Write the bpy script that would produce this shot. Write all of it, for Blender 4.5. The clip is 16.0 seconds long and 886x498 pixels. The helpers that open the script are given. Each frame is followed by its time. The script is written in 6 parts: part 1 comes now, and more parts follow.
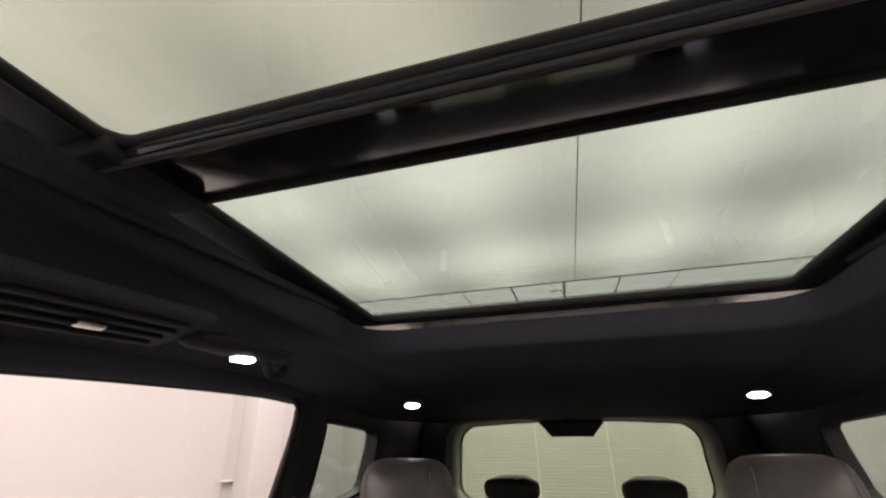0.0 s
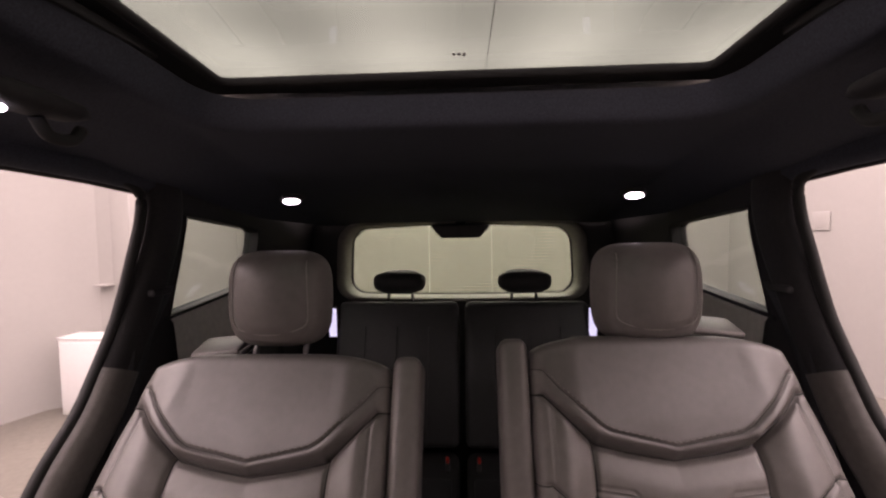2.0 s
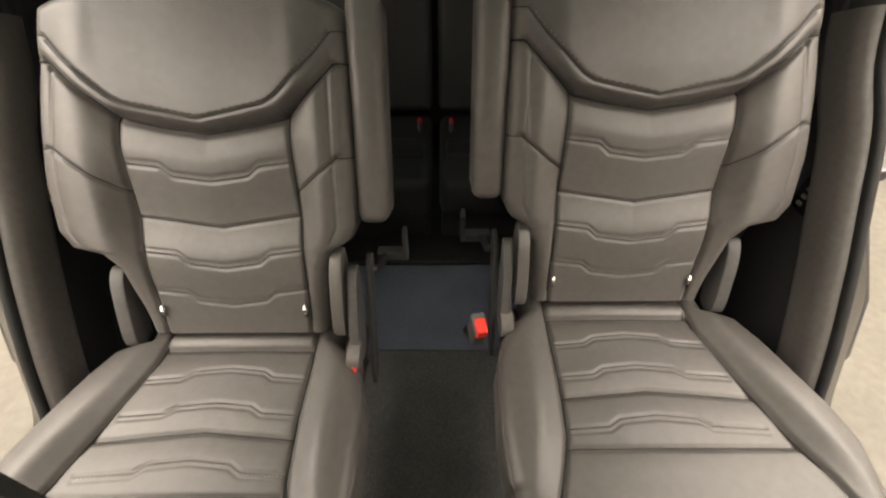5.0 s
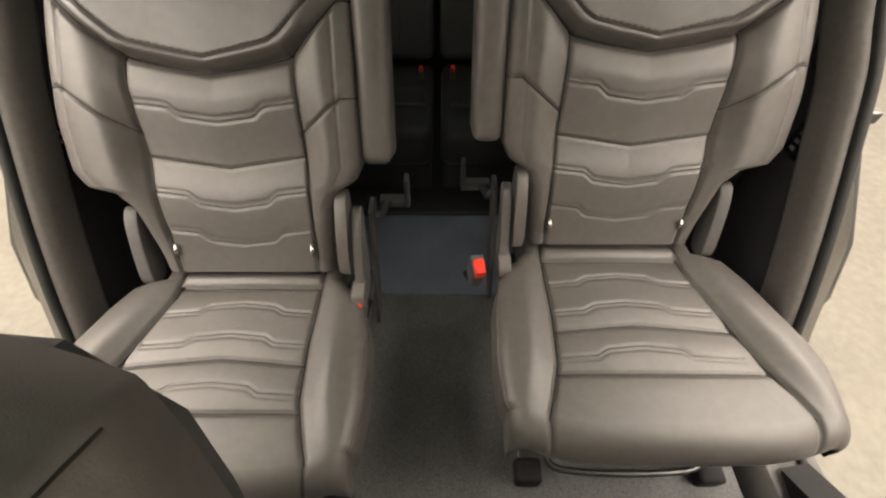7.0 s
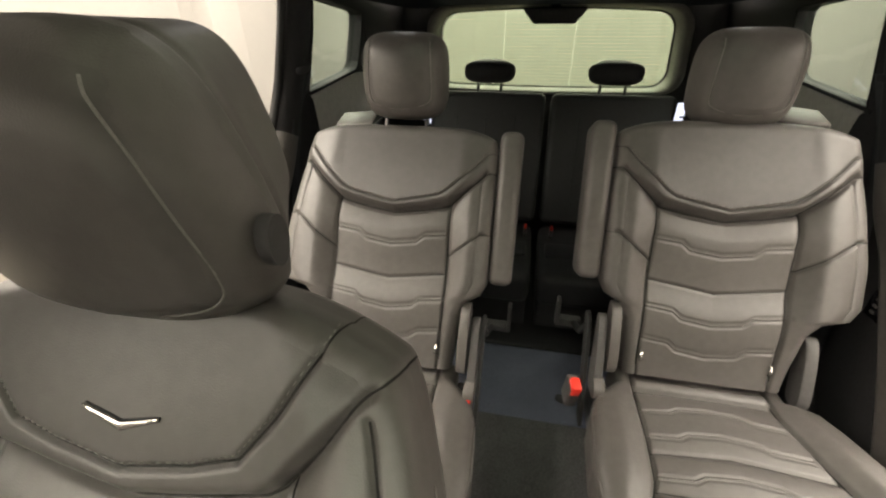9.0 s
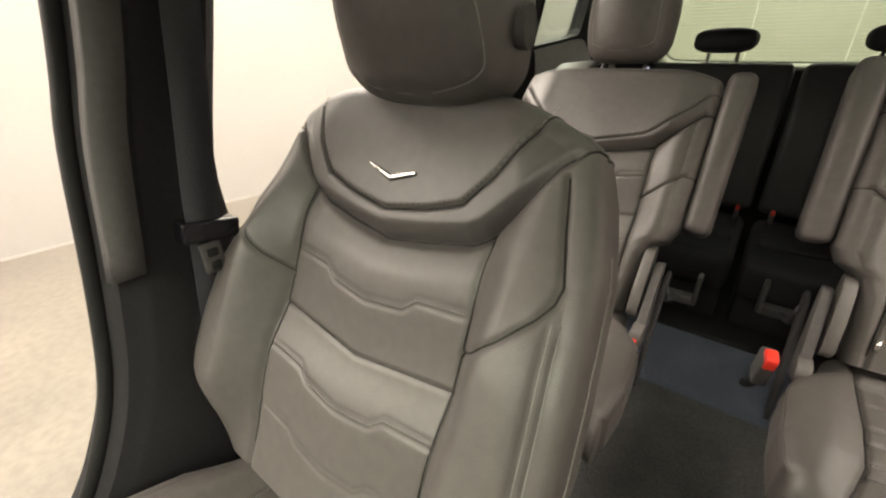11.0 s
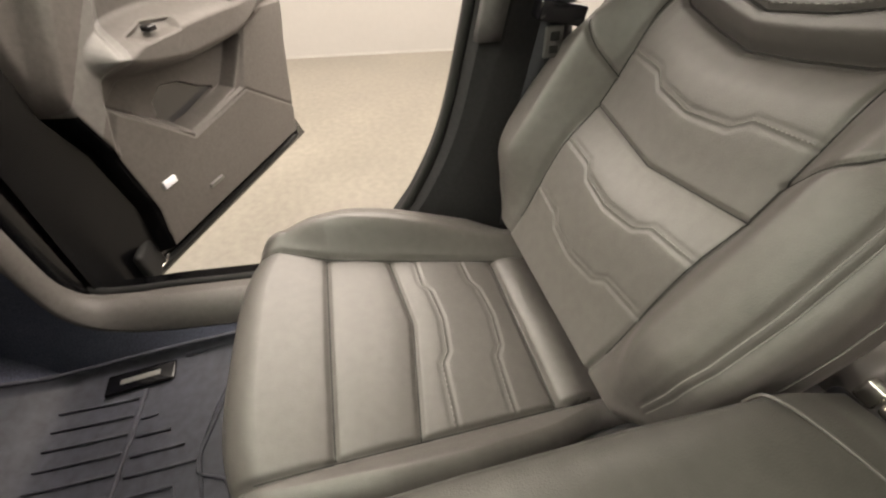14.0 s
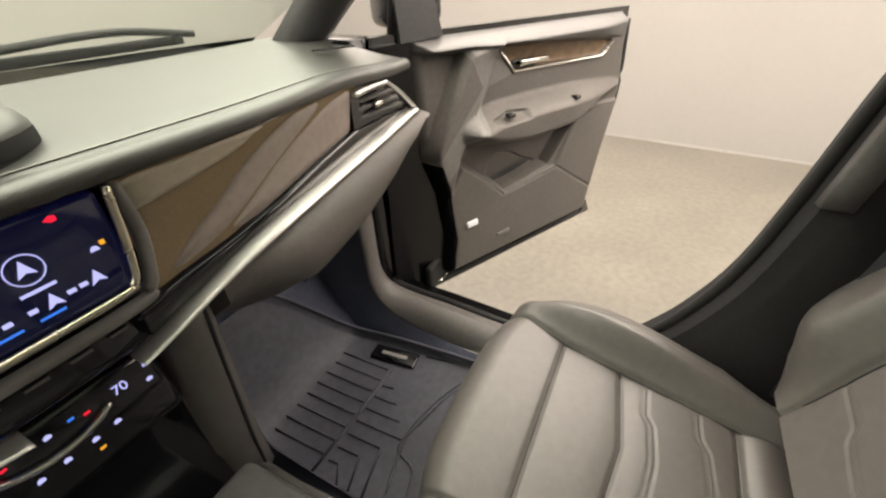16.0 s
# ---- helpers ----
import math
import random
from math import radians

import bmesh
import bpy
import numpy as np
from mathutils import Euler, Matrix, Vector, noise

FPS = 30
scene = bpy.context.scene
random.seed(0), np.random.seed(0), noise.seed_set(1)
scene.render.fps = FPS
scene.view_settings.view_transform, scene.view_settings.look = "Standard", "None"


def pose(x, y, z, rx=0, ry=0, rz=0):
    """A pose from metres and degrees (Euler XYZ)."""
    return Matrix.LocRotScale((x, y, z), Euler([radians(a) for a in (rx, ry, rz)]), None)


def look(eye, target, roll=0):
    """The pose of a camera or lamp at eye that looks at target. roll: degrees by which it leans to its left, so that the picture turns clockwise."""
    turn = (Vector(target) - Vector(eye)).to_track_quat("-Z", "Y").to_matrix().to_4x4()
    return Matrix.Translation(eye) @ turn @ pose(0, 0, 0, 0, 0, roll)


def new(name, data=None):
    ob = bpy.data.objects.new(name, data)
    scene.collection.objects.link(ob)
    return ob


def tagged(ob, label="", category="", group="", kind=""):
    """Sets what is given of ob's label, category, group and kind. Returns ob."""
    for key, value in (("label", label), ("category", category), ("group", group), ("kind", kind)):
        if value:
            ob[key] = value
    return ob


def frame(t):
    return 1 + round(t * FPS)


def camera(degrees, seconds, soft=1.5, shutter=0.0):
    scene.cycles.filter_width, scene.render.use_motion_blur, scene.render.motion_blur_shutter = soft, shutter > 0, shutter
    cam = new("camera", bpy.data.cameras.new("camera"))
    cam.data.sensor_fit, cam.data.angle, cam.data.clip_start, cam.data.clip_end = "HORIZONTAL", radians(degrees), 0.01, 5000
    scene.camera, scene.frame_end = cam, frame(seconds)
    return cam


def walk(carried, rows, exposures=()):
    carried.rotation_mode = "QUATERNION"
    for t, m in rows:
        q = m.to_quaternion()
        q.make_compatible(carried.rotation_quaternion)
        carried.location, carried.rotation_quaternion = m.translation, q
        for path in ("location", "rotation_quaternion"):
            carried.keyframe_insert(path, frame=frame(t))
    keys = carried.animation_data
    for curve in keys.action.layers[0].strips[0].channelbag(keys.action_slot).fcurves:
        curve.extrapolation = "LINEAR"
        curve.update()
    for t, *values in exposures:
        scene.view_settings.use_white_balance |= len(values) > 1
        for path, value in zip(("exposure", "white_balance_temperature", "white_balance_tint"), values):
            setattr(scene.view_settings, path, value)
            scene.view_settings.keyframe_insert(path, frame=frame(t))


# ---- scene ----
cam = camera(94.2, 16.0, soft=2.3)
PATH = [
    (0, (0.009, -0.754, 1.538), (-0.491, 1.031, 2.288), -1.4),
    (0.5, (0.011, -0.692, 1.522), (-0.311, 1.188, 2.125), -1.2),
    (1, (0.009, -0.649, 1.517), (-0.212, 1.301, 1.902), -1.0),
    (1.5, (0.018, -0.61, 1.501), (-0.142, 1.378, 1.65), -0.9),
    (2, (0.015, -0.599, 1.493), (-0.087, 1.396, 1.386), -0.8),
    (2.5, (0.028, -0.577, 1.478), (-0.039, 1.385, 1.098), -0.7),
    (3, (0.028, -0.553, 1.459), (-0.019, 1.335, 0.801), -0.7),
    (3.5, (0.029, -0.536, 1.449), (0.002, 1.243, 0.536), -0.5),
    (4, (0.032, -0.527, 1.445), (0.012, 1.119, 0.309), -0.6),
    (4.5, (0.027, -0.531, 1.43), (0.021, 0.984, 0.125), -0.3),
    (5, (0.026, -0.53, 1.42), (0.028, 0.85, -0.027), -0.2),
    (5.2, (0.029, -0.53, 1.417), (0.032, 0.808, -0.069), -0.2),
    (7.3, (0.024, -0.616, 1.416), (0.02, 0.63, -0.148), 0.1),
    (7.5, (0.018, -0.642, 1.435), (0.004, 0.702, -0.046), 0.1),
    (8, (-0.004, -0.704, 1.457), (-0.085, 0.819, 0.163), -0.1),
    (8.5, (-0.035, -0.759, 1.471), (-0.222, 0.889, 0.353), -0.1),
    (9, (-0.066, -0.814, 1.483), (-0.418, 0.887, 0.492), -0.5),
    (11.3, (-0.022, -1.014, 1.313), (-1.177, 0.317, 0.368), -1.3),
    (11.5, (-0.022, -1.018, 1.309), (-1.19, 0.25, 0.295), -1.4),
    (12, (-0.009, -1.033, 1.273), (-1.246, 0.082, 0.165), -1.5),
    (12.5, (-0.002, -1.05, 1.245), (-1.286, -0.113, 0.03), -1.4),
    (13, (0.008, -1.078, 1.237), (-1.327, -0.341, -0.058), -1.4),
    (13.5, (0.014, -1.1, 1.232), (-1.369, -0.588, -0.12), -2.1),
    (14, (0.031, -1.13, 1.25), (-1.409, -0.82, -0.103), -1.8),
    (14.5, (0.061, -1.146, 1.279), (-1.438, -1.061, -0.043), -2.0),
    (15, (0.074, -1.158, 1.313), (-1.484, -1.352, 0.074), -2.2),
    (15.5, (0.071, -1.165, 1.332), (-1.475, -1.658, 0.162), -2.4),
    (16, (0.068, -1.157, 1.352), (-1.403, -1.947, 0.252), -2.8),
]
EXPOSURES = [
    (0.0, 0.22, 6350, 26), (0.8, 0.15, 6400, 28), (1.5, 0.03, 6450, 30), (2.0, 0.03, 6600, 40), (2.5, 0.17, 6850, 45), (3.1, 0.38, 6900, 42), (3.5, 0.50, 6850, 32), (4.0, 0.50, 6800, 17), (5.0, 0.53, 6750, 14), (7.3, 0.60, 6750, 14), (9.0, 0.66, 6700, 12),
    (11.5, 0.66, 6750, 16), (12.5, 0.60, 6750, 17), (13.5, 0.42, 6700, 16), (14.5, 0.38, 6700, 16), (15.5, 0.36, 6700, 16), (16.0, 0.24, 6650, 15),
]
walk(cam, [(t, look(eye, target, roll)) for t, eye, target, roll in PATH], EXPOSURES)

# ---------- light and exposure: a photo booth under a luminous ceiling ----------
world = bpy.data.worlds.new("world")
world.use_nodes = True
world.node_tree.nodes["Background"].inputs[0].default_value = (0.9, 0.95, 1.0, 1)
world.node_tree.nodes["Background"].inputs[1].default_value = 0.02
scene.world = world
CEILING_LIGHT = 9.5


# ---------- materials ----------
def mat(name, color, rough=0.6, metal=0.0, spec=0.5, vary=0.15, scale=30.0, bump=0.0, bump_scale=400.0, coat=0.0, color2=None,
        big=0.0, big_scale=3.0, emit=None, emit_strength=0.0, sheen=0.0, crease=0.0):
    m = bpy.data.materials.new(name)
    m.use_nodes = True
    nt = m.node_tree
    b = nt.nodes["Principled BSDF"]
    b.inputs["Roughness"].default_value = rough
    b.inputs["Metallic"].default_value = metal
    b.inputs["Specular IOR Level"].default_value = spec
    b.inputs["Coat Weight"].default_value = coat
    b.inputs["Coat Roughness"].default_value = 0.08
    b.inputs["Sheen Weight"].default_value = sheen
    geo = nt.nodes.new("ShaderNodeNewGeometry")
    n1 = nt.nodes.new("ShaderNodeTexNoise")
    n1.inputs["Scale"].default_value = scale
    n1.inputs["Detail"].default_value = 6
    nt.links.new(geo.outputs["Position"], n1.inputs["Vector"])
    n2 = nt.nodes.new("ShaderNodeTexNoise")
    n2.inputs["Scale"].default_value = big_scale
    n2.inputs["Detail"].default_value = 3
    nt.links.new(geo.outputs["Position"], n2.inputs["Vector"])
    mix = nt.nodes.new("ShaderNodeMix")
    mix.data_type = "RGBA"
    c2 = color2 or tuple(c * (1 + vary) for c in color)
    c1 = tuple(c * (1 - vary) for c in color) if color2 is None else color
    mix.inputs[6].default_value = (*c1, 1)
    mix.inputs[7].default_value = (*c2, 1)
    ramp = nt.nodes.new("ShaderNodeMapRange")
    ramp.inputs[1].default_value, ramp.inputs[2].default_value = 0.3, 0.7
    nt.links.new(n1.outputs["Fac"], ramp.inputs[0])
    nt.links.new(ramp.outputs[0], mix.inputs[0])
    out = mix.outputs[2]
    if big:
        mul = nt.nodes.new("ShaderNodeMix")
        mul.data_type, mul.blend_type = "RGBA", "MULTIPLY"
        mr = nt.nodes.new("ShaderNodeMapRange")
        mr.inputs[1].default_value, mr.inputs[2].default_value = 0.35, 0.65
        mr.inputs[3].default_value, mr.inputs[4].default_value = 1 - big, 1.0
        nt.links.new(n2.outputs["Fac"], mr.inputs[0])
        mul.inputs[0].default_value = 1.0
        nt.links.new(out, mul.inputs[6])
        nt.links.new(mr.outputs[0], mul.inputs[7])
        out = mul.outputs[2]
    nt.links.new(out, b.inputs["Base Color"])
    rr = nt.nodes.new("ShaderNodeMapRange")
    rr.inputs[3].default_value, rr.inputs[4].default_value = max(rough - 0.07, 0.02), min(rough + 0.07, 1)
    nt.links.new(n2.outputs["Fac"], rr.inputs[0])
    nt.links.new(rr.outputs[0], b.inputs["Roughness"])
    if bump:
        v = nt.nodes.new("ShaderNodeTexVoronoi")
        v.inputs["Scale"].default_value = bump_scale
        nt.links.new(geo.outputs["Position"], v.inputs["Vector"])
        bp = nt.nodes.new("ShaderNodeBump")
        bp.inputs["Strength"].default_value = bump
        bp.inputs["Distance"].default_value = 0.0006
        nt.links.new(v.outputs["Distance"], bp.inputs["Height"])
        nt.links.new(bp.outputs[0], b.inputs["Normal"])
        if crease:
            n3 = nt.nodes.new("ShaderNodeTexNoise")
            n3.inputs["Scale"].default_value = 22
            n3.inputs["Detail"].default_value = 4
            n3.inputs["Distortion"].default_value = 0.8
            nt.links.new(geo.outputs["Position"], n3.inputs["Vector"])
            b2 = nt.nodes.new("ShaderNodeBump")
            b2.inputs["Strength"].default_value = crease
            b2.inputs["Distance"].default_value = 0.006
            nt.links.new(n3.outputs["Fac"], b2.inputs["Height"])
            nt.links.new(bp.outputs[0], b2.inputs["Normal"])
            nt.links.new(b2.outputs[0], b.inputs["Normal"])
    if emit:
        b.inputs["Emission Color"].default_value = (*emit, 1)
        b.inputs["Emission Strength"].default_value = emit_strength
    return m


def glass(name, tint, gloss=0.03):
    m = bpy.data.materials.new(name)
    m.use_nodes = True
    nt = m.node_tree
    nt.nodes.clear()
    o = nt.nodes.new("ShaderNodeOutputMaterial")
    tr = nt.nodes.new("ShaderNodeBsdfTransparent")
    tr.inputs[0].default_value = (*tint, 1)
    gl = nt.nodes.new("ShaderNodeBsdfGlossy")
    gl.inputs["Roughness"].default_value = 0.01
    lw = nt.nodes.new("ShaderNodeLayerWeight")
    pw = nt.nodes.new("ShaderNodeMath")
    pw.operation = "POWER"
    nt.links.new(lw.outputs["Facing"], pw.inputs[0])
    pw.inputs[1].default_value = 5.0
    fr = nt.nodes.new("ShaderNodeMapRange")
    fr.inputs[3].default_value, fr.inputs[4].default_value = gloss, 0.7
    nt.links.new(pw.outputs[0], fr.inputs[0])
    mx = nt.nodes.new("ShaderNodeMixShader")
    nt.links.new(fr.outputs[0], mx.inputs[0])
    nt.links.new(tr.outputs[0], mx.inputs[1])
    nt.links.new(gl.outputs[0], mx.inputs[2])
    nt.links.new(mx.outputs[0], o.inputs[0])
    return m


def glow(name, color, strength):
    m = bpy.data.materials.new(name)
    m.use_nodes = True
    nt = m.node_tree
    nt.nodes.clear()
    o = nt.nodes.new("ShaderNodeOutputMaterial")
    e = nt.nodes.new("ShaderNodeEmission")
    e.inputs[0].default_value = (*color, 1)
    e.inputs[1].default_value = strength
    nt.links.new(e.outputs[0], o.inputs[0])
    return m


LEATHER = mat("black_leather", (0.079, 0.0715, 0.067), rough=0.47, spec=0.68, crease=0.06, vary=0.10, scale=60, bump=0.28, bump_scale=620, big=0.12, big_scale=5)
LEATHER_YOKE = mat("smooth_black_leather", (0.066, 0.060, 0.0565), rough=0.44, spec=0.70, crease=0.05, vary=0.10, scale=60, bump=0.22, bump_scale=700, big=0.10, big_scale=5)
SEAM = mat("dark_seam", (0.022, 0.021, 0.020), rough=0.7, spec=0.2, vary=0.2)
CARPET_DARK = mat("black_carpet", (0.165, 0.163, 0.166), rough=1.0, spec=0.05, vary=0.4, scale=420, bump=0.9, bump_scale=900, big=0.2, big_scale=7)
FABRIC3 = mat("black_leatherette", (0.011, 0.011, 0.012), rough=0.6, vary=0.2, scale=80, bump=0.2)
STITCH = mat("grey_thread", (0.20, 0.19, 0.18), rough=0.8, vary=0.2, scale=900)
PLASTIC = mat("black_grained_plastic", (0.040, 0.039, 0.040), rough=0.55, spec=0.4, vary=0.12, scale=90, bump=0.3, bump_scale=900, big=0.15, big_scale=6)
PLASTIC_DARK = mat("black_soft_trim", (0.020, 0.0195, 0.021), rough=0.7, spec=0.25, vary=0.15, scale=120, bump=0.3, bump_scale=900, big=0.15, big_scale=6)
PLASTIC_GREY = mat("dark_grey_plastic", (0.075, 0.071, 0.070), rough=0.5, spec=0.4, vary=0.1, scale=90, bump=0.25, bump_scale=900, big=0.12, big_scale=4)
PLASTIC_LIGHT = mat("grey_plastic", (0.12, 0.113, 0.107), rough=0.5, vary=0.1, scale=70, bump=0.2, bump_scale=800)
HEADLINER = mat("black_headliner_fabric", (0.0468, 0.0507, 0.0637), rough=0.95, spec=0.1, vary=0.22, scale=350, bump=0.4, bump_scale=1200, big=0.12, big_scale=4)
# the floor carpet at twice the brightness, light put into its colour
CARPET_LIT = mat("lit_blue_carpet", (0.21, 0.224, 0.30), rough=1.0, spec=0.05, vary=0.45, scale=420, bump=0.9, bump_scale=900, big=0.2, big_scale=7)
CARPET = mat("dark_carpet", (0.095, 0.102, 0.140), rough=1.0, spec=0.05, vary=0.45, scale=420, bump=0.9, bump_scale=900, big=0.2, big_scale=7)
RUBBER = mat("black_rubber", (0.048, 0.050, 0.064), rough=0.6, spec=0.35, vary=0.2, scale=50, big=0.2, big_scale=8)
SEAL = mat("black_seal_rubber", (0.010, 0.010, 0.010), rough=0.7, spec=0.3, vary=0.2)
JAMB = mat("black_jamb_paint", (0.003, 0.003, 0.0035), rough=0.22, spec=0.30, vary=0.1)
BELT = mat("belt_fabric", (0.030, 0.031, 0.036), rough=0.75, spec=0.3, vary=0.2, scale=400, bump=0.3, bump_scale=900)
GLOSS = mat("piano_black", (0.004, 0.004, 0.005), rough=0.08, spec=0.5, vary=0.1)
BAR = mat("gloss_black_bar", (0.005, 0.005, 0.006), rough=0.07, spec=0.6, vary=0.1)
PAINT = mat("black_car_paint", (0.006, 0.006, 0.007), rough=0.2, spec=0.5, coat=1.0, vary=0.1)
CHROME = mat("satin_chrome", (0.66, 0.64, 0.60), rough=0.25, metal=1.0, vary=0.05)
SATIN = mat("satin_silver", (0.50, 0.49, 0.47), rough=0.42, metal=1.0, vary=0.06, scale=200)
SURROUND = mat("grey_beige_plastic", (0.24, 0.23, 0.205), rough=0.55, vary=0.08, scale=60, bump=0.2, bump_scale=800)
LEDGE = mat("grey_beige_panel", (0.42, 0.405, 0.37), rough=0.6, vary=0.08, scale=60, bump=0.2, bump_scale=800)
STRIP = mat("warm_grey_plastic", (0.100, 0.092, 0.087), rough=0.5, spec=0.4, vary=0.1, scale=90, bump=0.25, bump_scale=900, big=0.12, big_scale=4)
JOINT = mat("dark_joint", (0.05, 0.05, 0.048), rough=0.8, vary=0.1)
DARK_METAL = mat("dark_metal", (0.12, 0.12, 0.12), rough=0.4, metal=1.0, vary=0.15)
WOOD = mat("brown_open_pore_wood", (0.10, 0.062, 0.034), color2=(0.17, 0.11, 0.062), rough=0.4, scale=40, bump=0.2, bump_scale=300)
BRONZE = mat("bronze_suede", (0.235, 0.175, 0.105), rough=0.6, spec=0.3, vary=0.10, scale=300, bump=0.3, bump_scale=900, big=0.1)
CREAM_REFLECTION = mat("beige_reflection", (0.42, 0.37, 0.29), rough=0.45, vary=0.06, scale=100)
CREAM_METAL = mat("champagne_metal", (0.60, 0.55, 0.44), rough=0.28, metal=1.0, vary=0.05)
DOOR_GREY = mat("warm_grey_door_trim", (0.088, 0.079, 0.073), rough=0.55, spec=0.35, vary=0.1, scale=90, bump=0.3, bump_scale=900, big=0.12, big_scale=5)
CONSOLE_LEATHER = mat("console_leather", (0.054, 0.051, 0.047), rough=0.45, spec=0.5, vary=0.1, scale=60, bump=0.3, bump_scale=650, big=0.1)
TAUPE_REFLECTION = mat("taupe_reflection", (0.31, 0.26, 0.235), rough=0.5, vary=0.08, scale=80, bump=0.2, bump_scale=700)
RED = mat("red_plastic", (0.75, 0.035, 0.02), rough=0.4, vary=0.08)
DASH_PAD = mat("dash_leather", (0.036, 0.036, 0.033), rough=0.40, spec=0.55, vary=0.1, scale=60, bump=0.3, bump_scale=650, big=0.1)
TYRE = mat("tyre_rubber", (0.014, 0.014, 0.014), rough=0.8, vary=0.3, scale=60)
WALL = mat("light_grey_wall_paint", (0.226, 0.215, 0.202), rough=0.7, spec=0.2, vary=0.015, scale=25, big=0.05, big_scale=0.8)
FLOOR = mat("worn_beige_floor", (0.100, 0.091, 0.076), color2=(0.130, 0.119, 0.100), rough=0.5, spec=0.35, scale=26, big=0.16, big_scale=2.2, bump=0.2, bump_scale=60)
CABINET = mat("off_white_lacquer", (0.46, 0.45, 0.44), rough=0.4, vary=0.02)
WHITE = mat("white_lacquer", (0.80, 0.79, 0.77), rough=0.4, vary=0.02)
CARGO = glow("cargo_lamp_glow", (0.72, 0.78, 1.0), 1.0)
TAG = mat("white_label", (0.8, 0.8, 0.85), rough=0.5, vary=0.02)
LED = glow("reading_lamp_glow", (1.0, 0.98, 1.0), 14.0)
SCREEN = mat("screen_glass", (0.004, 0.005, 0.010), rough=0.06, vary=0.1, emit=(0.03, 0.04, 0.30), emit_strength=0.032)
ICON = glow("screen_icon", (0.52, 0.54, 1.0), 0.95)
ICON_RED = glow("red_icon", (1.0, 0.02, 0.05), 0.9)
ICON_BLUE = glow("blue_icon", (0.05, 0.25, 1.0), 0.8)
ICON_AMBER = glow("amber_icon", (1.0, 0.45, 0.03), 0.9)
PRIVACY = glass("tinted_privacy_glass", (0.70, 0.775, 0.675))
QUARTER_GLASS = glass("quarter_glass", (0.75, 0.81, 0.765))
ROOF_GLASS = glass("sunroof_glass", (0.232, 0.252, 0.233))
FRONT_GLASS = glass("front_sunroof_glass", (0.228, 0.241, 0.217))
CLEAR = glass("clear_glass", (0.75, 0.84, 0.78))


# ---------- building helpers ----------
def make(name, verts, faces, material, parent=None, label="", smooth=True, sharp=None, normals=None):
    me = bpy.data.meshes.new(name)
    me.from_pydata([tuple(map(float, v)) for v in verts], [], [tuple(int(i) for i in f) for f in faces])
    me.materials.append(material)
    me.update()
    if smooth:
        me.polygons.foreach_set("use_smooth", np.ones(len(me.polygons), bool))
        if sharp:
            me.set_sharp_from_angle(angle=radians(sharp))
    if normals is not None:
        me.normals_split_custom_set_from_vertices([tuple(map(float, n)) for n in normals])
    ob = new(name, me)
    if parent:
        ob.parent = parent
    if label:
        tagged(ob, label)
    return ob


def part(name, bm, material, parent, label="", smooth=True, sharp=35):
    bmesh.ops.recalc_face_normals(bm, faces=bm.faces)
    me = bpy.data.meshes.new(name)
    bm.to_mesh(me)
    bm.free()
    me.materials.append(material)
    if smooth:
        me.polygons.foreach_set("use_smooth", np.ones(len(me.polygons), bool))
        if sharp:
            me.set_sharp_from_angle(angle=radians(sharp))
    ob = new(name, me)
    if parent:
        ob.parent = parent
    if label:
        tagged(ob, label)
    return ob


def thing(name, label, category, at=(0, 0, 0), group="", kind=""):
    ob = new(name)
    ob.empty_display_size = 0.05
    ob.location = at
    return tagged(ob, label, category, group, kind)


def rbox(x0, x1, y0, y1, z0, z1, r=0.01, seg=3):
    bm = bmesh.new()
    bmesh.ops.create_cube(bm, size=1)
    for v in bm.verts:
        v.co = Vector(((x0 + x1) / 2 + v.co.x * (x1 - x0), (y0 + y1) / 2 + v.co.y * (y1 - y0), (z0 + z1) / 2 + v.co.z * (z1 - z0)))
    r = min(r, 0.48 * min(x1 - x0, y1 - y0, z1 - z0))
    if r > 0:
        bmesh.ops.bevel(bm, geom=list(bm.edges), offset=r, segments=seg, profile=0.5, affect="EDGES")
    return bm


def turned(bm, m):
    bmesh.ops.transform(bm, matrix=m, verts=bm.verts)
    return bm


def prism(poly, axis_u, axis_v, origin, depth_dir, depth, bevel=0.0, seg=2, holes=()):
    """A flat plate from a polygon in two axes, with thickness."""
    from mathutils.geometry import tessellate_polygon
    au, av, o, dd = Vector(axis_u), Vector(axis_v), Vector(origin), Vector(depth_dir)
    loops = [list(poly), *[list(h) for h in holes]]
    flat = [[Vector((u, v, 0)) for u, v in lp] for lp in loops]
    tris = tessellate_polygon(flat)
    pts = [p for lp in loops for p in lp]
    bm = bmesh.new()
    front = [bm.verts.new(o + au * u + av * v) for u, v in pts]
    back = [bm.verts.new(o + au * u + av * v + dd * depth) for u, v in pts]
    for t in tris:
        bm.faces.new([front[i] for i in t])
        bm.faces.new([back[i] for i in reversed(t)])
    k = 0
    rims = []
    for lp in loops:
        n = len(lp)
        for i in range(n):
            a, b = k + i, k + (i + 1) % n
            bm.faces.new([front[a], front[b], back[b], back[a]])
            rims.append((front[a], front[b]))
        k += n
    bmesh.ops.recalc_face_normals(bm, faces=bm.faces)
    if bevel:
        edges = [e for e in (bm.edges.get(p) for p in rims) if e]
        bmesh.ops.bevel(bm, geom=edges, offset=bevel, segments=seg, profile=0.5, affect="EDGES")
    return bm


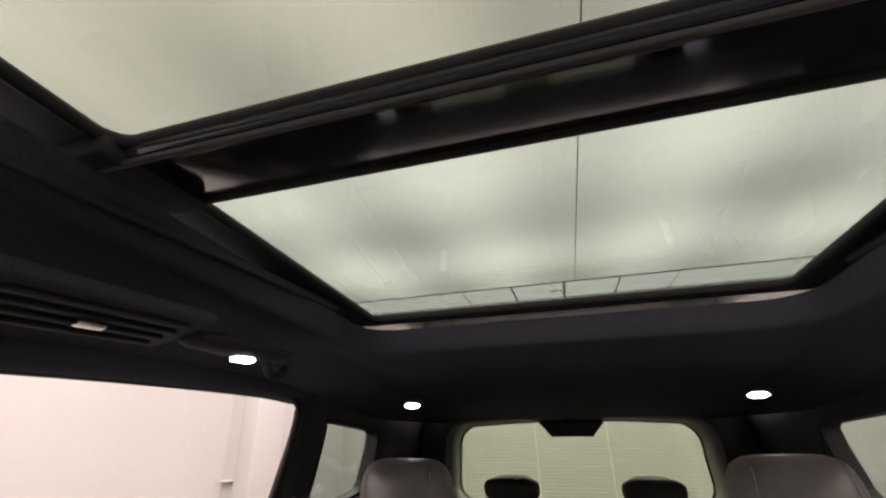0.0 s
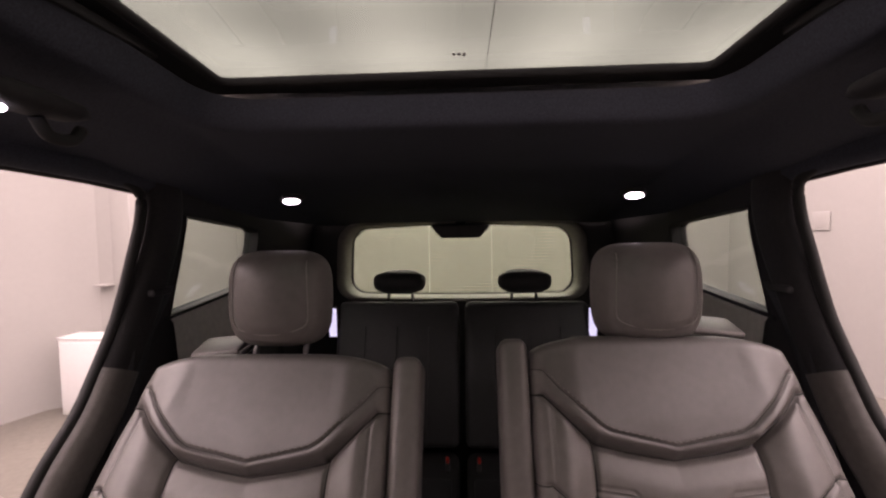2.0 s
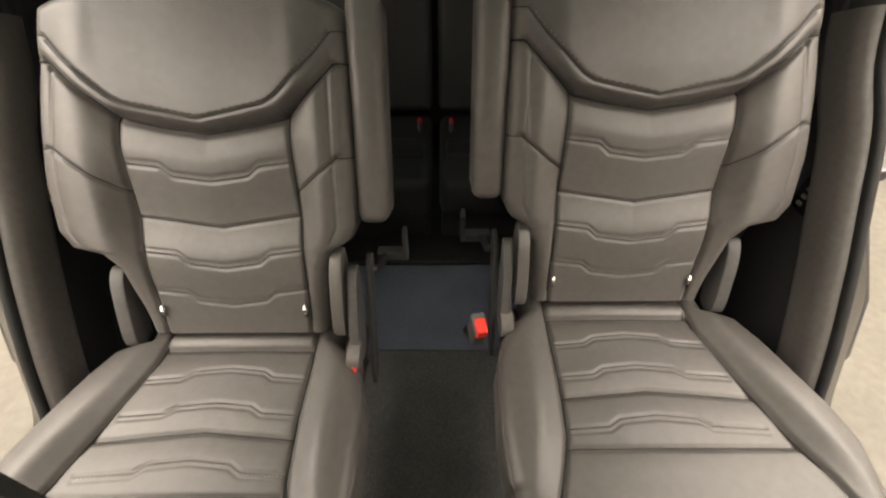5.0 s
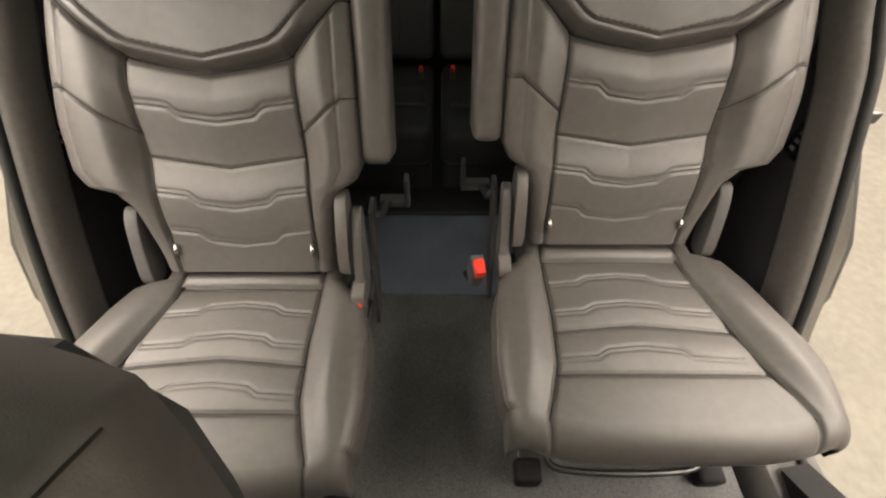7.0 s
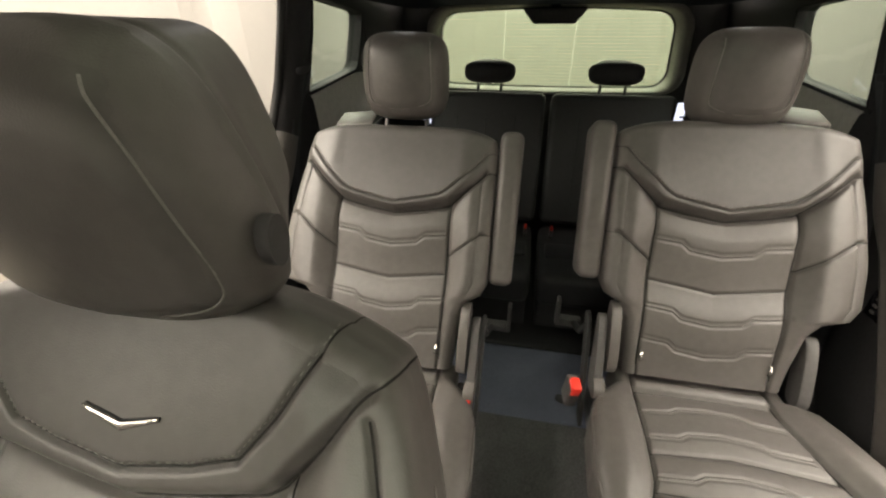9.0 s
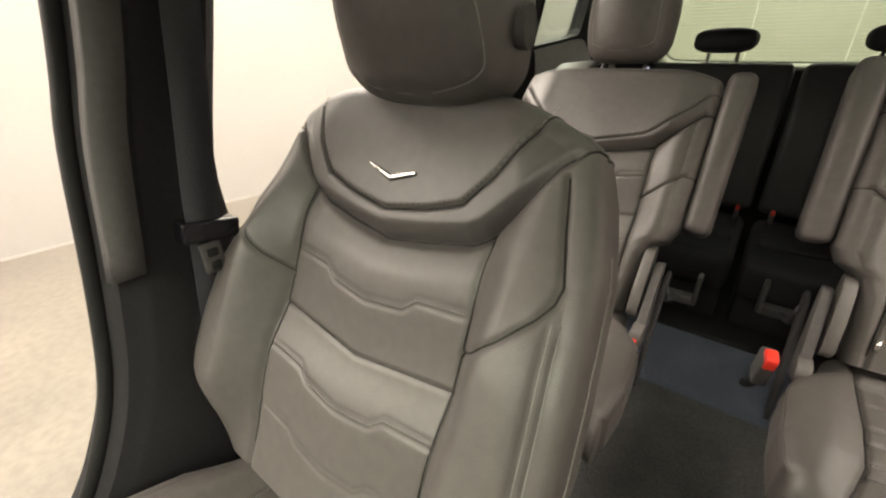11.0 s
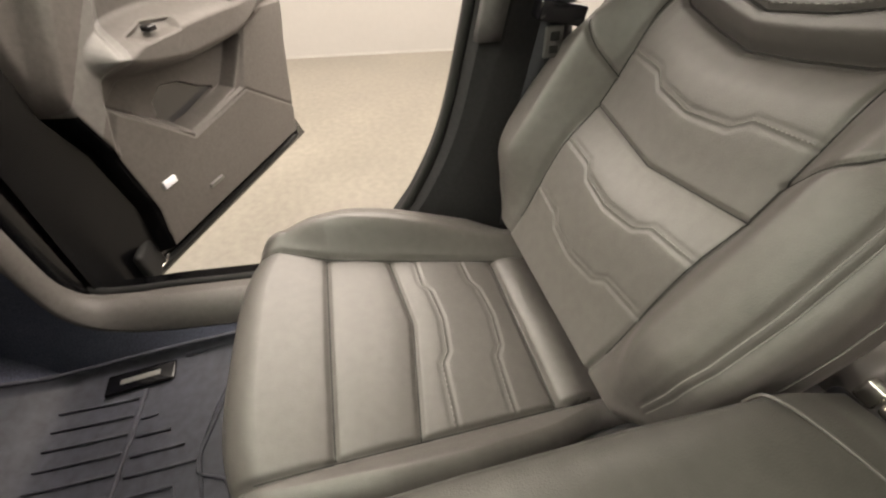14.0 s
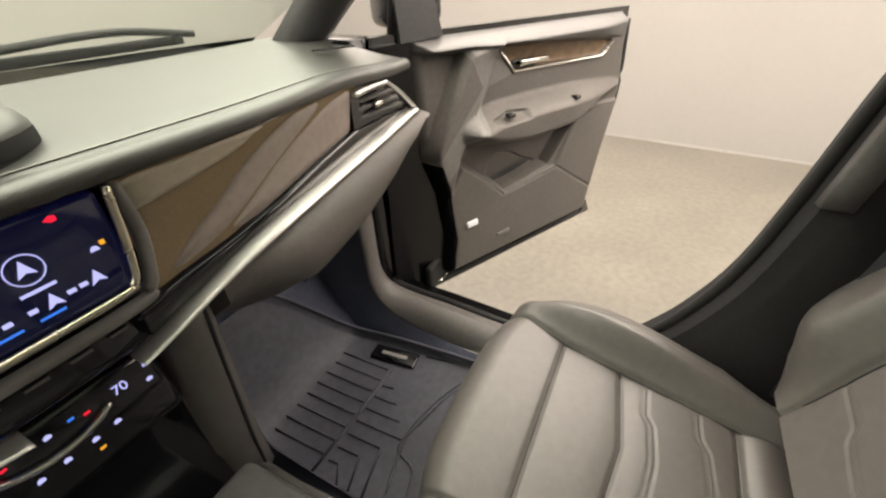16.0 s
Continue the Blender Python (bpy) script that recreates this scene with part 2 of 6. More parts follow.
def tube_data(path, r, n=8, closed=False):
    P = np.array(path, float)
    k = len(P)
    T = np.gradient(P, axis=0) if not closed else np.roll(P, -1, 0) - np.roll(P, 1, 0)
    T /= np.linalg.norm(T, axis=1)[:, None] + 1e-12
    ref = np.array([0, 0, 1.0]) if abs(T[:, 2]).mean() < 0.8 else np.array([0, 1.0, 0])
    A = np.cross(T, ref)
    A /= np.linalg.norm(A, axis=1)[:, None] + 1e-12
    B = np.cross(T, A)
    ang = np.linspace(0, 2 * np.pi, n, endpoint=False)
    rr = np.broadcast_to(np.asarray(r, float), (k,))
    V = P[:, None] + rr[:, None, None] * (np.cos(ang)[None, :, None] * A[:, None] + np.sin(ang)[None, :, None] * B[:, None])
    F = []
    for i in range(k if closed else k - 1):
        j = (i + 1) % k
        for a in range(n):
            b = (a + 1) % n
            F.append((i * n + a, i * n + b, j * n + b, j * n + a))
    if not closed:
        F += [tuple(range(n))[::-1], tuple((k - 1) * n + a for a in range(n))]
    return V.reshape(-1, 3), F


def tube(name, path, r, material, parent=None, label="", n=8, closed=False):
    V, F = tube_data(path, r, n, closed)
    return make(name, V, F, material, parent, label)


def smooth_path(pts, n=40, closed=False):
    """Catmull-Rom through the points."""
    P = np.array(pts, float)
    if closed:
        Q = np.vstack([P[-1], P, P[0], P[1]])
        m = len(P)
    else:
        Q = np.vstack([2 * P[0] - P[1], P, 2 * P[-1] - P[-2]])
        m = len(P) - 1
    out = []
    for q in np.linspace(0, m, n, endpoint=not closed):
        i = min(int(q), m - 1)
        t = q - i
        a, b, c, d = Q[i], Q[i + 1], Q[i + 2], Q[i + 3]
        out.append(0.5 * (2 * b + (c - a) * t + (2 * a - 5 * b + 4 * c - d) * t * t + (3 * b - a - 3 * c + d) * t ** 3))
    return np.array(out)


def loft(sections, closed=True, caps=True):
    """Faces between rows of points of equal count."""
    S = np.array(sections, float)
    k, n = S.shape[:2]
    F = []
    for i in range(k - 1):
        for a in range(n if closed else n - 1):
            b = (a + 1) % n
            F.append((i * n + a, i * n + b, (i + 1) * n + b, (i + 1) * n + a))
    if caps and closed:
        F += [tuple(range(n))[::-1], tuple((k - 1) * n + a for a in range(n))]
    return S.reshape(-1, 3), F


def grid_faces(nr, nc):
    i = np.arange(nr - 1)[:, None] * nc + np.arange(nc - 1)[None]
    return np.stack([i, i + 1, i + nc + 1, i + nc], -1)


def polydist(u, v, line):
    """Distance from points to a polyline."""
    d = np.full(u.shape, 9.0)
    L = np.array(line, float)
    for (ax, ay), (bx, by) in zip(L[:-1], L[1:]):
        ex, ey = bx - ax, by - ay
        t = np.clip(((u - ax) * ex + (v - ay) * ey) / (ex * ex + ey * ey + 1e-12), 0, 1)
        d = np.minimum(d, np.hypot(u - ax - t * ex, v - ay - t * ey))
    return d


def step(x, a, b):
    t = np.clip((x - a) / (b - a), 0, 1)
    return t * t * (3 - 2 * t)


def split_sheet(P, lab, kinds, parent, flip=False):
    """One continuous grid of points cut into panels by a label per face; the panels keep the whole sheet's normals."""
    nr, nc = P.shape[:2]
    du, dv = np.gradient(P, axis=1), np.gradient(P, axis=0)
    N = np.cross(du, dv)
    N /= np.linalg.norm(N, axis=-1)[..., None] + 1e-12
    if flip:
        N = -N
    F = grid_faces(nr, nc)
    if flip:
        F = F[..., ::-1]
    V, NN = P.reshape(-1, 3), N.reshape(-1, 3)
    made = {}
    for k, (name, material, label) in kinds.items():
        f = F[lab == k].reshape(-1, 4)
        if not len(f):
            continue
        ids, inv = np.unique(f, return_inverse=True)
        made[k] = make(name, V[ids], inv.reshape(f.shape), material, parent, label, normals=NN[ids])
    return made

# ---------- seats ----------
def chevron(vc, half=0.146, flip=1.0):
    return [(-half, vc + 0.033 * flip), (-0.086, vc + 0.026 * flip), (-0.066, vc + 0.009 * flip), (0, vc), (0.066, vc + 0.009 * flip), (0.086, vc + 0.026 * flip), (half, vc + 0.033 * flip)]


def shifted(line, du, dv):
    return [(u + du, v + dv) for u, v in line]


def smooth_dense(line, n=24):
    """The same polyline with points spread evenly along each stretch."""
    q = np.array(line, float)
    return np.vstack([q[i] + (q[i + 1] - q[i]) * np.linspace(0, 1, n)[:, None] for i in range(len(q) - 1)])


def rolled_axis(n, nroll, nside):
    """Parameters across a padded face: the flat part, the rounded edge, then the side, on both ends."""
    flat = np.linspace(-1, 1, n)
    a = np.linspace(0, math.pi / 2, nroll + 1)[1:]
    s = np.linspace(0, 1, nside + 1)[1:]
    c = np.r_[np.full(nside, -1.0), np.full(nroll, -1.0), flat, np.full(nroll, 1.0), np.full(nside, 1.0)]
    ang = np.r_[np.full(nside, math.pi / 2), a[::-1], np.zeros(n), a, np.full(nside, math.pi / 2)]
    side = np.r_[s[::-1], np.zeros(nroll + n + nroll), s]
    return c, ang, side


class Back:
    """Numbers for one kind of seat back, across (u) and up (v) its face."""

    def __init__(self, kind):
        self.kind = kind
        if kind == "front":
            self.v0, self.vt, self.drop, self.power = -0.05, 0.594, 0.044, 4.0
            self.yoke = ([0, 0.07, 0.135, 0.152, 0.188, 0.22, 0.255, 0.30], [0.385, 0.396, 0.410, 0.421, 0.467, 0.516, 0.549, 0.585])
            self.stitch = [(-0.208, 0.592), (-0.185, 0.552), (-0.150, 0.490), (-0.118, 0.449), (-0.07, 0.433), (0, 0.420), (0.07, 0.433), (0.118, 0.449), (0.150, 0.490), (0.185, 0.552), (0.208, 0.592)]
            self.ridge, self.chev, self.low = 0.211, (0.290, 0.130, 0.032), -0.03
            self.wing = [(0.232, 0.500), (0.248, 0.440), (0.264, 0.394), (0.262, 0.376), (0.252, 0.358), (0.226, 0.328), (0.195, 0.301), (0.163, 0.282)]
            self.out = ([-0.05, 0.0, 0.06, 0.12, 0.20, 0.27, 0.33, 0.42, 0.50, 0.54, 0.58], [0.225, 0.276, 0.306, 0.319, 0.319, 0.304, 0.280, 0.255, 0.243, 0.234, 0.222])
            self.inn = ([-0.05, 0.0, 0.06, 0.12, 0.20, 0.28, 0.34, 0.40, 0.48, 0.52, 0.58], [0.240, 0.286, 0.303, 0.310, 0.311, 0.306, 0.300, 0.293, 0.270, 0.254, 0.210])
            self.B, self.T, self.r, self.iw = 0.075, 0.115, 0.024, 0.163
        else:
            self.v0, self.vt, self.drop, self.power = -0.055, 0.558, 0.022, 4.0
            self.yoke = ([0, 0.08, 0.140, 0.150, 0.20, 0.255, 0.32], [0.336, 0.348, 0.361, 0.369, 0.416, 0.472, 0.54])
            self.stitch = [(-0.245, 0.507), (-0.20, 0.455), (-0.135, 0.394), (-0.115, 0.382), (0, 0.358), (0.115, 0.382), (0.135, 0.394), (0.20, 0.455), (0.245, 0.507)]
            self.ridge, self.chev, self.low = 0.164, (0.250, 0.087, 0.008), -0.05
            self.wing = [(0.305, 0.345), (0.270, 0.320), (0.232, 0.296), (0.19, 0.262), (0.15, 0.231)]
            self.out = ([-0.06, 0.0, 0.09, 0.122, 0.135, 0.165, 0.25, 0.38, 0.46, 0.56], [0.178, 0.186, 0.200, 0.226, 0.275, 0.292, 0.289, 0.268, 0.254, 0.226])
            self.inn = ([-0.06, 0.0, 0.09, 0.122, 0.14, 0.17, 0.30, 0.48, 0.56], [0.176, 0.180, 0.190, 0.205, 0.235, 0.250, 0.251, 0.251, 0.244])
            self.B, self.T, self.r, self.iw = 0.034, 0.10, 0.022, 0.147

        self.stitch = [tuple(p) for p in smooth_dense(self.stitch, 8)]

    def relief(self, u, v, wid):
        au = np.abs(u)
        yl = np.interp(au, *self.yoke)
        ins = self.iw + 0.004 * np.sin(v * 9)
        wing = step(au, self.iw - 0.008, self.iw + 0.059)
        B = self.B * step(v, -0.06, 0.10) * (1 - 0.70 * step(v, 0.28, 0.50))
        over = step(v - yl, -0.012, 0.03)
        d = B * (wing * (1 - over) + (0.25 if self.kind == "front" else 0.9) * step(au, 0.04, 0.27) * over) * (1 - 0.35 * step(au, wid - 0.06, wid))
        inside = 1 - step(v - yl, -0.006, 0.010)
        top, rid, low = yl, self.ridge + 0.022 * au / self.iw, self.low
        for a, b in ((top, rid), (rid, low + 0 * yl)):
            q = np.clip((a - v) / (a - b), 0, 1)
            bump = step(q, 0, 0.30) * (1 - step(q, 0.30, 1.0))
            d = d + 0.013 * bump * inside * (1 - wing) * ((v <= a) & (v >= b))
        d = d + 0.020 * step(v - yl, -0.004, 0.022) * (1 - 0.6 * step(v - yl, 0.05, 0.22)) * (1 - (0.80 if self.kind == "front" else 0.65) * step(au, wid - 0.09, wid - 0.02))
        d = d - 0.010 * np.exp(-(((v - yl + 0.004) / 0.006) ** 2)) * step(wid - au, 0.004, 0.02)
        d = d - 0.007 * np.exp(-(((au - ins) / 0.0045) ** 2)) * (v < yl)
        d = d - (0.0075 if self.kind == "front" else 0.005) * np.exp(-((polydist(u, v, self.stitch) / 0.0032) ** 2))
        for sgn in (-1, 1):
            d = d - 0.006 * np.exp(-((polydist(u * sgn, v, self.wing) / 0.0034) ** 2))
        if self.kind == "front":
            for off in (0.001, 0.009):
                d = d - 0.0040 * np.exp(-(((wid - self.r - off - au) / 0.0028) ** 2)) * step(v, 0.0, 0.03) * (1 - step(v, 0.345, 0.375))
        else:
            d = d - 0.003 * np.exp(-(((wid - self.r - 0.008 - au) / 0.0028) ** 2)) * step(v, 0.13, 0.16) * (v < yl - 0.01)
        for vc in self.chev:
            for off, dep in ((0.0, 0.0020 if self.kind == "front" else 0.0030), (0.009, 0.0012 if self.kind == "front" else 0.0019)):
                d = d - dep * np.exp(-((polydist(u, v, shifted(chevron(vc, self.iw), 0, off)) / 0.003) ** 2)) * (au < ins)
        d = d - 0.004 * np.exp(-((polydist(u, v, [(-self.iw, self.ridge + 0.022), (0, self.ridge), (self.iw, self.ridge + 0.022)]) / 0.0035) ** 2)) * (au < ins)
        return d

    def labels(self, u, v, side_cols):
        au = np.abs(u)
        yl = np.interp(au, *self.yoke)
        W = np.array(self.wing)[::-1][:4]
        wl = np.interp(au, W[:, 0], W[:, 1])
        lab = np.where(v > yl - 0.004, 0, np.where(au < self.iw + 0.001, 1, np.where(v > wl, np.where(u < 0, 2, 4), np.where(u < 0, 3, 5))))
        return np.where(side_cols, np.where(u < 0, 6, 7), lab)


def seat_back(parent, base, kind, o, origin, recline):
    k = Back(kind)
    a = radians(recline)
    up, nrm = np.array([0, math.sin(a), math.cos(a)]), np.array([0, -math.cos(a), math.sin(a)])
    O = np.array(origin) - np.array(base)
    C, R = np.meshgrid(np.linspace(-1, 1, 193), np.linspace(0, 1, 211))
    r = k.r
    v = k.v0 + (k.vt - r - k.drop * np.abs(C) ** k.power - k.v0) * R
    wid = np.where(C * o > 0, np.interp(v, *k.out), np.interp(v, *k.inn))
    u = C * (wid - r)
    d = k.relief(u, v, wid)
    place = lambda a, b, h: O + a[..., None] * np.array([1.0, 0, 0]) + b[..., None] * up + h[..., None] * nrm
    cen = lambda q: 0.25 * (q[1:, 1:] + q[:-1, 1:] + q[1:, :-1] + q[:-1, :-1])
    split_sheet(place(u, v, d), k.labels(cen(u), cen(v), cen(u) > 9), {
        0: ("upper_panel", LEATHER_YOKE, "smooth padded upper panel with stitched V edge"), 1: ("centre_insert", LEATHER, "quilted insert with stitched chevrons"),
        2: ("upper_wing", LEATHER, ""), 3: ("bolster", LEATHER, ""), 4: ("upper_wing", LEATHER, ""), 5: ("bolster", LEATHER, "")}, parent, flip=True)
    # rounded rim and sides, following the outline of the face
    line = lambda q: np.r_[q[:-1, 0], q[-1, :], q[-2::-1, -1]]
    bu, bv, bd = line(u), line(v), line(d)
    n_side = u.shape[0] - 1
    tu, tv = np.gradient(bu), np.gradient(bv)
    L = np.hypot(tu, tv) + 1e-9
    nu, nv = -tv / L, tu / L
    low = bv < 0.36
    nu, nv = np.where(low, np.sign(bu), nu), np.where(low, 0.0, nv)
    win = np.hanning(27) / np.hanning(27).sum()
    nu = np.convolve(np.pad(nu, 13, mode="edge"), win, "valid")
    nv = np.convolve(np.pad(nv, 13, mode="edge"), win, "valid")
    L = np.hypot(nu, nv)
    nu, nv = nu / L, nv / L
    bds = np.convolve(np.pad(bd, 13, mode="edge"), win, "valid")
    aa = np.r_[np.linspace(0, math.pi / 2, 9), np.full(8, math.pi / 2)]
    ss = np.r_[np.zeros(9), np.linspace(0, 1, 9)[1:]]
    A_, BU = np.meshgrid(aa, bu)
    S_, BV = np.meshgrid(ss, bv)
    reach = r * np.sin(A_) + 0.006 * np.sin(math.pi * S_) - 0.020 * S_ ** 2
    near = np.exp(-((A_ / 0.5) ** 2)) * (S_ <= 0)
    depth = bd[:, None] * near + bds[:, None] * (1 - near) - r * (1 - np.cos(A_))
    depth = depth * (1 - S_) - k.T * S_
    if kind == "front":
        reach = reach - 0.0035 * np.exp(-(((S_ - 0.25) / 0.07) ** 2))
    RU, RV = BU + nu[:, None] * reach, BV + nv[:, None] * reach
    idx = np.arange(len(bu) - 1)
    lab = np.where(idx < n_side, 0, np.where(idx < n_side + u.shape[1], 1, 2))[:, None] + np.zeros((1, len(aa) - 1), int)
    split_sheet(place(RU, RV, depth), lab, {0: ("side_gusset", LEATHER, ""), 1: ("top_gusset", LEATHER_YOKE, ""), 2: ("side_gusset", LEATHER, "")}, parent, flip=True)
    # hard shell behind the cushion
    vs = np.linspace(k.v0, k.vt - 0.09, 24)
    left = [((-np.interp(q, *(k.out if o < 0 else k.inn)) + 0.030), q) for q in vs]
    right = [((np.interp(q, *(k.out if o > 0 else k.inn)) - 0.030), q) for q in vs[::-1]]
    bm = prism(left[:-1] + ([(-0.17, k.vt - 0.052), (0, k.vt - 0.034), (0.17, k.vt - 0.052)] if kind == "front" else [(-0.19, k.vt - 0.02), (-0.14, k.vt + 0.012), (0.14, k.vt + 0.012), (0.19, k.vt - 0.02)]) + right[1:], (1, 0, 0), tuple(up), tuple(O - (k.T - 0.01) * nrm), tuple(-nrm), 0.03, 0.010, 3)
    part("back_shell", bm, PLASTIC_GREY if kind != "front" else PLASTIC, parent, "hard plastic shell behind")
    # stitches along the yoke seam
    def onface(line, n, lift=0.0006):
        q = np.array(line)
        t = np.linspace(0, len(q) - 1, n)
        uu, vv = np.interp(t, range(len(q)), q[:, 0]), np.interp(t, range(len(q)), q[:, 1])
        wd = np.where(uu * o > 0, np.interp(vv, *k.out), np.interp(vv, *k.inn))
        dd = k.relief(uu, vv, wd) + lift
        return O + uu[:, None] * np.array([1.0, 0, 0]) + vv[:, None] * up + dd[:, None] * nrm
    # dark seams sunk between the panels
    top = lambda a: float(np.interp(a, *k.yoke))
    us = np.linspace(-0.27, 0.27, 70)
    seams = [([(q, top(abs(q)) - 0.004) for q in us], 0.0016), (k.stitch, 0.0014 if kind == "front" else 0.0008),
             ([(-k.iw, k.ridge + 0.022), (0, k.ridge), (k.iw, k.ridge + 0.022)], 0.0010)]
    for sg in (-1, 1):
        seams += [([(sg * a, b) for a, b in k.wing], 0.0012), ([(sg * (k.iw + 0.0005), b) for b in np.linspace(k.low + 0.02, top(k.iw) - 0.006, 30)], 0.0012)]
    for ln, rad in seams:
        q = smooth_dense(ln)
        wd = np.where(q[:, 0] * o > 0, np.interp(q[:, 1], *k.out), np.interp(q[:, 1], *k.inn)) - k.r
        q = q[(np.abs(q[:, 0]) < wd + 0.001) & (q[:, 1] < k.vt - k.r - k.drop * np.minimum(np.abs(q[:, 0] / wd), 1) ** k.power + 0.001)]
        p = onface(q, len(q), 0.0018 if kind == "front" else 0.0008)
        # carried over the rounded rim where a seam reaches it
        rim = place(RU, RV, depth)
        for end in (0, -1):
            dist = np.hypot(bu - q[end, 0], bv - q[end, 1])
            ib = int(np.argmin(dist))
            if dist[ib] < 0.006 and (kind != "front" or rad > 0.0013):
                over = rim[ib, 1:13] + 0.0006 * nrm
                p = np.vstack([over[::-1], p]) if end == 0 else np.vstack([p, over])
        tube("seam", p, rad * (0.85 if kind == "front" else 1.1), SEAM, parent, n=5)
    if kind == "front":
        low_rows = np.where(bv < 0.43)[0]
        mid_row = len(bu) // 2
        for rows in (low_rows[(low_rows < mid_row) & (low_rows > 40)], low_rows[(low_rows > mid_row) & (low_rows < len(bu) - 40)]):
            p = place(RU, RV, depth)[rows, 10]
            tube("side_stitch", p + 0.001 * (np.sign(BU[rows, 0])[:, None] * np.array([1.0, 0, 0])), 0.0009, STITCH, parent, n=5)
    lines = [shifted(k.stitch[4:-4], 0, 0.006)]
    for vc in k.chev[:2]:
        lines += [shifted(chevron(vc, k.iw - 0.006), 0, 0.0045)]
    V, F = [], []
    for ln in lines:
        p = onface(ln, 150)
        for i in range(0, 149, 2):
            vv, ff = tube_data(p[i:i + 2], 0.0006, 4)
            F += [tuple(x + sum(map(len, V)) for x in f) for f in ff]
            V.append(vv)
    make("stitching", np.vstack(V), F, STITCH, parent, "fine grey thread")["kind"] = "stuff"
    return k, O, up, nrm


def headrest(parent, O, up, nrm, centre, W, H, D, seam=True, material=None, posts=(-0.055, 0.055), v_base=0.5, post_mat=None, square=4.2, taper=0.0, lean=0.05, bulge=0.040, seam_u=0.71, seam_v=0.67):
    """A padded head restraint with an upright face; centre: the face's middle, behind and above the thing's base."""
    material = material or LEATHER
    c0 = np.array(centre)
    X, U, Nn = np.array([1.0, 0, 0]), np.array([0, lean, 1.0]), np.array([0, -1.0, lean])
    r = min(0.050, 0.5 * H)
    ss = np.r_[np.linspace(0.003, 1 - r / W, 34), np.full(9, 1 - r / W), np.linspace(1, 0.72, 30)[1:], np.linspace(0.72, 0.003, 8)[1:]]
    roll = np.r_[np.zeros(34), np.linspace(0, math.pi / 2, 10)[1:], np.full(29, math.pi / 2), np.full(7, math.pi / 2)]
    back = np.r_[np.zeros(43), np.linspace(0, 1, 30)[1:], np.ones(7)]
    th = np.linspace(-math.pi / 2, 1.5 * math.pi, 145)
    TH, SS = np.meshgrid(th, ss)
    _, RO = np.meshgrid(th, roll)
    _, BK = np.meshgrid(th, back)
    cu = np.sign(np.cos(TH)) * np.abs(np.cos(TH)) ** (2 / square)
    cv = np.sign(np.sin(TH)) * np.abs(np.sin(TH)) ** (2 / square)
    rolled = (RO > 0) & (BK <= 0)
    ku = np.where(rolled, 1 - r / W + r / W * np.sin(RO), SS)
    kv = np.where(rolled, 1 - r / H + r / H * np.sin(RO), np.where(BK > 0, SS, SS / (1 - r / W) * (1 - r / H)))
    if seam:
        pinch = 1 - 0.030 * np.exp(-(((BK - 0.30) / 0.045) ** 2))
        ku, kv = ku * pinch, kv * pinch
    u, v = cu * ku * W, cv * kv * H
    u = u * (1 - 0.05 * np.clip(-v / H, 0, 1)) * (1 - taper * np.clip(0.4 + 0.6 * v / H, 0, 1) ** 1.5)
    d = bulge * (1 - (u / W) ** 2) * (1 - 0.3 * (v / H) ** 2) + 0.008 * (1 - (v / H) ** 2)
    su, sv_ = seam_u * W, seam_v * H
    line = [(-0.93 * su, 1.02 * H), (-0.965 * su, 0.65 * H), (-0.985 * su, 0.3 * H), (-su, -0.45 * sv_), (-0.90 * su, -0.78 * sv_), (-0.42 * su, -0.955 * sv_), (0, -sv_), (0.42 * su, -0.955 * sv_), (0.90 * su, -0.78 * sv_), (su, -0.45 * sv_), (0.985 * su, 0.3 * H), (0.965 * su, 0.65 * H), (0.93 * su, 1.02 * H)]
    slim = lambda q: (1 - 0.05 * np.clip(-q / H, 0, 1)) * (1 - taper * np.clip(0.4 + 0.6 * q / H, 0, 1) ** 1.5)
    line = [(float(a * slim(b)), b) for a, b in line]
    if seam:
        d = d - 0.005 * np.exp(-((polydist(u, v, line) / 0.0035) ** 2)) * (BK <= 0)
    d = d - r * (1 - np.cos(RO))
    d = d * (1 - BK) + BK * (-D)
    v = v + 0.016 * BK
    P = c0 + u[..., None] * X + v[..., None] * U + d[..., None] * Nn
    cen = lambda q: 0.25 * (q[1:, 1:] + q[:-1, 1:] + q[1:, :-1] + q[:-1, :-1])
    lab = np.where((np.abs(cen(u)) < 0.985 * su * slim(cen(v))) & (cen(v) > -0.955 * sv_) & (cen(RO) < 0.8), 0, 1) if seam else np.ones((P.shape[0] - 1, P.shape[1] - 1), int)
    split_sheet(P, lab, {0: ("headrest_front", LEATHER_YOKE, ""), 1: ("headrest_cover", material, "")}, parent, flip=False)
    if seam:
        q = smooth_path(line, 120)
        q = q[np.abs(q[:, 1]) < 0.80 * H]
        dd = bulge * (1 - (q[:, 0] / W) ** 2) * (1 - 0.3 * (q[:, 1] / H) ** 2) + 0.008 * (1 - (q[:, 1] / H) ** 2) - 0.0030
        edge = np.clip(np.maximum((np.abs(q[:, 0]) / slim(q[:, 1]) / W - 1 + r / W) / (r / W), (np.abs(q[:, 1]) / H - 1 + r / H) / (r / H)), 0, 0.98)
        dd = dd - r * (1 - np.sqrt(1 - edge ** 2))
        tube("seam_piping", c0 + q[:, :1] * X + q[:, 1:] * U + dd[:, None] * Nn, 0.0011, STITCH, parent, n=5)
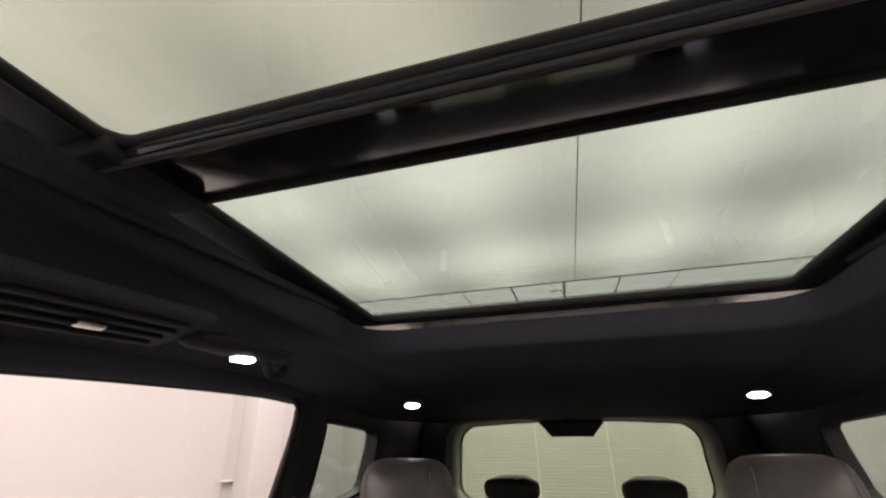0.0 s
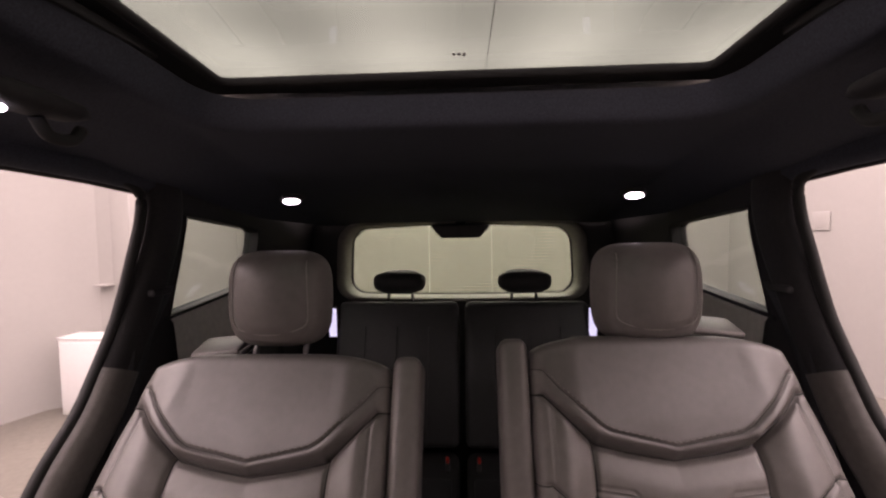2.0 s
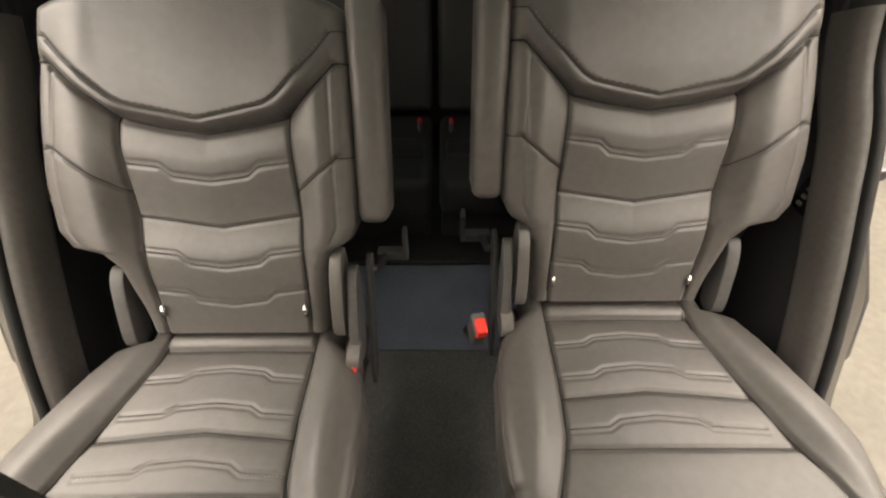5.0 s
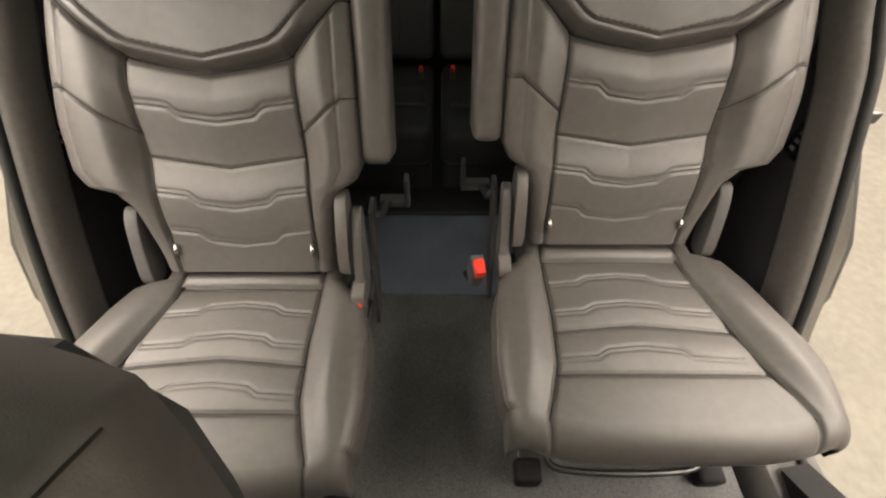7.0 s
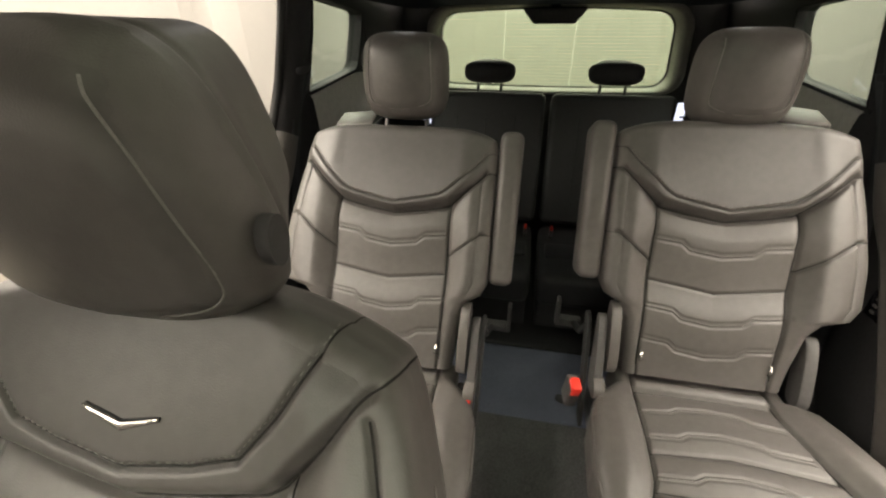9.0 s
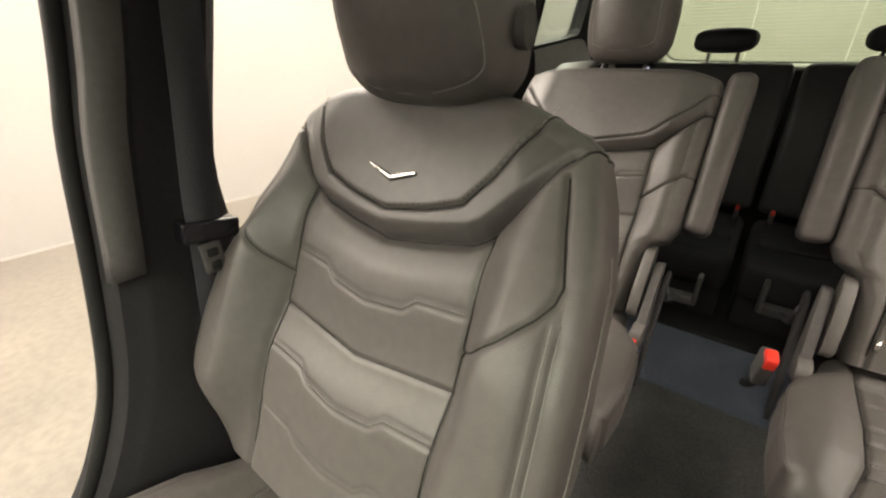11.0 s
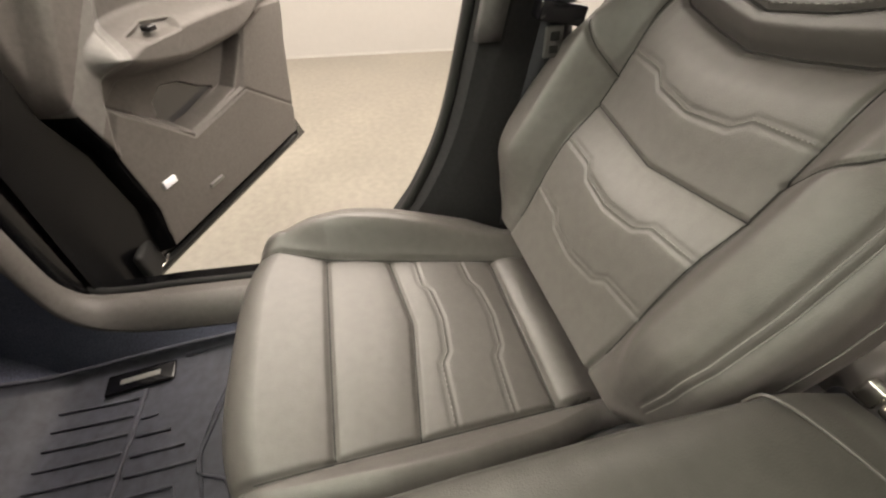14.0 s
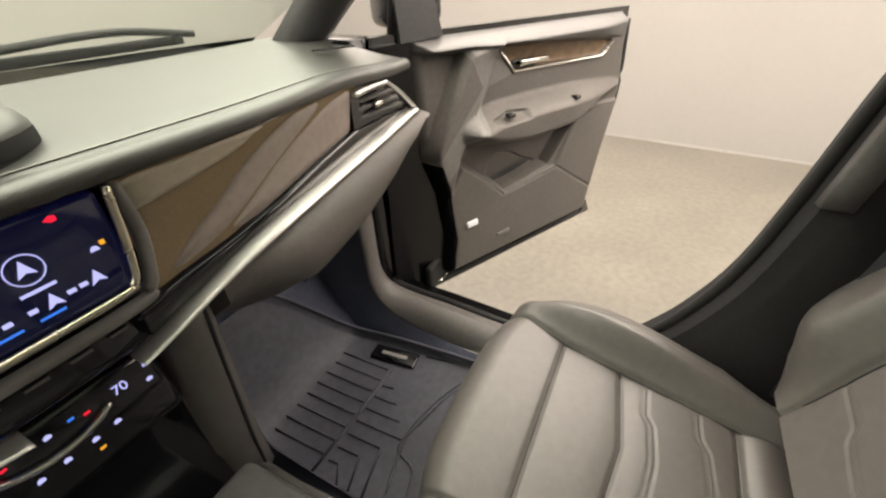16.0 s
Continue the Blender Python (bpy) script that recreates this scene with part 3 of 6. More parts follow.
    for x in posts:
        base = O + v_base * up - 0.045 * nrm + np.array([x, 0, 0])
        tip = c0 + x * X - 0.4 * H * U - 0.5 * D * Nn
        tube("headrest_post", [base, tip], 0.0065, post_mat or DARK_METAL, parent, n=10)


def cushion(parent, base, kind, o, x0, yb, z0, slope, L):
    """A padded seat cushion, from its rear edge forward."""
    O = np.array([x0, yb, z0]) - np.array(base)
    c, ang, side = rolled_axis(191, 6, 4)
    nf = 190
    row = np.r_[np.linspace(0, 1, nf), np.ones(14)]
    ra = np.r_[np.zeros(nf), np.linspace(0, math.pi / 2, 11)[1:], np.full(4, math.pi / 2)]
    rs = np.r_[np.zeros(nf + 10), np.linspace(0, 1, 5)[1:]]
    C, R = np.meshgrid(c, row)
    CA, RA = np.meshgrid(ang, ra)
    CS, RS = np.meshgrid(side, rs)
    if kind == "front":
        insw, inso, insi = [0, 0.05, 0.25, 0.37, 0.47, 0.56], [0.140, 0.142, 0.160, 0.174, 0.208, 0.235], [0.180, 0.184, 0.198, 0.206, 0.214, 0.226]
        wo, wi = ([0, 0.08, 0.30, 0.45, 0.56], [0.225, 0.262, 0.275, 0.262, 0.215]), ([0, 0.08, 0.20, 0.30, 0.45, 0.56], [0.222, 0.246, 0.266, 0.270, 0.258, 0.215])
        Bo, Bi, rf, rr = 0.070, 0.052, 0.055, 0.030
        cross = [([(-0.3, 0.377), (0.3, 0.377)], 0.006), ([(-0.22, 0.268), (0, 0.241), (0.22, 0.268)], 0.006), ([(-0.20, 0.056), (0.20, 0.056)], 0.009)]
        chev = [(0.097, 0.196), (0.186, 0.203)]
    else:
        insw, inso, insi = [0, 0.05, 0.17, 0.27, 0.33, 0.42], [0.150, 0.150, 0.178, 0.205, 0.232, 0.265], [0.150, 0.152, 0.154, 0.162, 0.180, 0.212]
        wo, wi = ([0, 0.03, 0.08, 0.28, 0.36, 0.42], [0.20, 0.255, 0.275, 0.315, 0.305, 0.27]), ([0, 0.03, 0.07, 0.13, 0.26, 0.34, 0.42], [0.195, 0.222, 0.248, 0.264, 0.272, 0.266, 0.222])
        Bo, Bi, rf, rr = 0.030, 0.022, 0.050, 0.030
        cross = [([(-0.3, 0.290), (0.3, 0.290)], 0.005), ([(-0.18, 0.204), (0, 0.188), (0.18, 0.204)], 0.006), ([(-0.16, 0.022), (0.16, 0.022)], 0.008)]
        chev = [(0.063, 0.150), (0.134, 0.160), (0.233, 0.175)]
    front = (L - rf) * (1 - 0.07 * np.abs(C) ** 4)
    w = front * R - 0.055 * (1 - R)
    outb = C * o > 0
    wid = np.where(outb, np.interp(w, *wo), np.interp(w, *wi))
    u = C * (wid - rr)
    au = np.abs(u)
    ins = np.where(outb, np.interp(w, insw, inso), np.interp(w, insw, insi))

    def height(u, w):
        au = np.abs(u)
        ob = u * o > 0
        ins = np.where(ob, np.interp(w, insw, inso), np.interp(w, insw, insi))
        wd = np.where(ob, np.interp(w, *wo), np.interp(w, *wi))
        B = np.where(ob, Bo, Bi) * (0.45 + 0.55 * step(w, 0.0, 0.28)) * (1 - 0.75 * step(w, L - 0.22, L))
        d = B * step(au, ins - 0.006, ins + 0.055) * (1 - 0.30 * step(au, wd - 0.05, wd))
        d = d + 0.008 * (1 - (au / 0.3) ** 2)
        d = d - 0.008 * np.exp(-(((au - ins) / 0.0045) ** 2))
        flat = au < ins
        s2 = cross[2][0][0][1]
        d = d + (0.012 if kind == "front" else 0.009) * np.sin(math.pi * np.clip((w + 0.02) / (s2 + 0.02), 0, 1)) * flat
        for line, dep in cross:
            dist = polydist(u, w, line)
            d = d - dep * np.exp(-((dist / 0.005) ** 2)) * flat - 0.004 * np.exp(-((dist / 0.025) ** 2)) * flat
        for wc, half in chev:
            for off, dep in ((0, 0.0020 if kind == "front" else 0.0030), (0.009, 0.0012 if kind == "front" else 0.0019)):
                ln = [(x, y + off) for x, y in chevron(wc, half, 0.75)]
                d = d - dep * np.exp(-((polydist(u, w, ln) / 0.003) ** 2)) * flat
        return d, ins
    d, ins = height(u, w)
    d = np.where(CA > 0, height(np.sign(C) * (wid - rr), w)[0], d)
    u = u + np.sign(C) * rr * np.sin(CA)
    y = -(w + rf * np.sin(RA))
    drop = 0.13 if kind == "front" else 0.10
    dz = d - rr * (1 - np.cos(CA)) - CS * (drop * 0.7) - rf * (1 - np.cos(RA)) - RS * drop * 0.6
    z = np.maximum(dz, -drop) + slope * w
    y = y + 0.03 * RS
    P = O + np.stack([u, y, z], -1)
    cen = lambda q: 0.25 * (q[1:, 1:] + q[:-1, 1:] + q[1:, :-1] + q[:-1, :-1])
    cu, cw = cen(u), cen(w)
    fl = np.abs(cu) < cen(ins)
    s0 = cross[0][0][0][1]
    s2 = cross[2][0][0][1]
    lab = np.where(fl & (cw < s0) & (cen(RA) < 0.01), np.where(cw < s2, 3, 0), np.where(fl, 1, np.where(cu < 0, 2, 4)))
    lab = np.where((cen(CA) > 0.9), np.where(cu < 0, 2, 4), lab)
    split_sheet(P, lab, {0: ("seat_insert", LEATHER, "quilted insert with stitched chevrons"), 1: ("thigh_panel", LEATHER, ""), 2: ("seat_bolster", LEATHER, ""), 4: ("seat_bolster", LEATHER, ""),
                         3: ("rear_roll", LEATHER, "")}, parent, flip=True)
    def oncush(uu, ww):
        return O + np.stack([uu, -ww, height(uu, ww)[0] + slope * ww + 0.0003], -1)
    for sg in (-1, 1):
        ww = np.linspace(0.0, L - rf - 0.01, 60)
        iw = np.interp(ww, insw, inso if sg * o > 0 else insi)
        tube("seam", oncush(sg * iw, ww), 0.0014, SEAM, parent, n=5)
    for ln, _ in cross:
        q = np.array(ln)
        uu = np.linspace(q[0, 0], q[-1, 0], 80)
        ww = np.interp(uu, q[:, 0], q[:, 1])
        iw = np.where(uu * o > 0, np.interp(ww, insw, inso), np.interp(ww, insw, insi))
        keep = np.abs(uu) < iw
        tube("seam", oncush(uu[keep], ww[keep]), 0.0013, SEAM, parent, n=5)
    V, F = [], []
    for wc, half in chev:
        ln = np.array([(x, yv + 0.0045) for x, yv in chevron(wc, half - 0.006, 0.75)])
        t = np.linspace(0, len(ln) - 1, 150)
        uu, ww = np.interp(t, range(len(ln)), ln[:, 0]), np.interp(t, range(len(ln)), ln[:, 1])
        hh = height(uu, ww)[0] + slope * ww + 0.0006
        p = O + np.stack([uu, -ww, hh], -1)
        lim = np.where(uu * o > 0, np.interp(ww, insw, inso), np.interp(ww, insw, insi)) - 0.004
        for i in range(0, 149, 2):
            if abs(uu[i]) > lim[i]:
                continue
            vv, ff = tube_data(p[i:i + 2], 0.0006, 4)
            F += [tuple(q + sum(map(len, V)) for q in f) for f in ff]
            V.append(vv)
    make("cushion_stitching", np.vstack(V), F, STITCH, parent, "fine grey thread")["kind"] = "stuff"
    # piping round the outer edge
    for sg in (-1, 1):
        ww = np.linspace(0.10, L - rf - 0.03, 30)
        wd = np.array([np.interp(q, *(wo if sg * o > 0 else wi)) for q in ww])
        hh = height(sg * (wd - rr), ww)[0]
        p = O + np.stack([sg * (wd - 0.004), -ww, hh + slope * ww - 0.016], -1)
        tube("edge_piping", smooth_path(p, 50), 0.0026, LEATHER_YOKE, parent, n=6)
    return O


def recliner(parent, O, up, nrm, side, aisle):
    """The covers of the seat back's hinge: a padded lobe and a tall plastic blade on the aisle side, a slim cover outboard."""
    def plate(name, pts, x, depth, material, label, bevel=0.007):
        p = smooth_path(pts, 44, True)
        part(name, prism([tuple(q) for q in p], tuple(nrm), tuple(up), tuple(O + np.array([side * x, 0, 0])), (side, 0, 0), depth, bevel), material, parent, label)
    if aisle:
        plate("hinge_lobe", [(-0.050, -0.045), (0.020, -0.050), (0.034, 0.0), (0.026, 0.080), (0.006, 0.118), (-0.024, 0.112), (-0.048, 0.03)], 0.196, 0.024, LEATHER, "padded lobe beside the hinge")
        plate("recliner_cover", [(-0.042, -0.105), (0.022, -0.110), (0.030, -0.03), (0.020, 0.050), (0.004, 0.085), (-0.018, 0.078), (-0.032, 0.0)], 0.226, 0.020, PLASTIC_GREY, "tall dark grey plastic hinge cover")
        plate("hinge_latch", [(0.018, -0.115), (0.050, -0.110), (0.054, -0.085), (0.030, -0.066), (0.012, -0.070)], 0.222, 0.026, STRIP, "small grey latch at the hinge", 0.004)
        strut = [(-0.035, -0.255), (0.010, -0.255), (0.120, -0.075), (0.158, -0.010), (0.140, 0.010), (0.095, 0.004), (0.075, -0.035), (-0.020, -0.20)]
        part("side_strut", prism(strut, (0, 1, 0), (0, 0, 1), tuple(O + np.array([side * 0.243, 0, 0])), (side, 0, 0), 0.010, 0.003), PLASTIC, parent, "black steel strut beside the seat back")
    else:
        plate("recliner_cover", [(-0.040, -0.075), (0.004, -0.080), (0.010, 0.0), (0.004, 0.062), (-0.012, 0.085), (-0.030, 0.070), (-0.040, 0.0)], 0.206, 0.026, PLASTIC_GREY, "slim dark grey plastic hinge cover")


FLOOR_Z = 0.405


def second_row_seat(x0, o, by, bz, recline, head, label):
    base = np.array([x0, by, FLOOR_Z])
    s = thing("captain_seat", label, "car seat", base, "second-row captain seats")
    k, O, up, nrm = seat_back(s, base, "rear", o, (x0, by, bz), recline)
    headrest(s, O, up, nrm, (0, head[0] - by, head[1] - 0.006 - FLOOR_Z), 0.113, 0.102, 0.125, v_base=0.52, taper=0.03)
    cushion(s, base, "rear", o, x0, by - 0.030, bz - 0.078, 0.10, 0.43)
    for sg in (-1, 1):
        recliner(s, O, up, nrm, sg, sg == -o)
    # folded-up armrest on the aisle side
    b = rbox(-0.029, 0.029, -0.19, 0.19, -0.055, 0.055, 0.020, 4)
    m = Matrix(((1, 0, 0, 0), (0, up[1], nrm[1], 0), (0, up[2], nrm[2], 0), (0, 0, 0, 1)))
    cpos = O + np.array([-o * 0.283, 0, 0]) + 0.362 * up - 0.045 * nrm
    turned(b, Matrix.Translation(tuple(cpos)) @ m)
    part("armrest", b, LEATHER, s, "folded-up leather armrest")
    # child-seat anchors
    for sg in (-1, 1):
        p = O + np.array([sg * 0.14, 0, 0]) - 0.002 * up + 0.006 * nrm
        tube("anchor_guide", [p - 0.012 * up, p + 0.004 * nrm, p + 0.012 * up], 0.0045, CHROME, s, "small bright anchor guide", n=8)
    # shoulder-release flap on the outboard shoulder
    q = O + np.array([o * 0.150, 0, 0]) + 0.588 * up - 0.075 * nrm
    b = rbox(-0.056, 0.056, -0.038, 0.038, -0.007, 0.007, 0.006, 3)
    turned(b, Matrix.Translation(tuple(q)) @ Matrix.Rotation(radians(6 * o), 4, "Y") @ Matrix.Rotation(radians(14), 4, "X"))
    part("shoulder_flap", b, LEATHER, s, "grey leather flap on the shoulder")
    tube("release_strap", [q + np.array([-o * 0.066, -0.045, -0.004]), q + np.array([-o * 0.085, 0.04, 0.016])], 0.006, SEAL, s, n=6)
    # plinth and rails
    part("seat_plinth", rbox(-0.20, 0.20, -0.36, 0.02, 0.045, bz - FLOOR_Z - 0.155, 0.02), PLASTIC, s, "black plastic plinth")
    for sg in (-1, 1):
        part("seat_rail", rbox(sg * 0.19 - 0.02, sg * 0.19 + 0.02, -0.42, 0.16, 0.0, 0.045, 0.006), DARK_METAL, s, "steel slide rail")
        part("rail_cap", rbox(sg * 0.19 - 0.028, sg * 0.19 + 0.028, -0.45, -0.40, 0.0, 0.055, 0.01), PLASTIC_DARK, s)
        part("side_shield", rbox(sg * 0.205 - 0.012, sg * 0.205 + 0.012, -0.30, 0.02, 0.06, bz - FLOOR_Z - 0.13, 0.008), PLASTIC_DARK, s)
    tube("release_bar", smooth_path([(-0.15, -0.37, 0.09), (-0.13, -0.43, 0.085), (0.13, -0.43, 0.085), (0.15, -0.37, 0.09)], 30), 0.007, DARK_METAL, s)
    # bracket behind the plinth, aisle side
    bx_ = -o * 0.278
    part("floor_bracket", rbox(bx_ - 0.040, bx_ + 0.040, 0.255, 0.285, 0.200, 0.228, 0.006), PLASTIC_GREY, s, "black hinge bracket")
    ex = bx_ - o * 0.036
    part("bracket_upright", rbox(ex - 0.006, ex + 0.006, 0.250, 0.285, 0.205, 0.300, 0.004), PLASTIC_GREY, s)
    tube("bracket_arm", [(-o * 0.248, 0.125, bz - FLOOR_Z - 0.030), (-o * 0.250, 0.20, 0.235), (-o * 0.262, 0.268, 0.215)], 0.010, PLASTIC, s)
    return s


def front_seat(x0, o, dy, label):
    by, bz, rec = -0.838 + dy, 0.749, 29.0
    base = np.array([x0, by, FLOOR_Z])
    s = thing("front_seat", label, "car seat", base, "front seats")
    k, O, up, nrm = seat_back(s, base, "front", o, (x0, by, bz), rec)
    headrest(s, O, up, nrm, (0.006, 0.248, 1.360 - FLOOR_Z), 0.146, 0.122, 0.130, v_base=0.53, taper=0.30, lean=-0.14, bulge=0.030, seam_u=0.80, seam_v=0.78)
    b = prism([tuple(q) for q in smooth_path([(0.014 * math.cos(t), 0.022 * math.sin(t)) for t in np.linspace(0, 2 * math.pi, 12, endpoint=False)], 30, True)], (0, -1, 0), (0, 0, 1), (-o * 0.141, 0.275, 1.331 - FLOOR_Z), (-o, 0, 0), 0.014, 0.004)
    part("release_button", b, PLASTIC, s, "round black push button")
    # small bright V-shaped badge on the upper panel, a plain shape
    d0 = float(k.relief(np.array([0.0]), np.array([0.466]), np.array([0.24]))[0])
    for nm, wide, lift, mt, lb in (("badge_seat", 1.5, 0.0025, SEAL, ""), ("badge", 1.0, 0.0050, CHROME, "small bright V-shaped badge")):
        rows = []
        for u in np.linspace(-0.040, 0.040, 21):
            vc = 0.461 + 0.0115 * abs(u) / 0.040 + (0.002 if u < 0 else 0.0) * abs(u) / 0.040
            hw = wide * (0.0034 - 0.0020 * abs(u) / 0.040)
            rows.append([O + np.array([u, 0, 0]) + (vc + q) * up + (d0 + n) * nrm for q, n in ((-hw, lift - 0.008), (-hw, lift - 0.0006), (-0.6 * hw, lift), (0.6 * hw, lift), (hw, lift - 0.0006), (hw, lift - 0.008))])
        V, F = loft(rows)
        make(nm, V, F, mt, s, lb, sharp=40)
    cushion(s, base, "front", o, x0, by - 0.014, bz - 0.108, 0.165, 0.535)
    part("seat_plinth", rbox(-0.21, 0.21, -0.47, 0.0, 0.03, bz - FLOOR_Z - 0.16, 0.02), PLASTIC, s, "black plastic plinth")
    for sg in (-1, 1):
        part("side_shield", rbox(sg * 0.235 - 0.014, sg * 0.235 + 0.014, -0.44, 0.08, 0.10, bz - FLOOR_Z - 0.115, 0.012), PLASTIC, s)
        part("seat_rail", rbox(sg * 0.2 - 0.02, sg * 0.2 + 0.02, -0.46, 0.16, 0.0, 0.035, 0.006), DARK_METAL, s)
        # stitched lines down the bolster's edge and the side
        tab = k.out if sg == o else k.inn
        vv = np.linspace(0.01, 0.36, 70)
        wd = np.interp(vv, *tab)
        for off in (-0.001, 0.007):
            uu = sg * (wd - k.r - off)
            dd = k.relief(uu, vv, wd)
            tube("bolster_stitch", O + uu[:, None] * np.array([1.0, 0, 0]) + vv[:, None] * up + (dd + 0.0006)[:, None] * nrm, 0.0007, STITCH, s, n=5)
    return s


def third_row_seat(x0, label):
    base = np.array([x0, 0.78, FLOOR_Z])
    s = thing("third_row_seat", label, "car seat", base, "third-row seats")
    a = radians(20)
    up, nrm = np.array([0, math.sin(a), math.cos(a)]), np.array([0, -math.cos(a), math.sin(a)])
    bm = rbox(-0.234, 0.234, -0.26, 0.26, -0.05, 0.05, 0.026, 4)
    m = Matrix(((1, 0, 0, 0), (0, up[1], nrm[1], 0), (0, up[2], nrm[2], 0), (0, 0, 0, 1)))
    cpos = np.array([0, 0.145, 0.545])
    turned(bm, Matrix.Translation(tuple(cpos)) @ m)
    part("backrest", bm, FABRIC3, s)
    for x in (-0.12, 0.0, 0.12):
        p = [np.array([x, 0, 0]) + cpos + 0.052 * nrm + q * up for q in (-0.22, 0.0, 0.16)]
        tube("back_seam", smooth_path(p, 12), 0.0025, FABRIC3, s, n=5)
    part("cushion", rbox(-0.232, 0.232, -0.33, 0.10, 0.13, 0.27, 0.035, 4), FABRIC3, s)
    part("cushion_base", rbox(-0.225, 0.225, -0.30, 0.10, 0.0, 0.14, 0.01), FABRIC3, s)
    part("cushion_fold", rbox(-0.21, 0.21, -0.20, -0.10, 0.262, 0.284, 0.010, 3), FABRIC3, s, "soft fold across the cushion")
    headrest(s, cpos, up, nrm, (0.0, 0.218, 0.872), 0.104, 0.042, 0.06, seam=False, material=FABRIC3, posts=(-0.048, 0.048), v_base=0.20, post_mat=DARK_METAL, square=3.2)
    return s


def seat_buckle(at, m, label, size=1.0, red=True):
    s = thing("seat_belt_buckle", label, "seat belt buckle", at)
    k = size
    part("buckle_body", turned(rbox(-0.014 * k, 0.014 * k, -0.022 * k, 0.022 * k, -0.05 * k, 0.032 * k, 0.006), m), PLASTIC_GREY, s)
    part("release_button", turned(rbox(-0.011 * k, 0.011 * k, -0.026 * k, 0.006 * k, 0.012 * k, 0.045 * k, 0.004), m), RED, s, "bright red push button")
    tube("stalk", smooth_path([tuple(m @ Vector((0, 0, -0.045 * k))), tuple(m @ Vector((0, 0.015, -0.09 * k))), tuple(m @ Vector((0, 0.04, -0.13 * k)))], 10), 0.011 * k, SEAL, s)
    return s

# ---------- the photo booth ----------
def block(name, x0, x1, y0, y1, z0, z1, material, kind="structure", label="", category="", r=0.0):
    ob = part(name, rbox(x0, x1, y0, y1, z0, z1, r), material, None, smooth=r > 0)
    return tagged(ob, label, category, "", kind)


ROOM_H = 3.0
tagged(part("ground", rbox(-9, 9, -9, 9, -0.2, 0.0, 0), FLOOR, None, smooth=False), "worn beige floor of the photo booth", "floor", "", "structure")
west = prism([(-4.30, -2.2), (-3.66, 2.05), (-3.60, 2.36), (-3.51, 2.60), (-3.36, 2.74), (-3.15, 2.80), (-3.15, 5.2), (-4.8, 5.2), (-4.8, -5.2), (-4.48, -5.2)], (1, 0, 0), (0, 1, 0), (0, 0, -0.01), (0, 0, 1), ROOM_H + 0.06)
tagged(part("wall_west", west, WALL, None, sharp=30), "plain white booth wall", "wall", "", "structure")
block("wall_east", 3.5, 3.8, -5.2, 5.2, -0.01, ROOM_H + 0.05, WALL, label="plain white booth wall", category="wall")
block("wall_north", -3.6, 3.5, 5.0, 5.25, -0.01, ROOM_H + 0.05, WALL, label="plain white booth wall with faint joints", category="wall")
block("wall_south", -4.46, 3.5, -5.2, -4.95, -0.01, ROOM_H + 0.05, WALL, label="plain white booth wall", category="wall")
block("baseboard", -4.40, -3.60, -4.9, -4.8, 0.0, 0.06, WHITE, label="white skirting strip", category="baseboard")
for x in (-0.46, 0.39):
    block("trim", x - 0.004, x + 0.004, 4.994, 4.999, 0.0, ROOM_H, CABINET, label="thin joint strip on the wall", category="trim")
# hung partition with a ledge, in the corner
skirt = [(-4.452, -4.94), (-4.294, -2.2), (-3.652, 2.04)]
V, F = loft([[(x + a, y, z) for a, z in ((0.0, 0.0), (0.010, 0.0), (0.010, 0.011), (0.006, 0.014), (0.0, 0.014))] for x, y in skirt])
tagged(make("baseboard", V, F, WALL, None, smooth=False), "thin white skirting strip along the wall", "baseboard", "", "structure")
wc = thing("wall_partition", "white corner post with a thin ledge beside it", "partition", (-3.3, 2.9, 0.0))
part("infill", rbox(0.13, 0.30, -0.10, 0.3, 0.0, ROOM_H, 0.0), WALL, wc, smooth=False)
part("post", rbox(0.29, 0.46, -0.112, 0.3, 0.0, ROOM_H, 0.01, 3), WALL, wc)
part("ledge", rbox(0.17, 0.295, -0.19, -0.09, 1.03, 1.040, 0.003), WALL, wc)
bx = thing("white_cabinet", "low white lacquered cabinet standing on the floor", "cabinet", (-3.02, 2.63, 0.0))
part("body", rbox(-0.265, 0.265, -0.095, 0.095, 0.0, 0.62, 0.006), CABINET, bx)
part("top", rbox(-0.27, 0.27, -0.102, 0.098, 0.62, 0.64, 0.004), CABINET, bx)
part("door_panel", rbox(-0.25, 0.25, -0.104, -0.094, 0.03, 0.60, 0.003), CABINET, bx)
pw = thing("wall_socket_panel", "small flush panel on the white wall", "panel", (3.497, 3.6, 1.5))
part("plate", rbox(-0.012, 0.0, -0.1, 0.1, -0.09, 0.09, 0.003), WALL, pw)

# luminous ceiling: a stretched membrane with rows of lamps behind it, and a row of white tiles at its end
membrane = glow("luminous_membrane", (1.0, 0.93, 0.80), CEILING_LIGHT)
nt = membrane.node_tree
em = [n for n in nt.nodes if n.type == "EMISSION"][0]
geo = nt.nodes.new("ShaderNodeNewGeometry")
sep = nt.nodes.new("ShaderNodeSeparateXYZ")
nt.links.new(geo.outputs["Position"], sep.inputs[0])


def lamp_rows(socket, phase, period):
    a = nt.nodes.new("ShaderNodeMath")
    a.operation = "MULTIPLY_ADD"
    nt.links.new(socket, a.inputs[0])
    a.inputs[1].default_value, a.inputs[2].default_value = 2 * math.pi / period, -2 * math.pi * phase / period
    c = nt.nodes.new("ShaderNodeMath")
    c.operation = "COSINE"
    nt.links.new(a.outputs[0], c.inputs[0])
    return c.outputs[0]


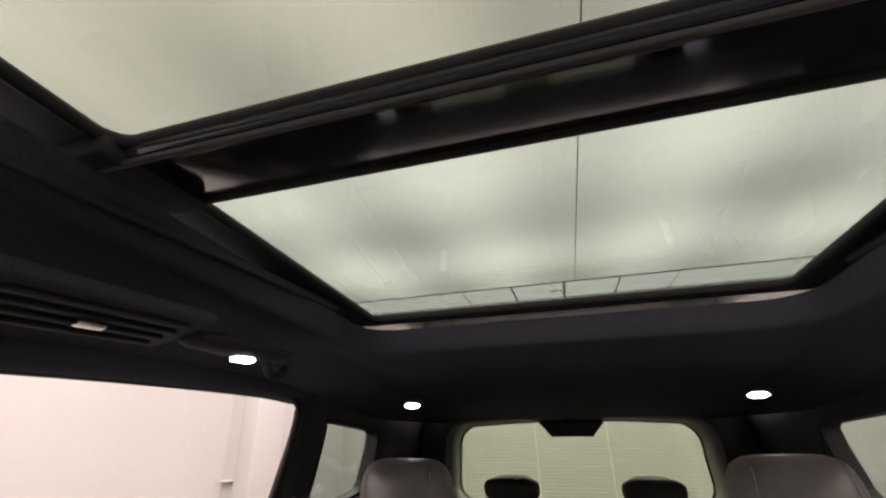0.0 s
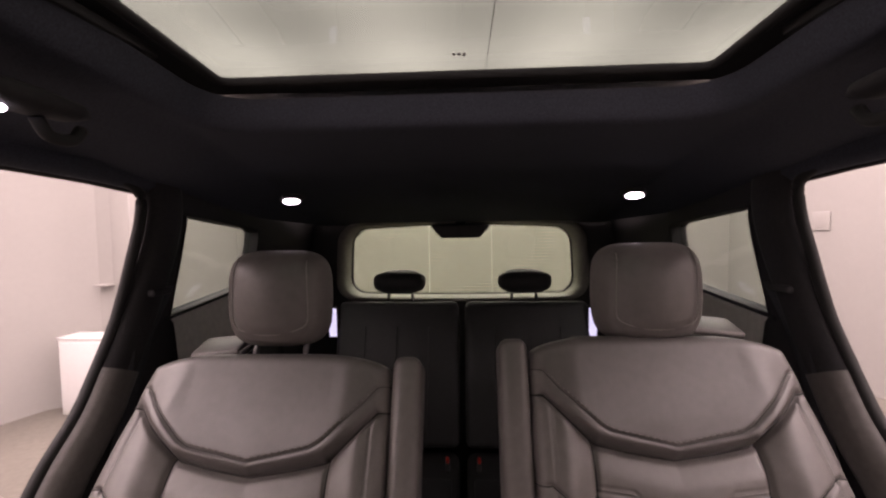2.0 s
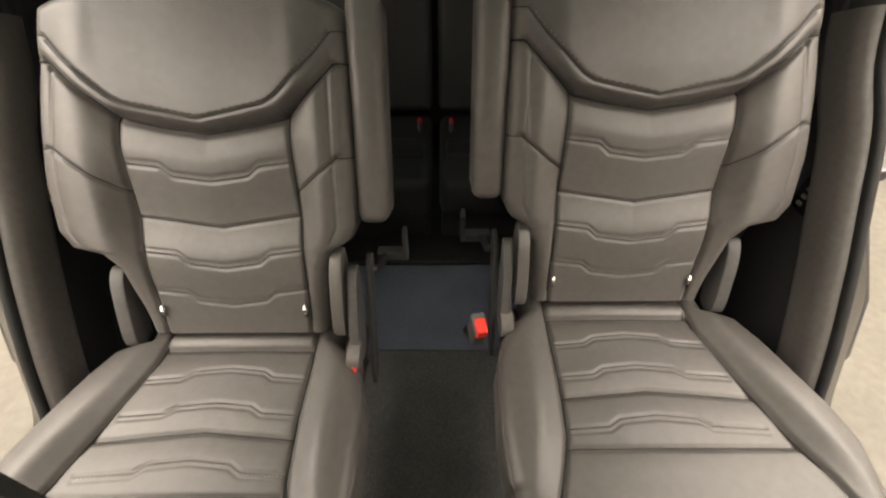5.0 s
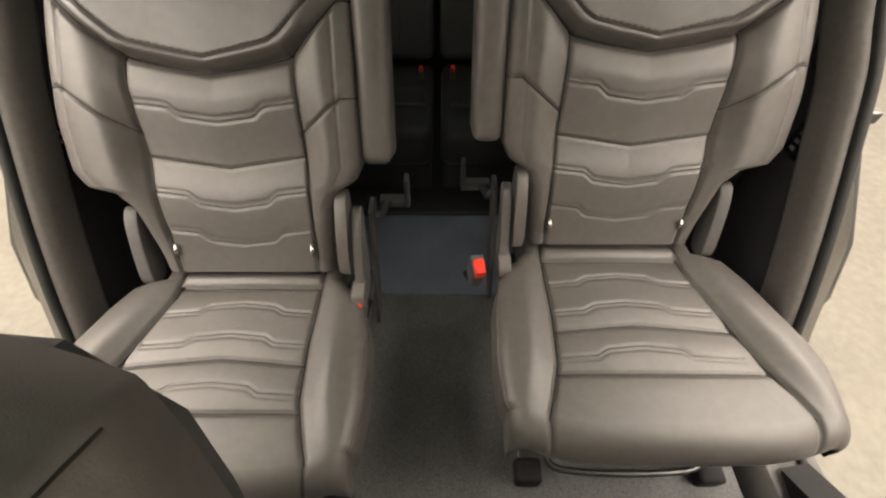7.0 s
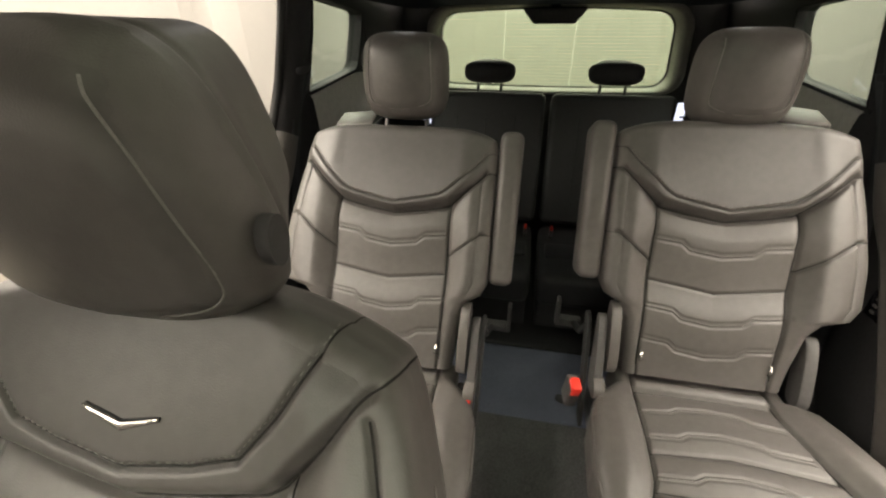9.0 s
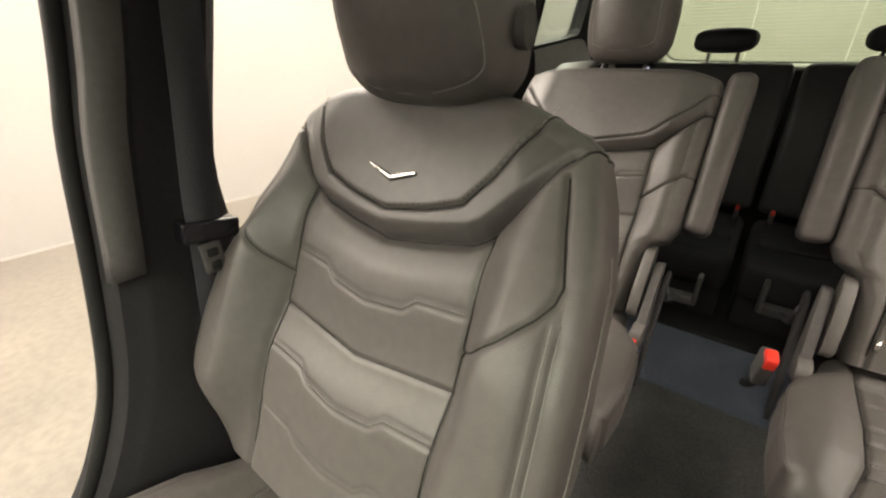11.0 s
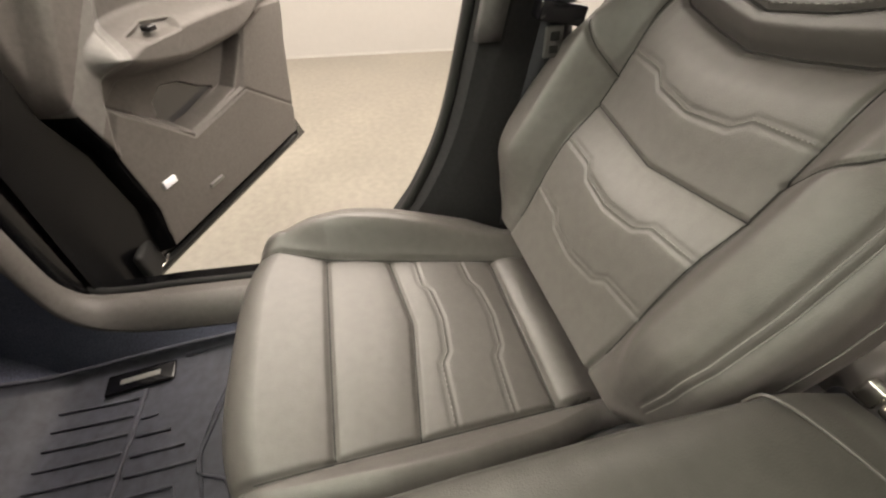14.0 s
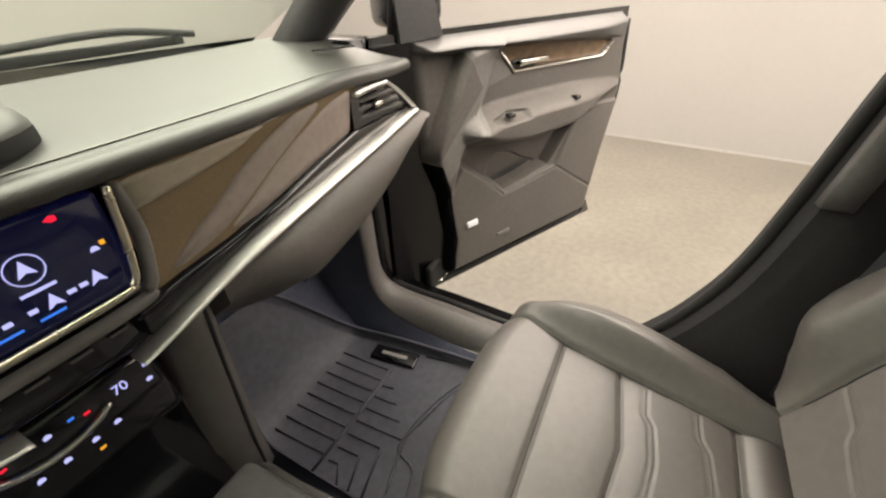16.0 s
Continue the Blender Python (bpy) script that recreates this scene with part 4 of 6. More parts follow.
mul = nt.nodes.new("ShaderNodeMath")
mul.operation = "ADD"
nt.links.new(lamp_rows(sep.outputs[0], -0.53, 1.43), mul.inputs[0])
nt.links.new(lamp_rows(sep.outputs[1], 1.40, 1.80), mul.inputs[1])
nz = nt.nodes.new("ShaderNodeTexNoise")
nz.inputs["Scale"].default_value = 0.7
nt.links.new(geo.outputs["Position"], nz.inputs["Vector"])
ad = nt.nodes.new("ShaderNodeMath")
ad.operation = "MULTIPLY_ADD"
nt.links.new(nz.outputs["Fac"], ad.inputs[0])
ad.inputs[1].default_value = 2.2
nt.links.new(mul.outputs[0], ad.inputs[2])
mr = nt.nodes.new("ShaderNodeMapRange")
mr.inputs[1].default_value, mr.inputs[2].default_value = -0.9, 3.1
mr.inputs[3].default_value, mr.inputs[4].default_value = CEILING_LIGHT * 0.62, CEILING_LIGHT * 1.18
nt.links.new(ad.outputs[0], mr.inputs[0])
nt.links.new(mr.outputs[0], em.inputs[1])
tagged(part("ceiling", rbox(-4.7, 3.5, -5.0, 4.20, ROOM_H, ROOM_H + 0.05, 0), membrane, None, smooth=False), "luminous stretched white ceiling membrane", "ceiling", "", "structure")
tiles = bmesh.new()
for i in range(12):
    x = -3.75 + i * 0.645
    b = rbox(x + 0.014, x + 0.631, 4.24, 4.93, ROOM_H - 0.004, ROOM_H + 0.02, 0.004, 1)
    me = bpy.data.meshes.new("t")
    b.to_mesh(me)
    b.free()
    tiles.from_mesh(me)
part("ceiling_tiles", tiles, glow("tile_glow", (0.97, 0.93, 0.82), CEILING_LIGHT * 0.78), None, smooth=False)
tagged(bpy.data.objects["ceiling_tiles"], "row of square white luminous ceiling tiles", "ceiling", "", "structure")
block("ceiling_frame", -4.7, 3.5, 4.20, 5.1, ROOM_H + 0.03, ROOM_H + 0.06, JOINT, label="dark frame of the ceiling tiles", category="ceiling")
part("end_panel", rbox(-4.7, 3.5, 4.97, 5.05, ROOM_H - 0.004, ROOM_H + 0.02, 0), glow("end_panel_glow", (0.97, 0.93, 0.82), CEILING_LIGHT * 0.6), None, smooth=False)
tagged(bpy.data.objects["end_panel"], "plain white luminous strip at the ceiling's end", "ceiling", "", "structure")
for y in (4.205, 4.937):
    block("ceiling_trim", -4.7, 3.5, y, y + 0.028, ROOM_H - 0.004, ROOM_H + 0.02, JOINT, label="thin grey bar beside the ceiling tiles", category="trim")
block("ceiling_joint", 0.238, 0.244, -5.0, 4.20, ROOM_H - 0.006, ROOM_H - 0.001, CABINET, label="thin joint across the luminous ceiling", category="trim")


# ---------- the car's shell ----------
car = thing("car_body", "black three-row car body with its doors open, on the booth floor", "car", (0, 0, 0))
EDGE = [(1.625, 0.13), (1.607, 0.21), (1.585, 0.262), (1.55, 0.274), (1.434, 0.256), (1.287, 0.220), (1.16, 0.155), (1.07, 0.070), (0.97, -0.002), (0.85, -0.085), (0.72, -0.165), (0.60, -0.23), (0.50, -0.29), (0.44, -0.36)]
WINDOW = [(0.382, 1.532), (0.725, 1.494), (0.745, 1.482), (0.750, 1.44), (0.748, 1.335), (0.735, 1.316), (0.705, 1.306), (0.376, 1.282), (0.372, 1.296), (0.378, 1.51)]


def wall_x(z):
    return 0.722 - 0.060 * float(step(np.array(z), 1.18, 1.56))


def side_shell(s):
    """One flank of the cabin: trim, quarter glass, seals, pillars and the painted outside."""
    def bend(bm, extra=0.0):
        for v in bm.verts:
            v.co.x = s * (v.co.x + wall_x(v.co.z) + extra)
        return bm
    outline = [(y + 0.055, z) for z, y in EDGE[2:]] + [(-0.30, 0.40), (1.27, 0.40), (1.27, 1.54), (0.9, 1.56), (0.45, 1.60), (0.25, 1.64)]
    bm = prism(outline, (0, 1, 0), (0, 0, 1), (0, 0, 0), (1, 0, 0), 0.05, holes=[WINDOW])
    bmesh.ops.subdivide_edges(bm, edges=[e for e in bm.edges if e.calc_length() > 0.4], cuts=2)
    part("quarter_trim", bend(bm), PLASTIC_DARK, car, "black plastic rear quarter trim", sharp=30)
    # window surround
    ring = [(y, z) for y, z in WINDOW]
    c = np.mean(ring, 0)
    path = [(s * (wall_x(z) + 0.002), y, z) for y, z in smooth_path(ring, 70, True)]
    tube("window_seal", path, 0.004, SEAL, car, closed=True)
    bm = prism([tuple(c + (np.array(p) - c) * 1.03) for p in ring], (0, 1, 0), (0, 0, 1), (0, 0, 0), (1, 0, 0), 0.004)
    part("quarter_window", bend(bm, 0.028), QUARTER_GLASS, car, "tinted quarter glass", smooth=False).visible_shadow = False
    # lower ledge under the quarter window
    rows = []
    for y in np.linspace(0.372, 1.22, 14):
        zt = float(np.interp(y, [0.372, 0.70, 0.80, 1.22], [1.276, 1.300, 1.302, 1.285]))
        rows.append([(s * (wall_x(zt) + dx), y, zt - dz) for dx, dz in ((0.012, 0.0), (-0.003, 0.002), (-0.009, 0.010), (-0.013, 0.05), (-0.016, 0.10), (-0.016, 0.16), (-0.010, 0.20), (0.010, 0.225))])
    V, F = loft(rows, closed=False)
    make("window_ledge", V, F, LEDGE, car, "grey-beige panel under the quarter window")
    # grey strip along the rear edge of the door opening
    E = smooth_path([(y, z) for z, y in EDGE], 60)
    T = np.gradient(E, axis=0)
    T /= np.linalg.norm(T, axis=1)[:, None]
    Nn = np.stack([-T[:, 1], T[:, 0]], 1)
    Nn *= np.sign(Nn[:, :1] + 1e-9)
    rows = []
    for off, dx in ((0.016, 0.040), (0.012, 0.016), (0.018, 0.002), (0.036, -0.008), (0.075, -0.014), (0.088, -0.008), (0.093, 0.002), (0.093, 0.03)):
        rows.append([(s * (wall_x(z) + dx), y + n[0] * off, z + n[1] * off) for (y, z), n in zip(E, Nn)])
    cut = int(np.argmin(np.abs(E[:, 1] - 1.207)))
    R_ = np.array(rows)
    V, F = loft(R_[:, cut:], closed=False)
    make("opening_trim", V, F, STRIP, car, "grey trim strip beside the door opening")
    V, F = loft(R_[:, :cut + 1] + np.array([s * 0.004, 0, 0]), closed=False)
    make("upper_opening_trim", V, F, PLASTIC_DARK, car, "black pillar trim beside the door opening")
    tube("door_seal", [(s * (wall_x(z) + 0.026), y + n[0] * q, z + n[1] * q) for (y, z), n, q in zip(E, Nn, np.interp(E[:, 1], [1.30, 1.45], [0.012, -0.004]))], 0.011, SEAL, car, "black rubber door seal", n=10)
    # painted jamb and quarter panel outside
    rows = []
    for t in np.linspace(0, 1, 6):
        rows.append([(s * (wall_x(z) + 0.036 + t * (0.89 - wall_x(z) - 0.036) * (0.30 if z > 1.25 else 1)), y + 0.018 + t * (0.11 + 0.12 * float(step(np.array(z), 0.72, 1.0))), z) for y, z in E])
    V, F = loft(rows, closed=False)
    make("door_jamb", V, F, JAMB, car, "black painted door jamb")
    arch = [(0.36 + 0.43 * math.cos(a), 0.37 + 0.43 * math.sin(a)) for a in np.linspace(math.radians(172), math.radians(8), 22)]
    qp = [(y + 0.15 + 0.12 * float(step(np.array(z), 0.72, 1.0)), z) for z, y in EDGE[6:12]] + [(-0.10, 0.45)] + arch + [(1.5, 0.45), (1.6, 0.95), (1.5, 1.16)]
    bm = prism(qp, (0, 1, 0), (0, 0, 1), (s * 0.925, 0, 0), (-s, 0, 0), 0.03, 0.008)
    part("quarter_panel", bm, PAINT, car, "glossy black rear quarter panel")
    part("striker", rbox(s * 0.775 - 0.012, s * 0.775 + 0.012, 0.040, 0.058, 0.985, 1.008, 0.004), DARK_METAL, car, "bright door striker")
    # belt and guide on the pillar
    gx = wall_x(1.355) - 0.012
    part("belt_guide", rbox(s * gx - 0.008, s * gx + 0.010, 0.275, 0.335, 1.345, 1.362, 0.006), PLASTIC_DARK, car, "belt guide")
    V, F = loft([[(s * (wall_x(z) - 0.006 - b), y + a, z) for a, b in ((-0.024, 0), (0.024, 0), (0.024, 0.002), (-0.024, 0.002))] for z, y in ((1.36, 0.335), (1.25, 0.285), (1.12, 0.235), (1.0, 0.20), (0.70, 0.16))])
    make("belt_webbing", V, F, BELT, car, "black belt webbing")
    # switch panel in the wheel-arch trim
    sw = part("switch_plate", rbox(s * 0.7205 - 0.003, s * 0.7205 + 0.003, 0.060, 0.104, 0.888, 0.948, 0.002), GLOSS, car, "small black switch plate")
    for z in (0.903, 0.919, 0.935):
        part("switch", rbox(s * 0.7165 - 0.002, s * 0.7165 + 0.002, 0.076, 0.088, z - 0.0035, z + 0.0035, 0.0015), PLASTIC_LIGHT, sw)
    # B pillar
    fr = smooth_path([(-0.79, 1.62), (-0.847, 1.336), (-0.877, 1.216), (-0.919, 1.008), (-0.958, 0.856), (-1.011, 0.741), (-1.064, 0.661), (-1.16, 0.55), (-1.30, 0.47)], 40)
    re = np.array([(np.interp(z, [0.40, 0.6, 0.8, 1.147, 1.34, 1.62], [-0.30, -0.58, -0.70, -0.706, -0.66, -0.60]), z) for _, z in fr])
    rows = []
    for (fy, z), (ry, _) in zip(fr, re):
        w = ry - fy
        x0 = 0.70 - 0.045 * float(step(np.array(z), 1.15, 1.6))
        sec = [(x0 + 0.085, fy), (x0 + 0.02, fy + 0.004), (x0 + 0.004, fy + 0.018), (x0, fy + 0.05), (x0 - 0.004, fy + 0.06), (x0 + 0.012, fy + 0.5 * w), (x0 + 0.006, fy + 0.85 * w), (x0 + 0.02, ry - 0.01), (x0 + 0.085, ry)]
        rows.append([(s * x, y, z) for x, y in sec])
    V, F = loft(rows)
    make("centre_pillar", V, F, PLASTIC_DARK, car, "dark grained pillar trim", sharp=40)
    tube("pillar_seal", [(s * (0.732 - 0.045 * float(step(np.array(z), 1.15, 1.6))), y - 0.004, z) for y, z in fr], 0.011, SEAL, car, "black rubber door seal", n=10)
    up = [(y, z) for y, z in fr if z > 1.03]
    V, F = loft([[(s * (0.694 - 0.045 * float(step(np.array(z), 1.15, 1.6)) - b), y + a, z) for a, b in ((0.006, -0.012), (0.010, 0.006), (0.050, 0.008), (0.056, -0.012))] for y, z in up])
    make("pillar_trim", V, F, PLASTIC_GREY, car, "grey upper pillar trim")
    part("belt_slot", turned(rbox(-0.016, 0.016, -0.042, 0.042, -0.016, 0.016, 0.005), Matrix.Translation((s * 0.658, -0.776, 1.078)) @ Matrix.Rotation(radians(-11), 4, "X")), GLOSS, car, "belt guide on the pillar")
    tg = part("belt_tongue", rbox(s * 0.650 - 0.004, s * 0.650 + 0.004, -0.800, -0.768, 1.010, 1.060, 0.004), PLASTIC_GREY, car, "steel belt tongue")
    part("tongue_slot", rbox(s * 0.645 - 0.002, s * 0.645 + 0.002, -0.792, -0.776, 1.018, 1.030, 0.002), SEAL, tg)
    part("tongue_slot", rbox(s * 0.645 - 0.002, s * 0.645 + 0.002, -0.792, -0.776, 1.038, 1.052, 0.002), SEAL, tg)
    V, F = loft([[(s * (x - b), y + a, z) for a, b in ((-0.024, 0), (0.024, 0), (0.024, 0.002), (-0.024, 0.002))] for x, y, z in ((0.632, -0.70, 1.56), (0.648, -0.742, 1.31), (0.652, -0.776, 1.13), (0.654, -0.782, 1.08), (0.680, -0.80, 0.9), (0.69, -0.81, 0.62))])
    make("belt_webbing", V, F, BELT, car, "black belt webbing")
    # sills
    for a, b in ((-1.02, -0.28),):
        rows = []
        for y in np.linspace(a, b, 10):
            rows.append([(s * x, y, z) for x, z in ((0.66, 0.40), (0.672, 0.44), (0.70, 0.462), (0.74, 0.455), (0.762, 0.435), (0.80, 0.428), (0.845, 0.420), (0.86, 0.40), (0.86, 0.25), (0.80, 0.22), (0.66, 0.36))])
        V, F = loft(rows)
        make("sill", V, F, PLASTIC_GREY, car, "dark grey sill trim", sharp=40)
    tube("sill_seal", [(s * 0.80, y, 0.435) for y in np.linspace(-1.0, -0.3, 20)], 0.010, SEAL, car)
    part("sill_plate", rbox(s * 0.725 - 0.02, s * 0.725 + 0.02, -1.02, -0.72, 0.464, 0.470, 0.002), CHROME, car, "bright scuff plate")
    # side rail of the roof
    rail = smooth_path([(0.70, -1.85, 1.34), (0.70, -1.5, 1.50), (0.69, -1.15, 1.595), (0.69, -0.8, 1.615), (0.69, -0.3, 1.618), (0.70, 0.12, 1.607), (0.69, 0.3, 1.59)], 40)
    V, F = loft([[(s * (x + 0.03 * math.cos(t)), y, z + 0.016 + 0.030 * math.sin(t)) for t in np.linspace(0, 2 * math.pi, 10, endpoint=False)] for x, y, z in rail])
    make("roof_rail_trim", V, F, HEADLINER, car)
    tube("roof_seal", [(s * (x + 0.028), y, z - 0.006) for x, y, z in rail], 0.010, SEAL, car)
    part("outer_roof_rail", rbox(s * 0.78 - 0.05, s * 0.78 + 0.05, -1.1, 1.2, 1.62, 1.74, 0.04), PAINT, car)
    # front pillar
    V, F = loft([[(s * (x + a), y + b, z) for a, b in ((-0.05, -0.02), (-0.045, 0.06), (0.0, 0.09), (0.05, 0.07), (0.06, -0.02))] for x, y, z in ((0.74, -2.02, 0.95), (0.745, -2.0, 1.22), (0.735, -1.86, 1.33), (0.715, -1.55, 1.49), (0.69, -1.25, 1.60))])
    make("front_pillar", V, F, PLASTIC, car, "black front pillar trim")
    V, F = loft([[(s * x, y, z) for x, y in ((0.73, -2.03), (0.73, -1.83), (0.78, -1.80), (0.86, -1.83), (0.90, -2.03))] for z in (0.40, 0.60, 0.85, 1.10, 1.24)])
    make("hinge_pillar", V, F, JAMB, car, "black painted hinge pillar")
    # sill trim that sweeps up into the kick panel beside the footwell
    inner_ = smooth_path([(0.70, -1.835, 1.02), (0.70, -1.828, 0.80), (0.70, -1.820, 0.62), (0.70, -1.803, 0.550), (0.70, -1.764, 0.507), (0.70, -1.70, 0.478), (0.70, -1.60, 0.458), (0.70, -1.45, 0.444), (0.70, -1.02, 0.432)], 48)
    outer_ = smooth_path([(0.745, -1.822, 1.02), (0.745, -1.816, 0.80), (0.745, -1.814, 0.65), (0.745, -1.802, 0.59), (0.745, -1.774, 0.552), (0.745, -1.71, 0.533), (0.745, -1.62, 0.524), (0.745, -1.45, 0.508), (0.745, -1.02, 0.478)], 48)
    wall_ = smooth_path([(0.69, -2.08, 1.0), (0.69, -2.08, 0.78), (0.685, -2.06, 0.58), (0.68, -1.98, 0.45), (0.668, -1.87, 0.405), (0.664, -1.74, 0.40), (0.662, -1.60, 0.40), (0.66, -1.45, 0.40), (0.66, -1.02, 0.40)], 48)
    mid_ = 0.5 * (inner_ + outer_) 
    lift = np.cross(np.gradient(mid_, axis=0), outer_ - inner_)
    lift /= np.linalg.norm(lift, axis=1)[:, None]
    lift *= np.sign(lift[:, 2:3] + lift[:, 1:2])
    out1, out2 = outer_ + np.array([0.012, 0, 0]) - 0.012 * lift, outer_ + np.array([0.030, 0, 0]) - 0.045 * lift
    rows = [wall_, inner_ - 0.006 * lift - np.array([0.008, 0, 0])]
    V, F = loft(np.array(rows) * np.array([s, 1, 1]), closed=False)
    make("kick_carpet", V, F, CARPET, car, "dark blue-black carpet beside the footwell")
    rows = [inner_ - 0.020 * lift - np.array([0.008, 0, 0]), inner_ - 0.004 * lift - np.array([0.005, 0, 0]), inner_ + 0.002 * lift, mid_ + 0.005 * lift, outer_ + 0.001 * lift, out1, out2]
    V, F = loft(np.array(rows) * np.array([s, 1, 1]), closed=False)
    make("kick_trim", V, F, STRIP, car, "grey sill trim sweeping up to the dash")
    rock = [out2, out2 + np.array([0.05, 0, -0.004]), np.stack([np.full(48, 0.862), out2[:, 1] - 0.02, np.minimum(out2[:, 2], 0.43)], 1), np.stack([np.full(48, 0.862), out2[:, 1] - 0.02, np.full(48, 0.25)], 1)]
    V, F = loft(np.array(rock) * np.array([s, 1, 1]), closed=False)
    make("front_rocker", V, F, JAMB, car, "black painted sill outside")
    tube("front_seal", (out2 + np.array([0.004, 0, 0]) + 0.010 * lift) * np.array([s, 1, 1]), 0.010, SEAL, car, "black rubber door seal")
    for y, z in ((-1.812, 0.679), (-1.812, 0.757)):
        b = bmesh.new()
        bmesh.ops.create_cone(b, cap_ends=True, segments=12, radius1=0.008, radius2=0.006, depth=0.012)
        part("hinge_bolt", turned(b, Matrix.Translation((s * 0.80, y, z)) @ Matrix.Rotation(radians(-90), 4, "X")), CHROME, car)
    # tyre
    b = bmesh.new()
    ts = []
    for r, x in ((0.24, 0.10), (0.36, 0.11), (0.375, 0.08), (0.375, -0.08), (0.36, -0.11), (0.24, -0.10)):
        ts.append([(s * (0.83 + x), 0.36 + r * math.cos(a), 0.375 + r * math.sin(a)) for a in np.linspace(0, 2 * math.pi, 48, endpoint=False)])
    V, F = loft(ts, caps=False)
    wh = make("wheel", V, F, TYRE, car, "black tyre")
    V, F = loft([[(s * (0.83 + x), 0.36 + r * math.cos(a), 0.375 + r * math.sin(a)) for a in np.linspace(0, 2 * math.pi, 48, endpoint=False)] for r, x in ((0.245, 0.09), (0.22, 0.06), (0.06, 0.07), (0.01, 0.08))], caps=False)
    make("rim", V, F, DARK_METAL, wh)


side_shell(-1)
side_shell(1)

# floor pan
tagged(part("car_floor", rbox(-0.72, 0.72, -2.1, 1.30, 0.36, 0.40, 0.0), CARPET, None, smooth=False), "dark blue-black carpeted car floor", "car floor", "", "structure")
part("aisle_carpet", rbox(-0.66, 0.66, 0.05, 0.36, 0.395, 0.414, 0.006), CARPET_LIT, car, "blue carpet between the seats, coloured brighter as lit")
# floor from here back is coloured near-black instead of carpet
part("dark_step", rbox(-0.70, 0.70, 0.36, 1.25, 0.395, 0.425, 0.010), FABRIC3, car, "near-black floor sheet under the third row")
part("footwell_carpet", rbox(-0.66, 0.66, -0.80, 0.05, 0.395, 0.418, 0.012), CARPET_DARK, car, "black carpet behind the console")
V, F = loft([[(x, y, z) for y, z in ((-1.88, 0.40), (-1.96, 0.48), (-2.06, 0.66), (-2.10, 0.9), (-2.14, 0.9), (-2.14, 0.38))] for x in np.linspace(-0.72, 0.72, 8)])
make("toe_board", V, F, CARPET, car, "carpeted toe board", sharp=50)
part("bulkhead", rbox(-0.74, 0.74, -2.2, -2.14, 0.38, 1.2, 0), PLASTIC, car)

# headliner with the sunroof opening
SX, SY0, SY1, ROOF_X = 0.430, -1.02, 0.118, 0.010


def rounded_rect(x, y0, y1, r, n):
    pts = []
    for cx, cy, a0 in ((x - r, y1 - r, 0), (-x + r, y1 - r, 90), (-x + r, y0 + r, 180), (x - r, y0 + r, 270)):
        for a in np.linspace(a0, a0 + 90, n):
            pts.append((cx + r * math.cos(math.radians(a)), cy + r * math.sin(math.radians(a))))
    dense = []
    for i in range(len(pts)):
        a, b = np.array(pts[i]), np.array(pts[(i + 1) % len(pts)])
        k = 12 if np.linalg.norm(a - b) > 0.2 else 1
        for t in range(k):
            dense.append(a + (b - a) * t / k)
    return np.array(dense)


def glass_z(y):
    return 1.732 + 0.085 * (0.07 - y) * (y > -1.4)


def rail_z(y):
    return np.interp(y, [-1.6, -1.2, -0.3, 0.12, 0.30, 0.43, 0.72, 1.27], [1.56, 1.61, 1.63, 1.625, 1.60, 1.565, 1.53, 1.505])


inner = rounded_rect(SX, SY0, SY1, 0.075, 8) + np.array([ROOF_X, 0])
outer = rounded_rect(0.70, -1.32, 1.26, 0.09, 8)
outer[:, 0] *= np.interp(outer[:, 1], [-1.32, 0.3, 1.26], [0.98, 0.98, 0.90])
rows = []
lip = [(0.0, 0.038), (0.012, 0.010), (0.020, -0.004), (0.030, -0.010), (0.045, -0.008)]
cen = np.array([ROOF_X, (SY0 + SY1) / 2])
for off, dz in lip:
    g = np.sign(inner - cen) * off
    q = inner + g * np.minimum(1, np.abs(inner - cen) / np.array([SX, (SY1 - SY0) / 2]))
    rows.append([(x, y, glass_z(y) - 0.045 + dz) for x, y in q])
q0 = np.array([(x, y) for x, y, _ in rows[-1]])
z0 = np.array([z for *_, z in rows[-1]])
for t in np.linspace(0, 1, 14)[1:]:
    p = q0 + (outer - q0) * t
    zo = np.array([rail_z(y) for y in outer[:, 1]])
    e = t ** 1.5 * 0.55 + t * 0.45
    rows.append([(x, y, z) for (x, y), z in zip(p, z0 + (zo - z0) * e)])
V, F = loft(rows, caps=False)
tagged(make("headliner", V, F, HEADLINER, None), "black fabric headliner round a panoramic sunroof", "headliner", "", "structure")
part("roof_skin_rear", rbox(-0.72, 0.72, 0.14, 1.3, 1.745, 1.755, 0), PAINT, car, smooth=False)
part("roof_skin_front", rbox(-0.72, 0.72, -1.45, -1.12, 1.83, 1.84, 0), PAINT, car, smooth=False)
for s in (-1, 1):
    part("roof_skin_side", rbox(min(s * 0.46, s * 0.74), max(s * 0.46, s * 0.74), -1.45, 1.3, 1.757, 1.765, 0), PAINT, car, smooth=False)

roof = thing("sunroof", "panoramic two-pane sunroof with black frame", "sunroof", (ROOF_X, 0, 0))


